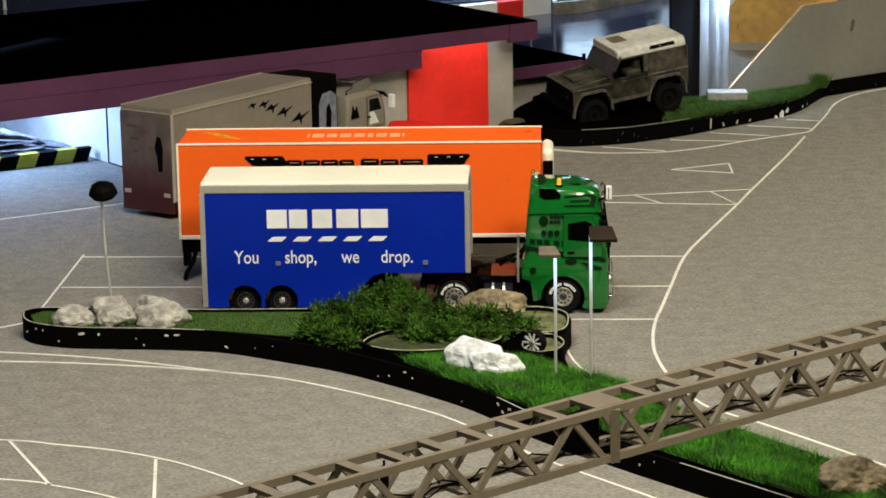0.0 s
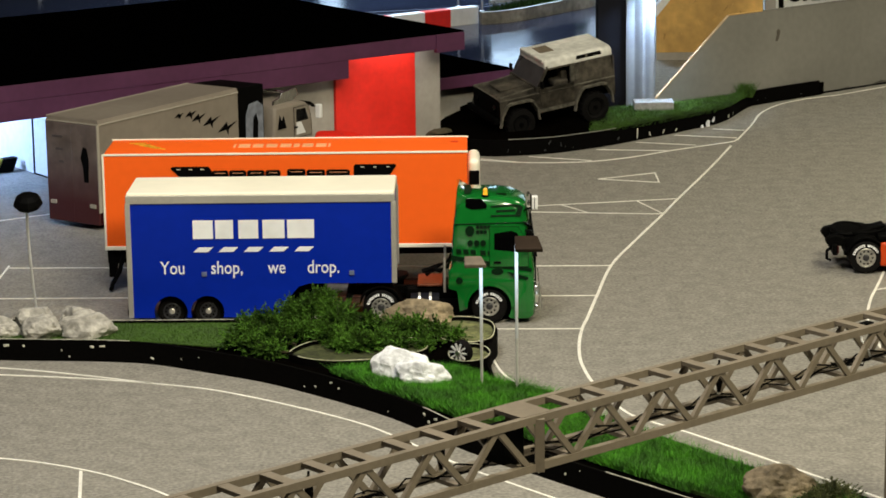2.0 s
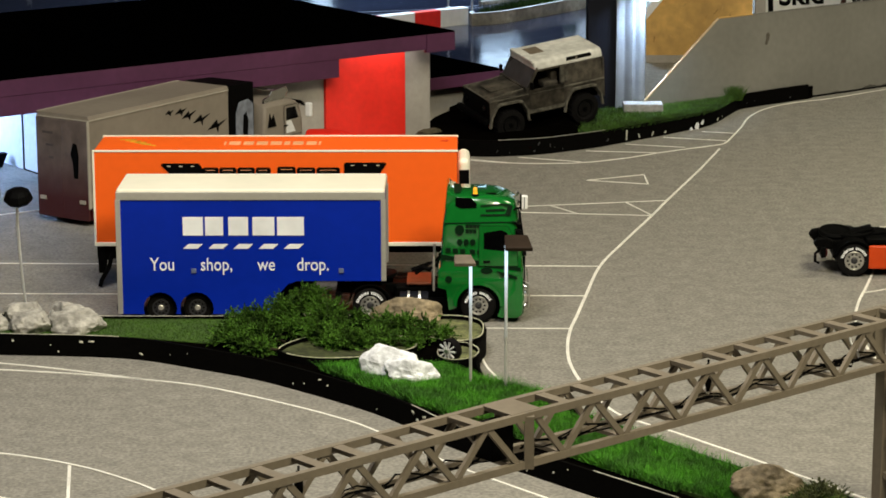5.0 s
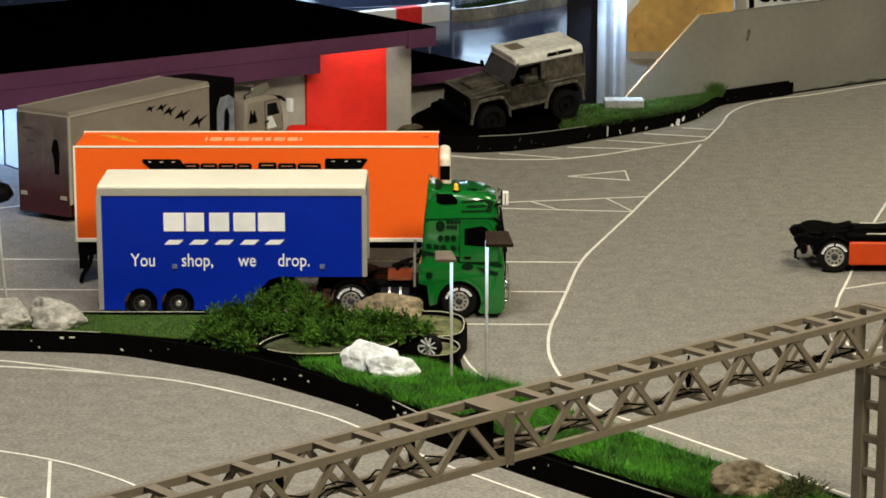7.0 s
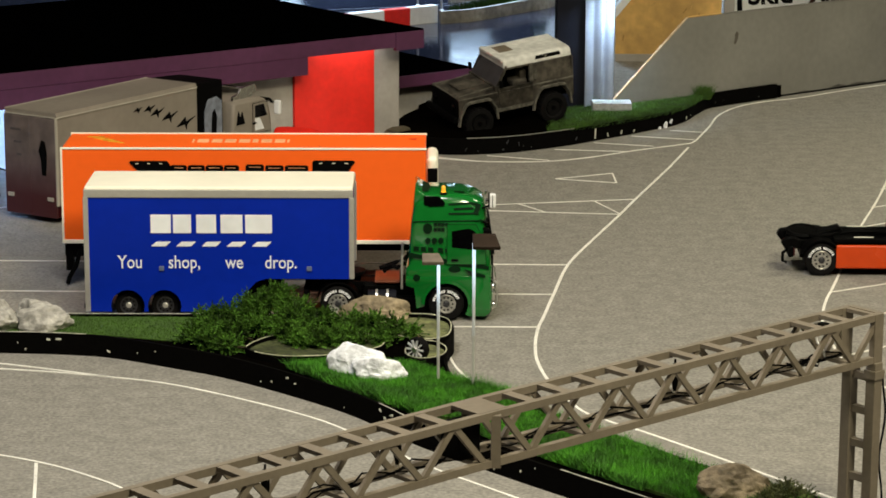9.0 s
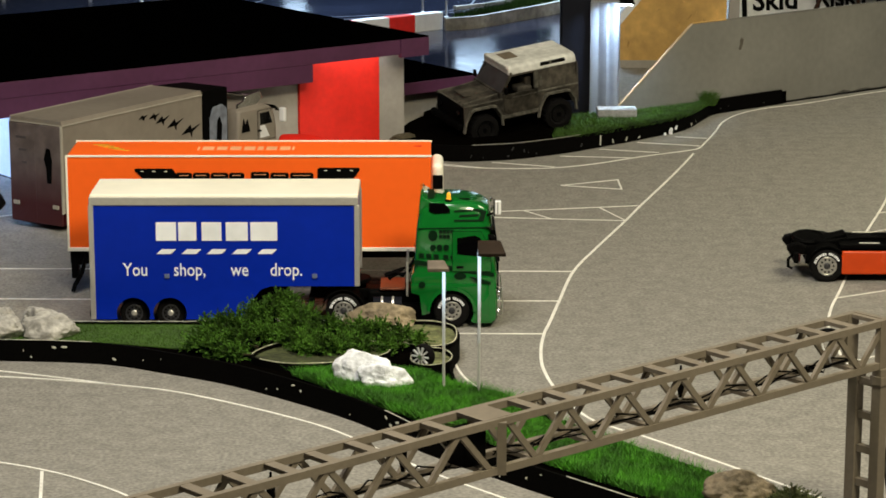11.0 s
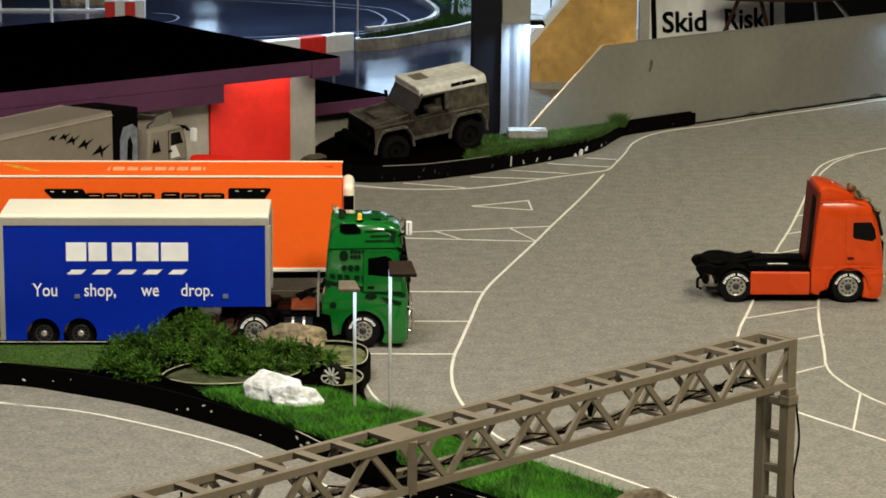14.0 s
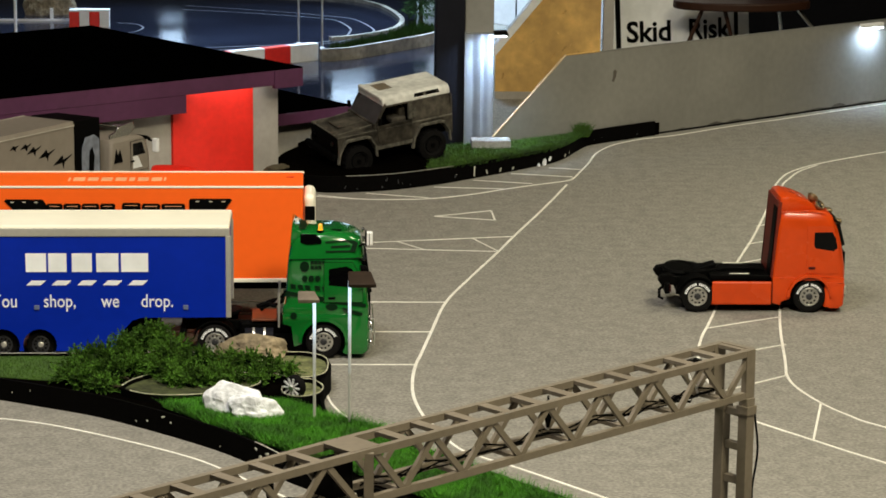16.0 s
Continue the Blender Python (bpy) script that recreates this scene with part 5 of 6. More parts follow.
for s in (-1, 1):
    part("side_skirt", box(-0.246, -0.097, s * 0.088 - 0.005, s * 0.088 + 0.005, 0.02, 0.079, 0.004), ORANGE_CAB, o, "orange side skirt")
    part("skirt_gap", box(-0.097, -0.0955, s * 0.0935 - 0.0006, s * 0.0935 + 0.0006, 0.028, 0.078), MAROON, o)
    lamp = part("roof_lamp", lathe([(0.006, -0.006), (0.012, 0.0), (0.0145, 0.006), (0.0135, 0.0085), (0.0115, 0.0085), (0.0105, 0.005), (0.003, 0.004)], 22, axis="z"), BRONZE, o, "round bronze roof lamp", Matrix.Translation((0.018, s * 0.05, 0.262)) @ Matrix.Rotation(math.radians(-s * -40), 4, "Z") @ Matrix.Rotation(math.radians(48), 4, "Y"))
    part("lamp_glass", lathe([(0.0105, 0.0045), (0.0095, 0.0062), (0.003, 0.0072)], 18, axis="z"), CHROME, lamp, "clear lamp glass")
    part("lamp_bracket", rod((0.016, s * 0.05, 0.25), (0.016, s * 0.05, 0.266), 0.003, 6), BLACK, o)
    vis = part("visor_lamp", box(0.056, 0.072, s * 0.066 - 0.014, s * 0.066 + 0.014, 0.224, 0.234, 0.003), BRONZE, o, "bronze visor lamp")
    part("lamp_glass", box(0.0715, 0.0735, s * 0.066 - 0.01, s * 0.066 + 0.01, 0.226, 0.232, 0.001), CHROME, vis)
    part("rear_bar", rod((-0.098, s * 0.07, 0.1), (-0.084, s * 0.07, 0.262), 0.003, 8), BLACK, o)
    part("crease", prism([(-0.08, 0.2515), (-0.01, 0.2555), (0.03, 0.2475), (0.03, 0.2495), (-0.01, 0.258), (-0.08, 0.254)], s * 0.0835 - 0.002, s * 0.0835 + 0.002, 0.0006), ORANGE_CAB, o, "raised crease along the roof side")
    part("lower_step", prism([(0.04, 0.078), (0.082, 0.078), (0.084, 0.07), (0.046, 0.07)], s * 0.0925 - 0.0016, s * 0.0925 + 0.0016, 0.0005), ORANGE_CAB, o, "orange ledge over the bumper")
# tall wind deflector, narrowing to the front
bm = prism([(-0.084, 0.25), (-0.08, 0.288), (-0.062, 0.29), (-0.034, 0.284), (-0.006, 0.272), (0.012, 0.258), (0.02, 0.25)], -0.08, 0.08, 0.005, seg=2)
for v in bm.verts:
    v.co.y *= 1.0 - 0.32 * max(0.0, min(1.0, (v.co.x + 0.06) / 0.08))
part("wind_deflector", bm, ORANGE_CAB, o, "orange roof wind deflector", smooth=35)
for k in range(3):
    part("frame_hose", sweep([(-0.11, -0.03 + k * 0.02, 0.097), (-0.15, -0.04 + k * 0.022, 0.103 - k * 0.004), (-0.2, -0.03 + k * 0.02, 0.1), (-0.235, -0.02 + k * 0.016, 0.092)], 0.0038, 8), BLACK, o, "thick black air hose")
part("spare_ring", lathe([(0.03, 0.0), (0.04, 0.002), (0.042, 0.008), (0.038, 0.012), (0.028, 0.01)], 24, axis="z"), BLACK, o, "black ring lying on the rear frame", Matrix.Translation((-0.318, 0.01, 0.086)) @ Matrix.Rotation(radians(10), 4, "X"))
part("coupling_lever", box(-0.03, 0.03, -0.022, 0.022, 0.0, 0.009, 0.003), BLACK, o, "raised black plate", Matrix.Translation((-0.256, -0.005, 0.095)) @ Matrix.Rotation(radians(-16), 4, "Y"))
part("tow_hook", sweep([(-0.36, -0.05, 0.06), (-0.372, -0.05, 0.05), (-0.372, -0.05, 0.03), (-0.362, -0.05, 0.026)], 0.004, 8), BLACK, o, "black tow hook")
for s in (-1, 1):
    part("rear_bracket", prism([(-0.378, 0.076), (-0.37, 0.088), (-0.35, 0.092), (-0.33, 0.084), (-0.33, 0.064), (-0.365, 0.06)], s * 0.05 - 0.012, s * 0.05 + 0.012, 0.003), BLACK, o, "black rear bracket")
part("cab_back", prism([(-0.1, 0.088), (-0.086, 0.278), (-0.078, 0.278), (-0.09, 0.088)], -0.084, 0.084), ORANGE_SHADED, o, "cab back wall, orange with its shade put into red-brown")
# black strip on the wall, painted shade of a recess
part("back_recess", prism([(-0.1025, 0.095), (-0.0895, 0.262), (-0.086, 0.262), (-0.1, 0.095)], -0.074, -0.028), BLACK, o, "black strip standing in for a shaded recess")
part("deck", box(-0.25, -0.095, -0.07, 0.07, 0.078, 0.092, 0.003), BLACK, o, "black chassis deck")
for s in (-1, 1):
    part("lamp_strip", box(-0.2, -0.15, s * 0.062 - 0.003, s * 0.062 + 0.003, 0.092, 0.0945, 0.001), ALU, o)

# a red unit stands behind the orange trailer, only its roof fairing shows
RED_CAB = mat("red_paint", (0.7, 0.02, 0.01), 0.6, grain=40, vary=0.06, spec=0.1)
RED_STYLE = dict(GREEN_STYLE)
RED_STYLE.update(letters=False, rim=0.6, hub=None, levels=[(z * 1.045, a, b - 0.02, w, c) for z, a, b, w, c in GREEN_STYLE["levels"]])
tractor(pose(-0.325, 6.475, 0.0), RED_CAB, "bright red model tractor unit behind the orange trailer", RED_STYLE)

# fine lines of the orange cab
for s in (-1, 1):
    y = s * 0.0906
    part("groove", prism([(-0.0143, 0.222), (-0.0136, 0.222), (-0.0136, 0.1), (-0.0143, 0.1)], y - 0.0004, y + 0.0004), ORANGE_CAB, o, "thin dark panel gap")
    part("side_marker", box(-0.002, 0.006, y - 0.001, y + 0.001, 0.128, 0.134, 0.0008), MAROON, o)
    part("bumper_gap", box(0.062, 0.082, s * 0.0935 - 0.0006, s * 0.0935 + 0.0006, 0.074, 0.0765), MAROON, o, "thin dark bumper gap")
    part("rear_lamp", box(-0.352, -0.345, s * 0.06 - 0.016, s * 0.06 + 0.016, 0.048, 0.066, 0.002), MAROON, o, "dark red rear lamp")
    part("air_tank", rod((-0.33, s * 0.05, 0.05), (-0.3, s * 0.05, 0.05), 0.012, 12), BLACK, o)


# ---------------------------------------------------------------- canopy building
# local x runs along the front to its far left end, local y to the back
SHOP = Matrix(((-0.8, -0.6, 0, -0.04), (-0.6, 0.8, 0, 7.97), (0, 0, 1, 0), (0, 0, 0, 1)))
shop = thing("canopy_building", SHOP, "low model building with black felt roof and purple fascia", "building")
part("roof", box(-0.0125, 2.6, -0.0125, 1.2125, 0.3525, 0.3565), FELT, shop, "flat black felt roof")
part("soffit", box(0.0, 2.59, 0.0, 1.2, 0.338, 0.352), HALL, shop)
part("fascia", box(0.095, 2.6, -0.012, 0.0, 0.306, 0.352, 0.001), PURPLE, shop, "purple fascia board")
part("fascia", box(0.42, 2.6, -0.0105, 0.001, 0.251, 0.3058, 0.001), PURPLE, shop, "purple lower fascia board")
part("fascia", box(-0.012, 0.095, -0.016, 0.0, 0.296, 0.352, 0.001), PURPLE, shop, "purple end of the fascia")
part("fascia", box(-0.012, 0.0, 0.0, 1.2, 0.306, 0.352, 0.001), PURPLE, shop, "purple side fascia board")
part("wall", box(0.03, 0.128, 0.06, 0.08, 0.0, 0.335), WALL_GREY, shop, "pale grey board wall")
part("wall", box(0.43, 0.95, 0.06, 0.08, 0.0, 0.335), WALL_GREY, shop, "pale grey board wall")
part("door", box(0.13, 0.428, 0.052, 0.076, 0.0, 0.335, 0.002), RED, shop, "bright red closed roller door")
part("wall", box(0.03, 0.05, 0.08, 1.15, 0.0, 0.335), WALL_GREY, shop)
part("wall", box(0.95, 0.97, 0.06, 1.15, 0.0, 0.335), WALL_GREY, shop)
part("wall", box(0.03, 2.55, 1.15, 1.17, 0.0, 0.335), WHITE_BOARD, shop)
side = part("partition", box(1.24, 1.262, 0.29, 1.15, 0.0, 0.336), WHITE_BOARD, shop, "white board partition under the canopy")
part("seam", box(1.263, 1.2645, 0.421, 0.427, 0.0, 0.336), BLACK, side)
part("skirting", box(1.263, 1.265, 0.29, 0.42, 0.0, 0.004), BLACK, side, "thin dark line along the foot")
part("post", box(2.54, 2.58, 0.0, 0.03, 0.0, 0.338), PURPLE, shop)
part("post", box(2.54, 2.58, 1.12, 1.15, 0.0, 0.338), PURPLE, shop)

# low purple annex beside it
annex = thing("low_annex", Matrix(((-0.8, -0.6, 0, 0.128), (-0.6, 0.8, 0, 8.465), (0, 0, 1, 0), (0, 0, 0, 1))), "low purple model annex beside the building", "building")
part("roof", box(-0.006, 0.416, -0.006, 0.86, 0.154, 0.158), FELT, annex, "black felt roof")
part("fascia", box(-0.006, 0.416, -0.012, 0.0, 0.116, 0.154, 0.001), PURPLE, annex, "purple fascia board")
part("fascia", box(-0.012, -0.006, -0.012, 0.86, 0.116, 0.154, 0.001), PURPLE, annex, "purple side fascia board")
part("wall", box(0.01, 0.41, 0.05, 0.07, 0.0, 0.153), WALL_GREY, annex, "pale grey board wall")
part("wall", box(0.01, 0.03, 0.07, 0.84, 0.0, 0.153), WALL_GREY, annex, "pale grey board wall")

# hazard kerb with a crumpled grey tarp behind it
hz = thing("hazard_kerb", Matrix.Translation((-1.375, 7.586, 0)) @ Matrix.Rotation(math.radians(32.8), 4, "Z"), "yellow and black striped low kerb block", "kerb")
part("block", prism([(-0.53, 0.0), (0.0, 0.0), (0.018, 0.041), (-0.53, 0.041)], 0.0, 0.03, 0.0015), BLACK, hz)
for i in range(5):
    x = -0.11 - i * 0.12
    part("stripe", prism([(x, 0.0005), (x + 0.06, 0.0005), (x + 0.078, 0.0414), (x + 0.018, 0.0414)], -0.0008, 0.0295), YELLOW, hz, "dull yellow slanted stripe")
tarp = thing("crumpled_tarp", Matrix.Translation((-1.68, 7.6, 0)) @ Matrix.Rotation(math.radians(32.8), 4, "Z"), "crumpled grey plastic sheets heaped behind the kerb", "plastic sheet")
for k in range(7):
    bm = bmesh.new()
    bmesh.ops.create_grid(bm, x_segments=70, y_segments=26, size=1)
    right, half = 0.285 - 0.022 * k, 0.1 - 0.009 * k
    for v in bm.verts:
        u, w = v.co.x, v.co.y
        q = Vector((u * 2.2 + k * 7, w * 1.6, k * 3.0))
        ragged = 0.02 * noise.noise(Vector((k * 5, w * 3, 1)))
        edge = max(abs(w), u) ** 6
        fold = 0.011 * noise.noise(q) + 0.006 * abs(noise.noise(q * 3.1)) + 0.003 * noise.noise(q * 7.0)
        z = 0.006 + 0.0155 * k + fold + 0.012 * noise.noise(Vector((u * 5, k, 4))) * edge - 0.01 * k * max(0.0, u) ** 3
        v.co = (-0.36 + (u + 1) / 2 * (right + 0.36) + ragged * (u + 1) / 2, w * half + 0.012 * noise.noise(Vector((u * 4, k * 2, 8))) + 0.004 * k, max(z, 0.002 + 0.002 * k))
    sheet = part("sheet", bm, PAPER, tarp, smooth=50)
    solid = sheet.modifiers.new("thickness", "SOLIDIFY")
    solid.thickness = 0.002


# ---------------------------------------------------------------- white printed trailer and its cab
FAINT = mat("faint_grey_print", (0.07, 0.06, 0.06), 0.6)
PRINT = mat("pale_blue_print", (0.2, 0.22, 0.27), 0.5, grain=50, vary=0.3)
REAR = mat("greyish_print", (0.125, 0.098, 0.092), 0.5, grain=40, vary=0.12, blot=22, blot_vary=0.35)
nt = REAR.node_tree
tc, sep, fade, mix = nt.nodes.new("ShaderNodeTexCoord"), nt.nodes.new("ShaderNodeSeparateXYZ"), nt.nodes.new("ShaderNodeMapRange"), nt.nodes.new("ShaderNodeMix")
mix.data_type = "RGBA"
old = nt.nodes["Principled BSDF"].inputs["Base Color"].links[0].from_socket
nt.links.new(tc.outputs["Object"], sep.inputs[0])
nt.links.new(sep.outputs["Z"], fade.inputs["Value"])
fade.inputs["From Min"].default_value, fade.inputs["From Max"].default_value = 0.07, 0.2
nt.links.new(fade.outputs["Result"], mix.inputs["Factor"])
mix.inputs["A"].default_value = (0.055, 0.008, 0.01, 1)
nt.links.new(old, mix.inputs["B"])
nt.links.new(mix.outputs["Result"], nt.nodes["Principled BSDF"].inputs["Base Color"])
ang = math.atan2(0.838, 0.545)
wt = thing("box_trailer", pose(-0.992 - 0.0925 * math.sin(ang), 6.754 + 0.0925 * math.cos(ang), 0, 0, 0, math.degrees(ang)),
           "off-white model box trailer with maroon rear and dark prints", "trailer")
part("body", box(0, 0.6, -0.0925, 0.0925, 0.05, 0.29, 0.002), OFFWHITE, wt, "off-white printed body")
part("roof", prism([(-0.0925, 0.288), (0.0925, 0.288), (0.0875, 0.3), (-0.0875, 0.3)], 0.001, 0.601, axis="x"), OFFWHITE, wt)
part("edge_trim", box(0.0, 0.6, -0.0945, -0.0905, 0.2865, 0.2895), DULL_TRIM, wt, "pale roof edge trim")
part("edge_trim", box(-0.0015, 0.6, 0.0865, 0.0895, 0.2995, 0.3015), DULL_TRIM, wt, "pale roof edge trim")
part("edge_trim", box(-0.0015, 0.002, -0.092, 0.092, 0.2865, 0.2895), DULL_TRIM, wt, "pale rear edge trim")
part("edge_trim", box(-0.0062, 0.002, -0.0935, -0.0895, 0.05, 0.287), DULL_TRIM, wt, "pale rear corner trim")
part("skirt", box(0.01, 0.36, -0.0915, 0.0915, 0.016, 0.05, 0.002), MAROON, wt, "maroon skirt")
for s in (-1, 1):
    part("rear_door", box(-0.006, 0.0, s * 0.045 - 0.0447, s * 0.045 + 0.0447, 0.016, 0.285, 0.001), REAR, wt, "rear door with a print fading from grey to maroon")
    part("rear_lamp", box(-0.009, -0.006, s * 0.07 - 0.01, s * 0.07 + 0.01, 0.062, 0.072), DULL_TRIM, wt, "pale rear lamp")
part("rear_print", prism([(0.054, 0.13), (0.068, 0.13), (0.07, 0.17), (0.078, 0.195), (0.068, 0.225), (0.056, 0.222), (0.05, 0.19)], -0.0075, -0.0055, axis="x"), BLACK, wt, "dark plain printed shape", Matrix.Translation((0, -0.11, 0)))
for i in range(3):
    part("rear_print", box(-0.0066, -0.005, 0.03, 0.066 - i * 0.01, 0.244 - i * 0.034, 0.25 - i * 0.034), FAINT, wt, "faint printed bar")
for i in range(5):
    x, z, s = (0.335, 0.385, 0.42, 0.475, 0.545)[i], (0.262, 0.258, 0.243, 0.224, 0.196)[i], 0.9 + i * 0.28
    part("side_print", prism([(x - 0.02 * s, z - 0.004 * s), (x, z + 0.0075 * s), (x + 0.004, z + 0.002), (x + 0.022 * s, z + 0.006 * s), (x + 0.008, z - 0.003 * s), (x + 0.005, z - 0.011 * s), (x - 0.003, z - 0.003 * s)],
                             -0.0938, -0.092), BLACK, wt, "small dark printed shape")
part("nose_panel", box(0.601, 0.72, -0.0915, 0.0915, 0.06, 0.296, 0.003), BLACK, wt, "black front part")
part("nose_print", prism([(0.632, 0.07), (0.714, 0.07), (0.714, 0.235), (0.69, 0.25), (0.65, 0.246), (0.634, 0.215)], -0.093, -0.0912), PRINT, wt, "pale blue printed shape")
part("nose_print", prism([(0.662, 0.07), (0.69, 0.07), (0.686, 0.15), (0.69, 0.19), (0.68, 0.215), (0.668, 0.205), (0.664, 0.16)], -0.094, -0.0925), BLACK, wt, "dark plain printed shape")
for s in (-1, 1):
    for x in (0.09, 0.18, 0.27):
        wheel_part(wt, x, s * 0.088, 0.041, 0.038, 0.03, s, hub=ALU)
    part("landing_leg", box(0.42, 0.435, s * 0.05 - 0.008, s * 0.05 + 0.008, 0.0, 0.05, 0.001), BLACK, wt)
dirw = Vector((math.cos(ang), math.sin(ang), 0))
cabpos = Vector((-0.992 - 0.0925 * math.sin(ang), 6.754 + 0.0925 * math.cos(ang), 0)) + dirw * 0.855
WHITE_STYLE = dict(GREEN_STYLE)
WHITE_STYLE.update(letters=False, rear=-0.2, levels=[(0.1, -0.092, 0.112, 0.09, 0.02), (0.15, -0.086, 0.112, 0.09, 0.022), (0.19, -0.08, 0.104, 0.089, 0.024), (0.208, -0.076, 0.09, 0.086, 0.026), (0.216, -0.07, 0.07, 0.08, 0.026), (0.219, -0.06, 0.05, 0.07, 0.026)],
                   window=[(0.018, 0.196), (0.062, 0.196), (0.078, 0.16), (0.018, 0.16)], door=[(0.008, 0.204), (0.07, 0.204), (0.09, 0.17), (0.094, 0.112), (0.008, 0.112)],
                   door_in=[(0.0095, 0.2025), (0.0693, 0.2025), (0.0888, 0.1695), (0.0925, 0.1135), (0.0095, 0.1135)], screen=((0.1015, 0.193), (0.1115, 0.152)), visor=(0.1, 0.203), mirror=(0.106, 0.19), mirror_mat=WHITE_BOARD)
wc = tractor(Matrix.Translation(cabpos) @ Matrix.Rotation(ang, 4, "Z"), OFFWHITE, "off-white model tractor unit parked before the building", WHITE_STYLE)
for s in (-1, 1):
    part("printed_shape", prism([(-0.07, 0.15), (-0.03, 0.15), (-0.042, 0.186), (-0.052, 0.17), (-0.06, 0.19)], s * 0.0912 - 0.001, s * 0.0912 + 0.001), BLACK, wc, "dark plain printed shape")


    part("wind_deflector", prism([(-0.06, 0.212), (0.03, 0.216), (0.06, 0.238), (0.05, 0.256), (-0.02, 0.25), (-0.03, 0.236), (-0.058, 0.23)], s * 0.066 - 0.003, s * 0.066 + 0.003, 0.001), CHROME, wc, "bright chrome wind deflector")
    part("white_flash", prism([(0.018, 0.122), (0.062, 0.122), (0.04, 0.158), (0.018, 0.158)], s * 0.0922 - 0.001, s * 0.0922 + 0.001), WHITE_BOARD, wc, "white printed flash on the door")
part("deflector_bar", rod((0.04, -0.066, 0.24), (0.04, 0.066, 0.24), 0.004, 10), CHROME, wc)


# ---------------------------------------------------------------- off-road bed with kerb
bed_line = [(-0.12, 7.82), (0.008, 7.764), (0.077, 7.747), (0.164, 7.761), (0.251, 7.789), (0.34, 7.844), (0.431, 7.91), (0.524, 7.996), (0.619, 8.083), (0.717, 8.183), (0.778, 8.244), (0.832, 8.337), (0.88, 8.46),
            (0.93, 8.575), (0.985, 8.628), (1.066, 8.695), (1.19, 8.79), (1.18, 8.792), (0.9, 8.576), (0.62, 8.36), (0.6, 8.62), (0.3, 8.62), (-0.05, 8.3)]
verge = thing("grass_verge", pose(0, 0, 0), "raised grass verge with black edging strip", "verge")
bl = smooth_line(bed_line, 5, True)
part("bed", prism([(p.x, p.y) for p in bl], 0.0, 0.042, axis="z"), SOIL, verge, "dark soil bed")
front = smooth_line(bed_line[:17], 5)
ke = part("edging", ribbon(front, 0.008, 0, 0.05), KERB, verge, "black plastic edging strip")
# thin bright strip drawn in as the gloss highlight along the edging
part("rim", ribbon([p for p in front if 0.1 < p.x < 0.45], 0.0025, 0.0495, 0.0515), ALU, ke)
lawn = [(0.43, 7.93), (0.524, 8.014), (0.619, 8.1), (0.717, 8.2), (0.773, 8.26), (0.823, 8.345), (0.868, 8.465), (0.9, 8.55), (0.62, 8.35), (0.45, 8.3)]
part("turf", prism(lawn, 0.03, 0.05, axis="z"), VERGE_GRASS, verge)
edge_tufts = [(0.36, 7.9), (0.45, 7.93), (0.47, 8.3), (0.43, 8.32)]
stuff_mesh("grass", blades(edge_tufts, 0.042, 1800, 0.014, rng, 1.6, 0.003), VERGE_GRASS, "sparse mossy tufts beside the earth mound", "grass")
stuff_mesh("grass", blades(lawn, 0.046, 11000, 0.013, rng, 1.4, 0.0025), VERGE_GRASS, "short mossy green model grass", "grass")
for i, p in enumerate(front):
    if (0.1 < p.x < 0.45 or 0.95 < p.x < 1.15) and flecks.random() < 0.25:
        w, h = flecks.uniform(0.002, 0.006), flecks.choice((0.003, 0.004, 0.006, 0.012))
        part("fleck", box(-w / 2, w / 2, -0.0012, 0.0012, -h / 2, h / 2, 0.001, seg=1), RIM if p.x > 0.42 and flecks.random() < 0.4 else DARK_HUB, verge,
             m=Matrix.Translation((p.x + flecks.uniform(-0.003, 0.006), p.y - 0.005, flecks.uniform(0.01, 0.038))) @ Matrix.Rotation(flecks.uniform(-0.7, 0.7), 4, "Y"))
fringe = [(0.42, 7.9), (0.524, 7.99), (0.619, 8.077), (0.717, 8.177), (0.78, 8.238), (0.836, 8.335), (0.885, 8.46), (0.93, 8.57), (0.9, 8.56), (0.85, 8.45), (0.76, 8.27), (0.66, 8.17), (0.5, 8.02)]
stuff_mesh("grass", blades(fringe, 0.04, 6500, 0.02, rng, 1.7, 0.003), VERGE_GRASS, "long ragged grass over the black edging", "grass")
tuft = [(0.89, 8.52), (0.935, 8.52), (0.935, 8.57), (0.89, 8.56)]
stuff_mesh("moss", blades(tuft, 0.04, 700, 0.045, rng, 0.8, 0.003), TURF, "ragged tuft of dry moss", "moss")
rock("white_stone", pose(0.758, 8.212, 0.0, 0, 0, 0), (0.008, 0.005, 0.022), ROCK_WHITE, "small white stone against the black edging", 21, cuts=3, rough=0.9, group="white stones")
rock("white_stone", pose(0.738, 8.192, 0.0, 0, 0, 30), (0.006, 0.004, 0.009), ROCK_WHITE, "small white stone against the black edging", 23, cuts=3, rough=0.9, group="white stones")
rock("white_stone", pose(0.775, 8.23, 0.012, 0, 20, 0), (0.004, 0.004, 0.018), ROCK_WHITE, "small white stone against the black edging", 25, cuts=3, rough=0.9, group="white stones")
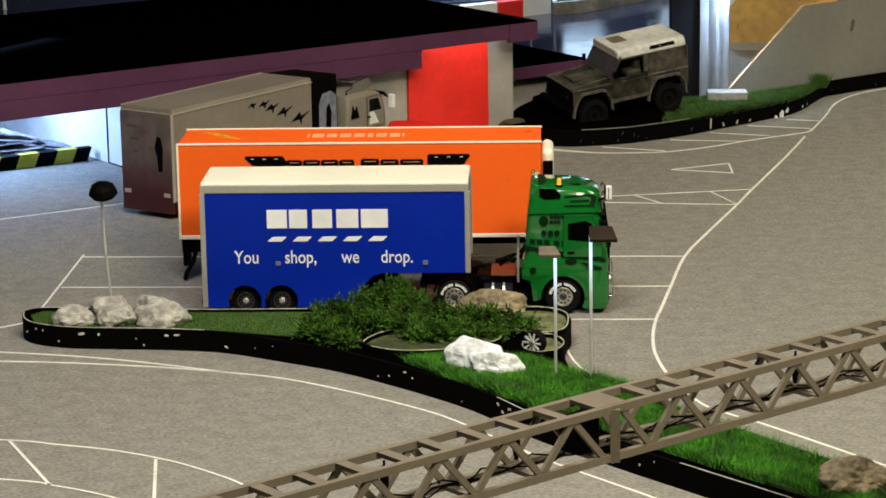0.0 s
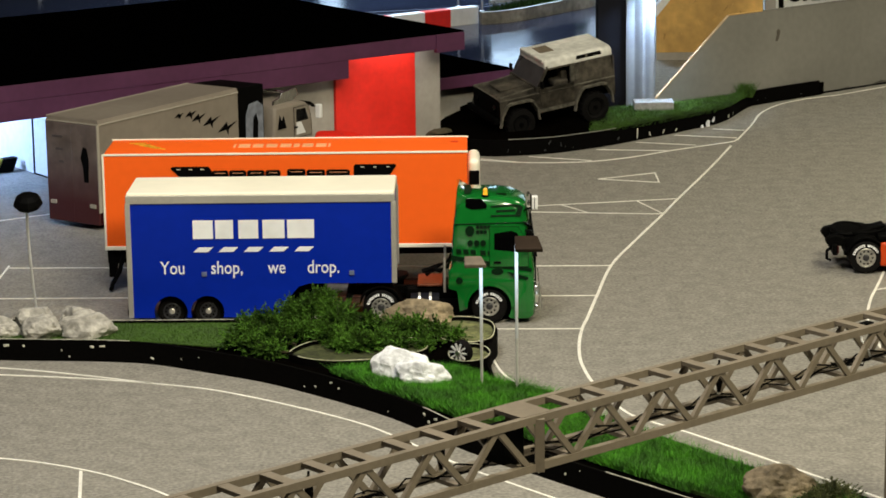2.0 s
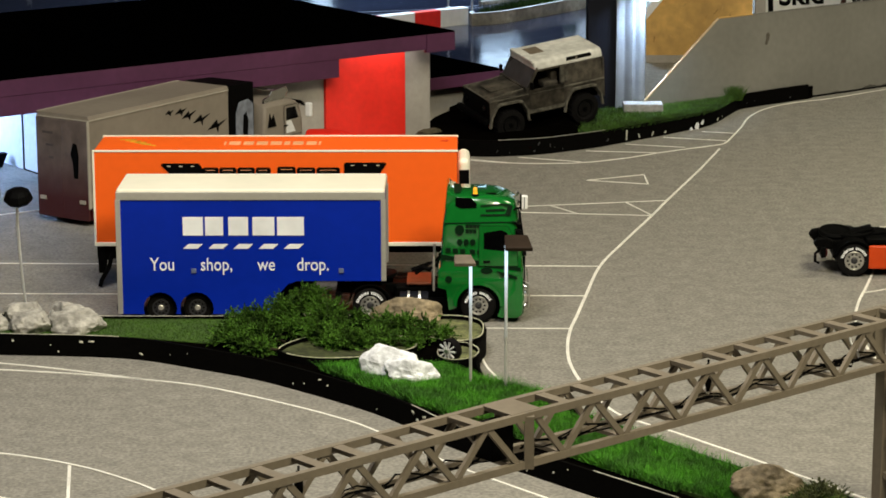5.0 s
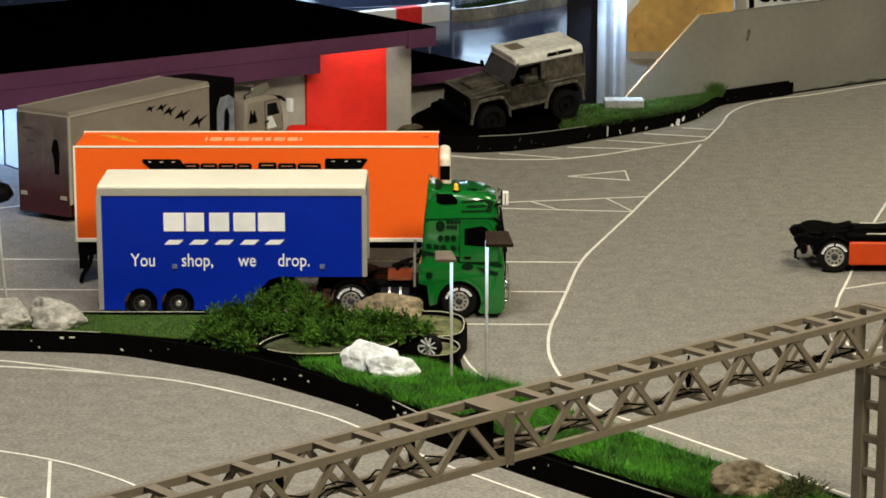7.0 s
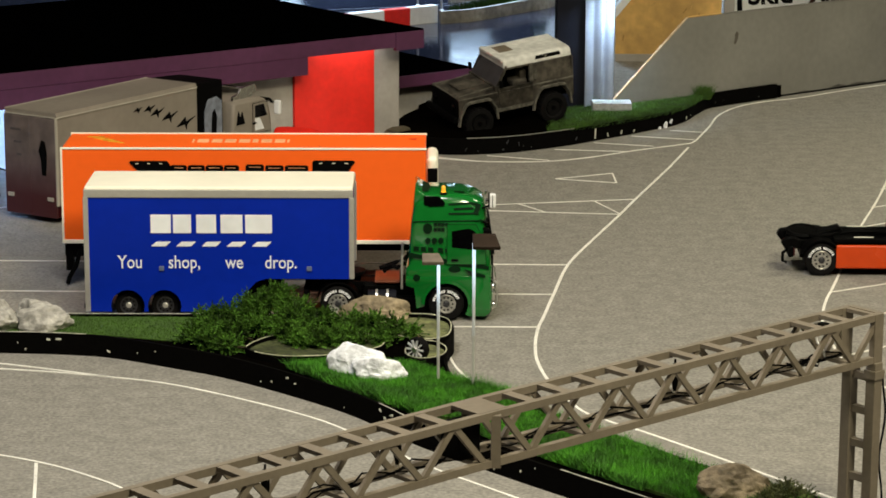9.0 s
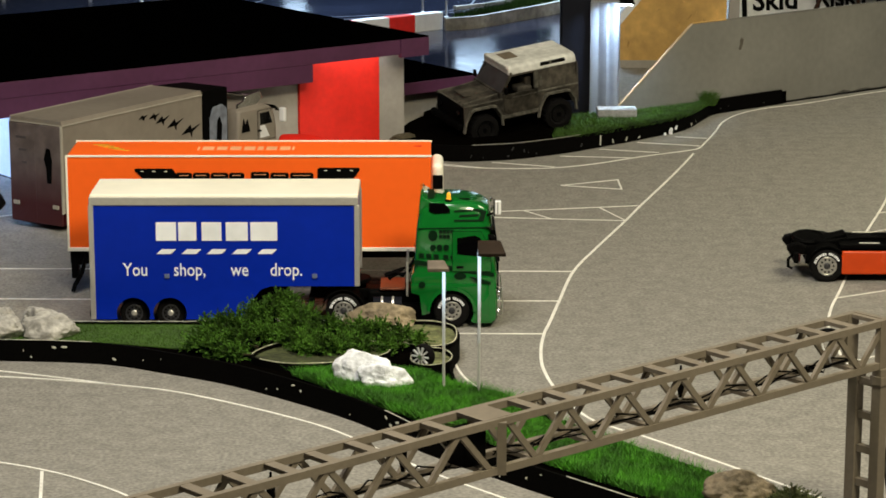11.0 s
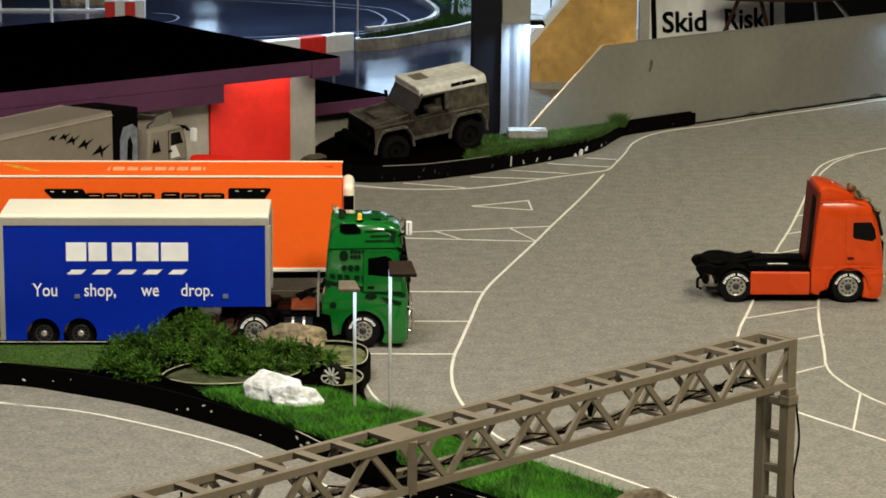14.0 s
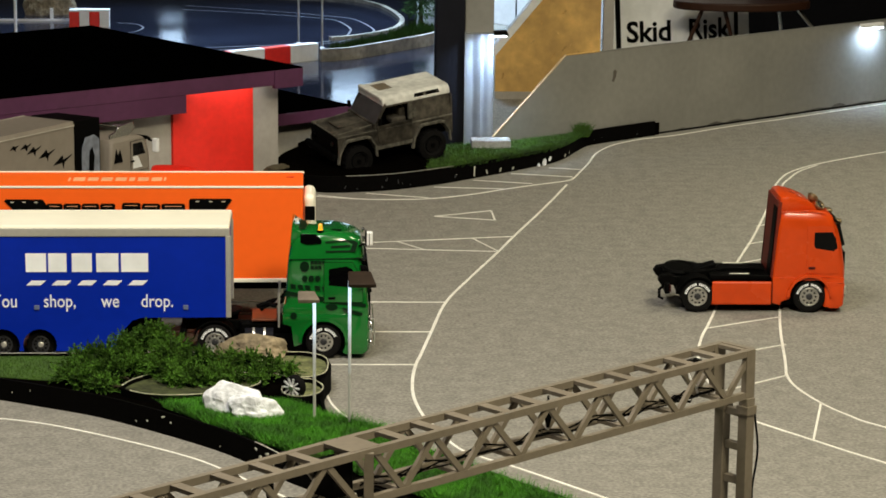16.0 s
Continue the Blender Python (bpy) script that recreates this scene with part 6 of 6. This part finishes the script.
for x, y, w, h, lean in ((0.516, 7.976, 0.0045, 0.032, 2), (0.56, 8.016, 0.004, 0.013, -14), (0.602, 8.054, 0.004, 0.014, 18), (0.645, 8.096, 0.004, 0.01, 30), (0.835, 8.325, 0.004, 0.01, 12), (0.855, 8.385, 0.005, 0.012, -10)):
    part("chip", box(-w / 2, w / 2, -0.0015, 0.0015, 0, h, 0.001, seg=1), RIM, verge, "pale flaked chip", Matrix.Translation((x, y, 0.008)) @ Matrix.Rotation(math.radians(lean), 4, "Y"))


bm = bmesh.new()
bmesh.ops.create_grid(bm, x_segments=36, y_segments=30, size=1)
for v in bm.verts:
    x, y = 0.2 + v.co.x * 0.24, 8.24 + v.co.y * 0.2
    # the slope on which the car leans
    lift = 0.12 * (x - 0.12) + 0.16 * (y - 8.02)
    fall = max(0.0, 1 - abs(v.co.x) ** 4) * max(0.0, 1 - abs(v.co.y) ** 4)
    v.co = (x, y, 0.04 + max(0.0, min(lift, 0.075)) * fall + 0.006 * noise.noise(Vector((x * 30, y * 30, 3))) * fall)
part("mound", bm, SOIL, verge, "dark earth mound under the car")


rock("earth_lump", pose(-0.1, 7.93, 0.03, 0, 0, 30), (0.05, 0.035, 0.03), TWIG, "small brown earth lump beside the wall", 51, cuts=3)


# ---------------------------------------------------------------- muddy off-roader
def offroader():
    """One to ten, x forward, y to its left, from the middle of the wheelbase at the ground."""
    M = pose(0.228, 8.095, 0.046) @ Matrix.Rotation(math.radians(206.2), 4, "Z") @ Matrix.Rotation(math.radians(7.0), 4, "Y") @ Matrix.Rotation(math.radians(-8.4), 4, "X") @ Matrix.Scale(1.12, 4)
    root = thing("off_road_car", M, "muddy beige model off-road car with dusty white roof", "car")
    wb, W, wr = 0.118, 0.085, 0.042
    ARCH_LIP = [(-0.062, -0.012), (-0.058, 0.022), (-0.042, 0.05), (-0.03, 0.055), (0.03, 0.055), (0.042, 0.05), (0.06, 0.02), (0.066, -0.012),
                (0.06, -0.012), (0.054, 0.018), (0.038, 0.044), (0.028, 0.048), (-0.028, 0.048), (-0.038, 0.044), (-0.052, 0.02), (-0.056, -0.012)]
    arches = [(wb, 0.056, 0.052), (-wb, 0.056, 0.052)]
    tub = arch_outline(-0.186, 0.178, 0.068, 0.118, arches)
    for s in (-1, 1):
        part("side_panel", prism(tub, s * (W - 0.006) - 0.004, s * (W - 0.006) + 0.004, 0.001), MUD, root, "dusty beige flank")
        for cx in (wb, -wb):
            part("wheel_arch", prism(ARCH_LIP, -0.005, 0.005, 0.0012), MUD_PALE, root, "squared pale wheel arch lip", Matrix.Translation((cx, s * (W + 0.001), 0.056)))
    part("floor_pan", box(-0.18, 0.16, -W + 0.03, W - 0.03, 0.062, 0.08), BLACK, root)
    part("bonnet", prism([(0.058, 0.1), (0.06, 0.132), (0.165, 0.123), (0.178, 0.116), (0.178, 0.09)], -W + 0.018, W - 0.018, 0.003), MUD, root, "flat muddy bonnet")
    part("bonnet_panel", box(0.075, 0.15, -0.03, 0.03, 0.1275, 0.131, 0.001), MUD, root)
    for s in (-1, 1):
        part("wing_top", box(0.055, 0.178, s * (W - 0.012) - 0.01, s * (W - 0.012) + 0.01, 0.11, 0.121, 0.003), MUD, root)
    for s in (-1, 1):
        part("bonnet_edge", bar((0.062, s * (W - 0.02), 0.1325), (0.17, s * (W - 0.02), 0.1225), 0.0025, 0.0025), MUD_PALE, root, "worn pale bonnet edge")
        part("wing_edge", bar((0.056, s * (W - 0.003), 0.12), (0.178, s * (W - 0.003), 0.1195), 0.003, 0.0025), MUD_PALE, root, "worn pale wing edge")
        part("dust_patch", prism([(-0.064, 0.135), (-0.073, 0.132), (-0.076, 0.15), (-0.071, 0.165), (-0.064, 0.16)], s * (W - 0.008) - 0.0012, s * (W - 0.008) + 0.0012), MUD_PALE, root, "pale dried dust patch")
        part("seat_cushion", box(-0.046, 0.0, s * 0.05 - 0.02, s * 0.05 + 0.02, 0.12, 0.138, 0.005), MUD, root, "dusty seat")
    part("bonnet_edge", bar((0.174, -W + 0.02, 0.1185), (0.174, W - 0.02, 0.1185), 0.0025, 0.003), MUD_PALE, root, "worn pale bonnet edge")
    part("front_panel", box(0.172, 0.18, -W + 0.004, W - 0.004, 0.06, 0.118, 0.003), BLACK, root, "dark grille panel")
    part("bumper", box(0.184, 0.198, -W - 0.002, W + 0.002, 0.056, 0.072, 0.003), BLACK, root, "black front bumper")
    for s in (-1, 1):
        part("headlight", lathe([(0.011, 0.0), (0.011, 0.005), (0.007, 0.007)], 14), GLASS, root, m=Matrix.Translation((0.178, s * 0.055, 0.094)) @ Matrix.Rotation(-math.pi / 2, 4, "Z"))
    part("inner", box(-0.17, -0.06, -W + 0.02, W - 0.02, 0.08, 0.18), BLACK, root)
    part("cabin_floor", box(-0.06, 0.05, -W + 0.014, W - 0.014, 0.08, 0.112), BLACK, root)
    for s in (-1, 1):
        part("seat", box(-0.05, -0.03, s * 0.036 - 0.022, s * 0.036 + 0.022, 0.11, 0.16, 0.005), MUD_SHADED, root, "dark seat back")
    part("steering_wheel", lathe([(0.014, 0.0), (0.016, 0.002), (0.014, 0.004)], 16), BLACK, root, m=Matrix.Translation((0.02, 0.036, 0.135)) @ Matrix.Rotation(math.radians(70), 4, "Z"))
    part("scuttle", box(0.045, 0.062, -W + 0.004, W - 0.004, 0.1, 0.136, 0.002), MUD, root)
    for s in (-1, 1):
        y0 = s * (W - 0.012)
        part("rear_panel", prism([(-0.186, 0.118), (-0.06, 0.118), (-0.06, 0.18), (-0.18, 0.18)], y0 - 0.003, y0 + 0.003, 0.001), MUD, root, "dusty rear side panel")
        part("door", prism([(-0.056, 0.07), (0.04, 0.07), (0.052, 0.085), (0.054, 0.13), (-0.056, 0.13)], s * (W - 0.003) - 0.003, s * (W - 0.003) + 0.003, 0.001), MUD_SHADED, root, "muddy door, darkened in its colour for shade")
        part("window_rail", bar((-0.054, y0, 0.18), (0.024, y0, 0.18), 0.005, 0.005), MUD, root)
        part("pillar", bar((0.054, y0, 0.13), (0.022, y0, 0.186), 0.006, 0.007), MUD, root)
        part("pillar", box(-0.062, -0.05, y0 - 0.004, y0 + 0.004, 0.13, 0.182), MUD_PALE, root, "dusty pale pillar")
        part("sill_edge", prism([(-0.062, 0.062), (0.062, 0.062), (0.066, 0.072), (-0.066, 0.072)], s * (W - 0.001) - 0.002, s * (W - 0.001) + 0.002), MUD_PALE, root, "pale dusty sill edge")
        part("door_mirror", box(0.046, 0.054, s * (W + 0.008) - 0.005, s * (W + 0.008) + 0.005, 0.135, 0.155, 0.002), BLACK, root)
        part("sill", box(-0.06, 0.06, s * W - 0.02, s * W - 0.004, 0.054, 0.0615, 0.002), BLACK, root)
        part("waistline", box(-0.186, 0.05, s * (W - 0.002) - 0.002, s * (W - 0.002) + 0.002, 0.117, 0.122, 0.001), MUD_PALE, root)
        part("roof_window", prism([(-0.152, 0.19), (-0.07, 0.19), (-0.073, 0.2), (-0.148, 0.2)], s * 0.0705 - 0.004, s * 0.0705 + 0.004), GLASS, root, "narrow dark roof side window")
        part("window_bar", box(-0.106, -0.1, s * 0.0705 - 0.0045, s * 0.0705 + 0.0045, 0.19, 0.2), MUD_PALE, root)
    part("windscreen", prism([(0.054, 0.132), (0.059, 0.133), (0.027, 0.187), (0.022, 0.186)], -W + 0.012, W - 0.012), MUD_GLASS, root, "dusty windscreen")
    part("screen_frame", bar((0.024, -W + 0.01, 0.186), (0.024, W - 0.01, 0.186), 0.007, 0.006), MUD, root)
    part("roof", prism([(-0.076, 0.18), (0.076, 0.18), (0.0745, 0.19), (0.071, 0.201), (0.06, 0.2065), (-0.06, 0.2065), (-0.071, 0.201), (-0.0745, 0.19)], -0.186, 0.03, 0.004, axis="x"), MUD_ROOF, root, "dusty white roof")
    part("roof_hatch", box(-0.035, 0.008, -0.04, 0.012, 0.206, 0.2077, 0.001), HATCH, root, "taupe roof hatch")
    part("roof_lip", box(0.02, 0.034, -0.066, 0.066, 0.198, 0.207, 0.002), MUD_ROOF, root)
    part("rear_door", box(-0.192, -0.185, -W + 0.01, W - 0.01, 0.06, 0.178, 0.002), MUD, root)
    part("spare_wheel", lathe([(0.025, 0.0), (0.042, 0.002), (0.042, 0.02), (0.025, 0.022)], 20), TYRE, root, m=Matrix.Translation((-0.19, 0, 0.12)) @ Matrix.Rotation(math.pi / 2, 4, "Z"))
    for cx in (wb, -wb):
        for s in (-1, 1):
            t = part("wheel", lathe([(0.024, 0.002), (0.03, -0.002), (0.043, 0.0), (wr, 0.005), (wr, 0.031), (0.043, 0.036), (0.025, 0.036)], 28), TYRE, root, "chunky muddy tyre",
                     Matrix.Translation((cx, s * (W + 0.006), wr)) @ (Matrix.Identity(4) if s < 0 else Matrix.Rotation(math.pi, 4, "Z")))
            part("rim", lathe([(0.0245, 0.003), (0.022, 0.0), (0.017, 0.006), (0.007, 0.003), (0.006, -0.001)], 18), BLACK, t)
            for k in range(18):
                a = 2 * math.pi * k / 18
                part("tread_block", box(-0.003, 0.003, 0.003, 0.031, -0.002, 0.002), TYRE, t, m=Matrix.Translation((wr * math.cos(a), 0, wr * math.sin(a))) @ Matrix.Rotation(-a + math.pi / 2, 4, "Y"))
        part("axle", rod((cx, -W, wr), (cx, W, wr), 0.006, 8), BLACK, root)
    return root


MUD_GLASS = mat("dusty_glass", (0.055, 0.051, 0.053), 0.3, grain=40, vary=0.2)
offroader()


# ---------------------------------------------------------------- steel column
col = thing("steel_column", pose(0, 0, 0), "dark steel column with a galvanised corrugated guard", "column", kind="structure")
# dark and light face of one column, their shading set by colour
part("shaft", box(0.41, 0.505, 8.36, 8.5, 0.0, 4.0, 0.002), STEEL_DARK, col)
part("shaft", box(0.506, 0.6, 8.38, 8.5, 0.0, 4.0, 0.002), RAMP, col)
guard = [(0.503, 8.345), (0.522, 8.343), (0.527, 8.353), (0.534, 8.354), (0.54, 8.345), (0.556, 8.343), (0.561, 8.353), (0.568, 8.354), (0.574, 8.345), (0.594, 8.344), (0.597, 8.35), (0.6, 8.379), (0.503, 8.379)]
part("guard", prism(guard, 0.04, 0.41, axis="z"), STEEL, col, "galvanised corrugated guard", smooth=70)
part("plinth", box(0.523, 0.65, 8.235, 8.31, 0.03, 0.076, 0.002), CONCRETE, col, "small concrete plinth")
lampb = thing("wall_lamp", pose(0.62, 8.39, 0.40), "small black lamp fixed beside the column", "lamp")
part("shade", prism([(-0.03, 0.0), (0.03, 0.0), (0.022, 0.016), (-0.02, 0.016)], -0.02, 0.02, 0.002), BLACK, lampb)
part("lens", box(-0.02, 0.02, -0.012, 0.012, -0.004, -0.0005), LED, lampb)

# ---------------------------------------------------------------- grey ramp wall, boards and sign behind
RW = Matrix.Translation((0.58, 8.335, 0)) @ Matrix.Rotation(math.atan2(1.225, 1.59), 4, "Z")
EDGE_WOOD = mat("pale_wood_edge", (0.55, 0.42, 0.26), 0.7, grain=60, vary=0.2)
ramp = thing("ramp_wall", RW, "long plain grey board wall with slanted end", "wall", kind="structure")
part("board", prism([(-0.065, 0.0), (4.2, 0.0), (4.2, 0.311), (0.345, 0.311)], 0.0, 0.006), RAMP, ramp)
part("edge_strip", prism([(-0.0662, 0.002), (-0.0635, 0.0), (0.3475, 0.311), (0.345, 0.3132)], -0.0012, 0.0072), EDGE_WOOD, ramp, "pale bare wood edge")
part("top_strip", box(0.349, 0.5, -0.0015, 0.0075, 0.3115, 0.3145), OSB, ramp, "orange-brown top edge")
part("top_strip", box(0.501, 4.2, -0.0015, 0.0075, 0.3115, 0.314), RAMP, ramp)
part("base_gap", box(0.62, 4.2, -0.0012, 0.0, 0.0, 0.006), BLACK, ramp, "thin dark line along the foot")
part("scuff", prism([(0.562, 0.206), (0.571, 0.203), (0.579, 0.218), (0.584, 0.238), (0.575, 0.246), (0.567, 0.238), (0.568, 0.224)], -0.0012, 0.0), mat("faded_scuff", (0.085, 0.075, 0.06), 0.8, grain=120, vary=0.3), ramp, "small brown scuff")
GRIME = mat("dark_foot_grime", (0.085, 0.08, 0.07), 0.85, grain=70, vary=0.35, blot=20, blot_vary=0.4)
grng = random.Random(8)
for k in range(11):
    x, w, h = 0.75 + 0.145 * k + grng.uniform(-0.04, 0.04), grng.uniform(0.03, 0.09), grng.uniform(0.008, 0.02)
    part("grime", prism([(x - w, 0.007), (x + w, 0.007), (x + w * 0.6, h * 0.7), (x + w * 0.1, h), (x - w * 0.5, h * 0.8)], -0.0009, 0.0), GRIME, ramp, "dark smudge along the foot")
osb = thing("osb_board", pose(0, 9.6, 0), "raw orange-brown chipboard panel with white edge", "board", kind="structure")
part("panel", prism([(0.69, 0.028), (0.69, 0.167), (1.08, 0.64), (1.085, 0.64), (1.085, 0.028)], 0.0, 0.018), OSB, osb)
part("foot_board", box(0.69, 1.085, -0.004, 0.02, 0.0, 0.0275), WALL_GREY, osb, "grey foot board")
part("side_post", box(1.096, 1.135, 0.01, 0.04, 0.0, 0.64, 0.002), WALL_GREY, osb, "grey post beside the panel")
part("edge_strip", prism([(0.666, 0.176), (0.689, 0.164), (1.08, 0.639), (1.04, 0.64)], -0.012, 0.05), WHITE_BOARD, osb, "white painted edge")
srng = random.Random(23)
for k in range(24):
    x, z = srng.uniform(0.71, 1.07), srng.uniform(0.05, 0.5)
    if z > 0.15 + (x - 0.7) * 1.1:
        continue
    w, h = srng.uniform(0.002, 0.006), srng.uniform(0.012, 0.045)
    part("strand", prism([(-w, -h / 2), (w * 0.6, -h * 0.4), (w, h * 0.3), (0, h / 2)], -0.0012, 0.0), OSB_DARK if k % 2 else OSB_PALE, osb, m=Matrix.Translation((x, -0.0002, z)) @ Matrix.Rotation(srng.uniform(-1.4, 1.4), 4, "Y"))
sign = thing("road_sign", pose(1.205, 10.2, 0, 0, -3.0, 0), "white rectangular warning sign with black border and words", "sign")
part("plate", box(-0.03, 0.55, 0.0, 0.012, 0.0, 0.62, 0.004), WHITE_BOARD, sign)
for b in ((0.016, 0.036, 0.02, 0.6), (0.49, 0.506, 0.02, 0.6), (0.036, 0.49, 0.02, 0.034), (0.036, 0.49, 0.586, 0.6)):
    part("border", box(b[0], b[1], -0.002, 0.0, b[2], b[3]), BLACK, sign, "black border bar")
for word, x, s in (("Skid", 0.058, 0.94), ("Risk", 0.305, 0.84)):
    lettering(word, 0.116, BLACK, sign, Matrix.Translation((x, -0.0015, 0.132)) @ Matrix.Rotation(math.pi / 2, 4, "X"), "lettering", "black sign word", squeeze=s, bold=0.003)

# white boards along the far side, brightened by an added unseen lamp
boards = thing("far_partition", pose(0.14, 12.668, 0, 0, 0, -49.9), "row of white boards beyond the race track", "partition", kind="structure")
for i in range(4):
    part("board", box(0.55 + i * 0.34, 0.884 + i * 0.34, 0.0, 0.02, 0.0, 1.25, 0.003), WHITE_BOARD, boards)
    part("seam_post", box(0.884 + i * 0.34, 0.89 + i * 0.34, -0.002, 0.018, 0.0, 1.25), STEEL_DARK, boards)

# brown tray on thin legs behind the wall
tray = thing("brown_table", pose(1.72, 9.75, 0), "dark brown oval table on pale bent legs", "table")
part("tabletop", prism([(0.27 * math.cos(2 * math.pi * i / 28), 0.14 * math.sin(2 * math.pi * i / 28)) for i in range(28)], 0.298, 0.33, 0.006, axis="z"), BROWN, tray, m=Matrix.Translation((-0.04, 0.25, 0.0)))
for top, foot, metal in (((-0.2, 0.2), (-0.32, 0.2), BROWN), ((-0.115, 0.2), (-0.03, 0.2), BROWN), ((0.115, 0.3), (0.16, 0.3), CHROME), ((0.18, 0.28), (0.43, 0.24), CHROME)):
    part("leg", rod((foot[0], foot[1], 0.0), (top[0], top[1], 0.3), 0.008, 8), metal, tray, "splayed leg")
# black sheet added behind the table, stands in for the unlit hall
part("back_board", box(0.1, 2.4, 0.9, 0.95, 0.0, 0.9), VOID, tray)

# bright wall light on the grey wall
wl = thing("strip_light", RW @ Matrix.Translation((1.885, -0.012, 0.292)), "bright cool strip light on the grey wall", "lamp")
part("housing", box(-0.055, 0.055, -0.018, 0.008, 0.0, 0.016, 0.003), WHITE_BOARD, wl)
part("lens", box(-0.05, 0.05, -0.016, 0.006, -0.006, -0.0005, 0.001), LED, wl, "glowing white lens")
area_lamp("strip_light_lamp", RW @ Matrix.Translation((1.885, -0.03, 0.277)), 0.1, 0.02, 1.1, COOL)


# ---------------------------------------------------------------- far race track
def barrier(pts, h, w, material, label, name="track_barrier"):
    ob = part(name, ribbon(smooth_line(pts, 8), w, 0.0, h), material)
    return tagged(ob, label, "barrier", kind="structure")


barrier([(0.036, 10.56), (0.12, 10.6), (0.201, 10.669), (0.36, 10.87), (0.527, 11.106), (0.66, 11.45)], 0.055, 0.022, BARRIER, "scuffed grey curved track barrier")
block = thing("track_block", pose(0.03, 10.6, 0, 0, 0, 37.8), "red and white striped track barrier block", "barrier")
for x0, x1, mt in ((-0.66, -0.44, RED), (-0.44, -0.275, WHITE_BOARD), (-0.275, -0.144, RED), (-0.144, 0.0, WHITE_BOARD)):
    part("segment", box(x0, x1 - 0.001, 0.0, 0.045, 0.0, 0.075, 0.004), mt, block)
GREYLINE = mat("worn_track_line", (0.11, 0.115, 0.13), 0.5, grain=40, vary=0.3)
for line in ([(-0.62, 12.3), (-0.25, 12.15), (0.017, 11.995), (0.11, 11.9), (0.165, 11.67), (0.169, 11.5), (0.118, 11.266), (-0.05, 11.1), (-0.5, 10.95)],
             [(-0.886, 11.785), (-0.801, 11.746), (-0.761, 11.627), (-0.784, 11.489), (-0.845, 11.43), (-0.95, 11.42)],
             [(-0.6, 12.45), (-0.2, 12.25), (0.084, 12.059), (0.191, 11.95), (0.26, 11.69), (0.272, 11.5), (0.181, 11.266), (0.0, 11.06), (-0.5, 10.85)]):
    tagged(part("track_line", ribbon(smooth_line(line, 6), 0.01, 0.002, 0.0045), GREYLINE), "worn pale painted line on the far track", "floor marking", kind="structure")
barrier([(-3.0, 13.1), (-0.9, 13.05), (-0.069, 12.833), (0.159, 12.71), (0.322, 12.415), (0.4, 12.024), (0.409, 11.76), (0.352, 11.507), (0.22, 11.313), (0.08, 11.2)], 0.02, 0.022, BARRIER, "low grey curved inner track edge")
conifer = thing("model_conifer", pose(0.5, 11.85, 0), "small dark green model conifer behind the track barrier", "tree")
part("trunk", rod((0, 0, 0), (0, 0, 0.2), 0.012, 8, None, 0.003), TWIG, conifer)
trng = random.Random(17)
verts, faces = [], []
for k in range(2600):
    h = trng.uniform(0.03, 0.26)
    r = (0.27 - h) * 0.36 * trng.uniform(0.35, 1.1)
    a = trng.uniform(0, 2 * math.pi)
    c = Vector((r * math.cos(a), r * math.sin(a), h + trng.uniform(-0.01, 0.01)))
    out = Vector((math.cos(a), math.sin(a), trng.uniform(-0.7, 0.2))).normalized() * trng.uniform(0.015, 0.03)
    w = Vector((-math.sin(a), math.cos(a), trng.uniform(-0.4, 0.4))) * 0.004
    n = len(verts)
    verts += [tuple(c - w), tuple(c + w), tuple(c + out)]
    faces.append((n, n + 1, n + 2))
cr = bpy.data.meshes.new("crown")
cr.from_pydata(verts, [], faces)
cr.materials.append(FAR_LEAF)
new("crown", cr).parent = conifer
hedge_poly = [(0.08, 10.64), (0.2, 10.72), (0.34, 10.9), (0.5, 11.14), (0.6, 11.45), (0.44, 11.5), (0.3, 11.1), (0.08, 10.8)]
stuff_mesh("hedge", blades(hedge_poly, 0.0, 6000, 0.06, rng, 0.5, 0.006), FAR_LEAF, "dark green model foliage", "foliage")
for x, y, h in ((-2.3, 10.9, 0.5), (-1.31, 11.45, 0.5), (-0.058, 11.124, 0.4), (0.044, 10.98, 0.4)):
    pst = thing("white_post", pose(x, y, 0), "thin white post beside the far track", "post", group="white posts")
    part("shaft", rod((0, 0, 0), (0, 0, h), 0.007 if h > 0.45 else 0.0045, 10), WHITE_BOARD if h > 0.45 else POLE, pst)
    part("foot", lathe([(0.012, 0.0), (0.012, 0.004), (0.006, 0.008)], 14, axis="z"), POLE, pst)
rail = thing("white_rail", pose(-2.6, 11.84, 0), "low white fence rail beside the far track", "fence")
part("rail", box(-1.0, 1.53, 0, 0.012, 0.0, 0.014), WHITE_BOARD, rail)
for i in range(7):
    part("post", box(-1.0 + i * 0.4, -0.985 + i * 0.4, 0.013, 0.024, 0, 0.06), WHITE_BOARD, rail)
cup = thing("marker_block", pose(-1.0, 11.62, 0), "red and white track marker block", "marker")
for i, mt in enumerate((RED, WHITE_BOARD, RED, WHITE_BOARD)):
    part("segment", box(-0.09 + i * 0.045, -0.046 + i * 0.045, 0, 0.05, 0, 0.075, 0.002), mt, cup)
part("cap", box(-0.09, 0.09, -0.004, 0.054, 0.075, 0.085, 0.002), WHITE_BOARD, cup)
rock("boulder", pose(-1.22, 12.1, 0.0, 0, 0, 15), (0.14, 0.08, 0.16), ROCK_BROWN, "grey-brown boulder beside the far track", 41)
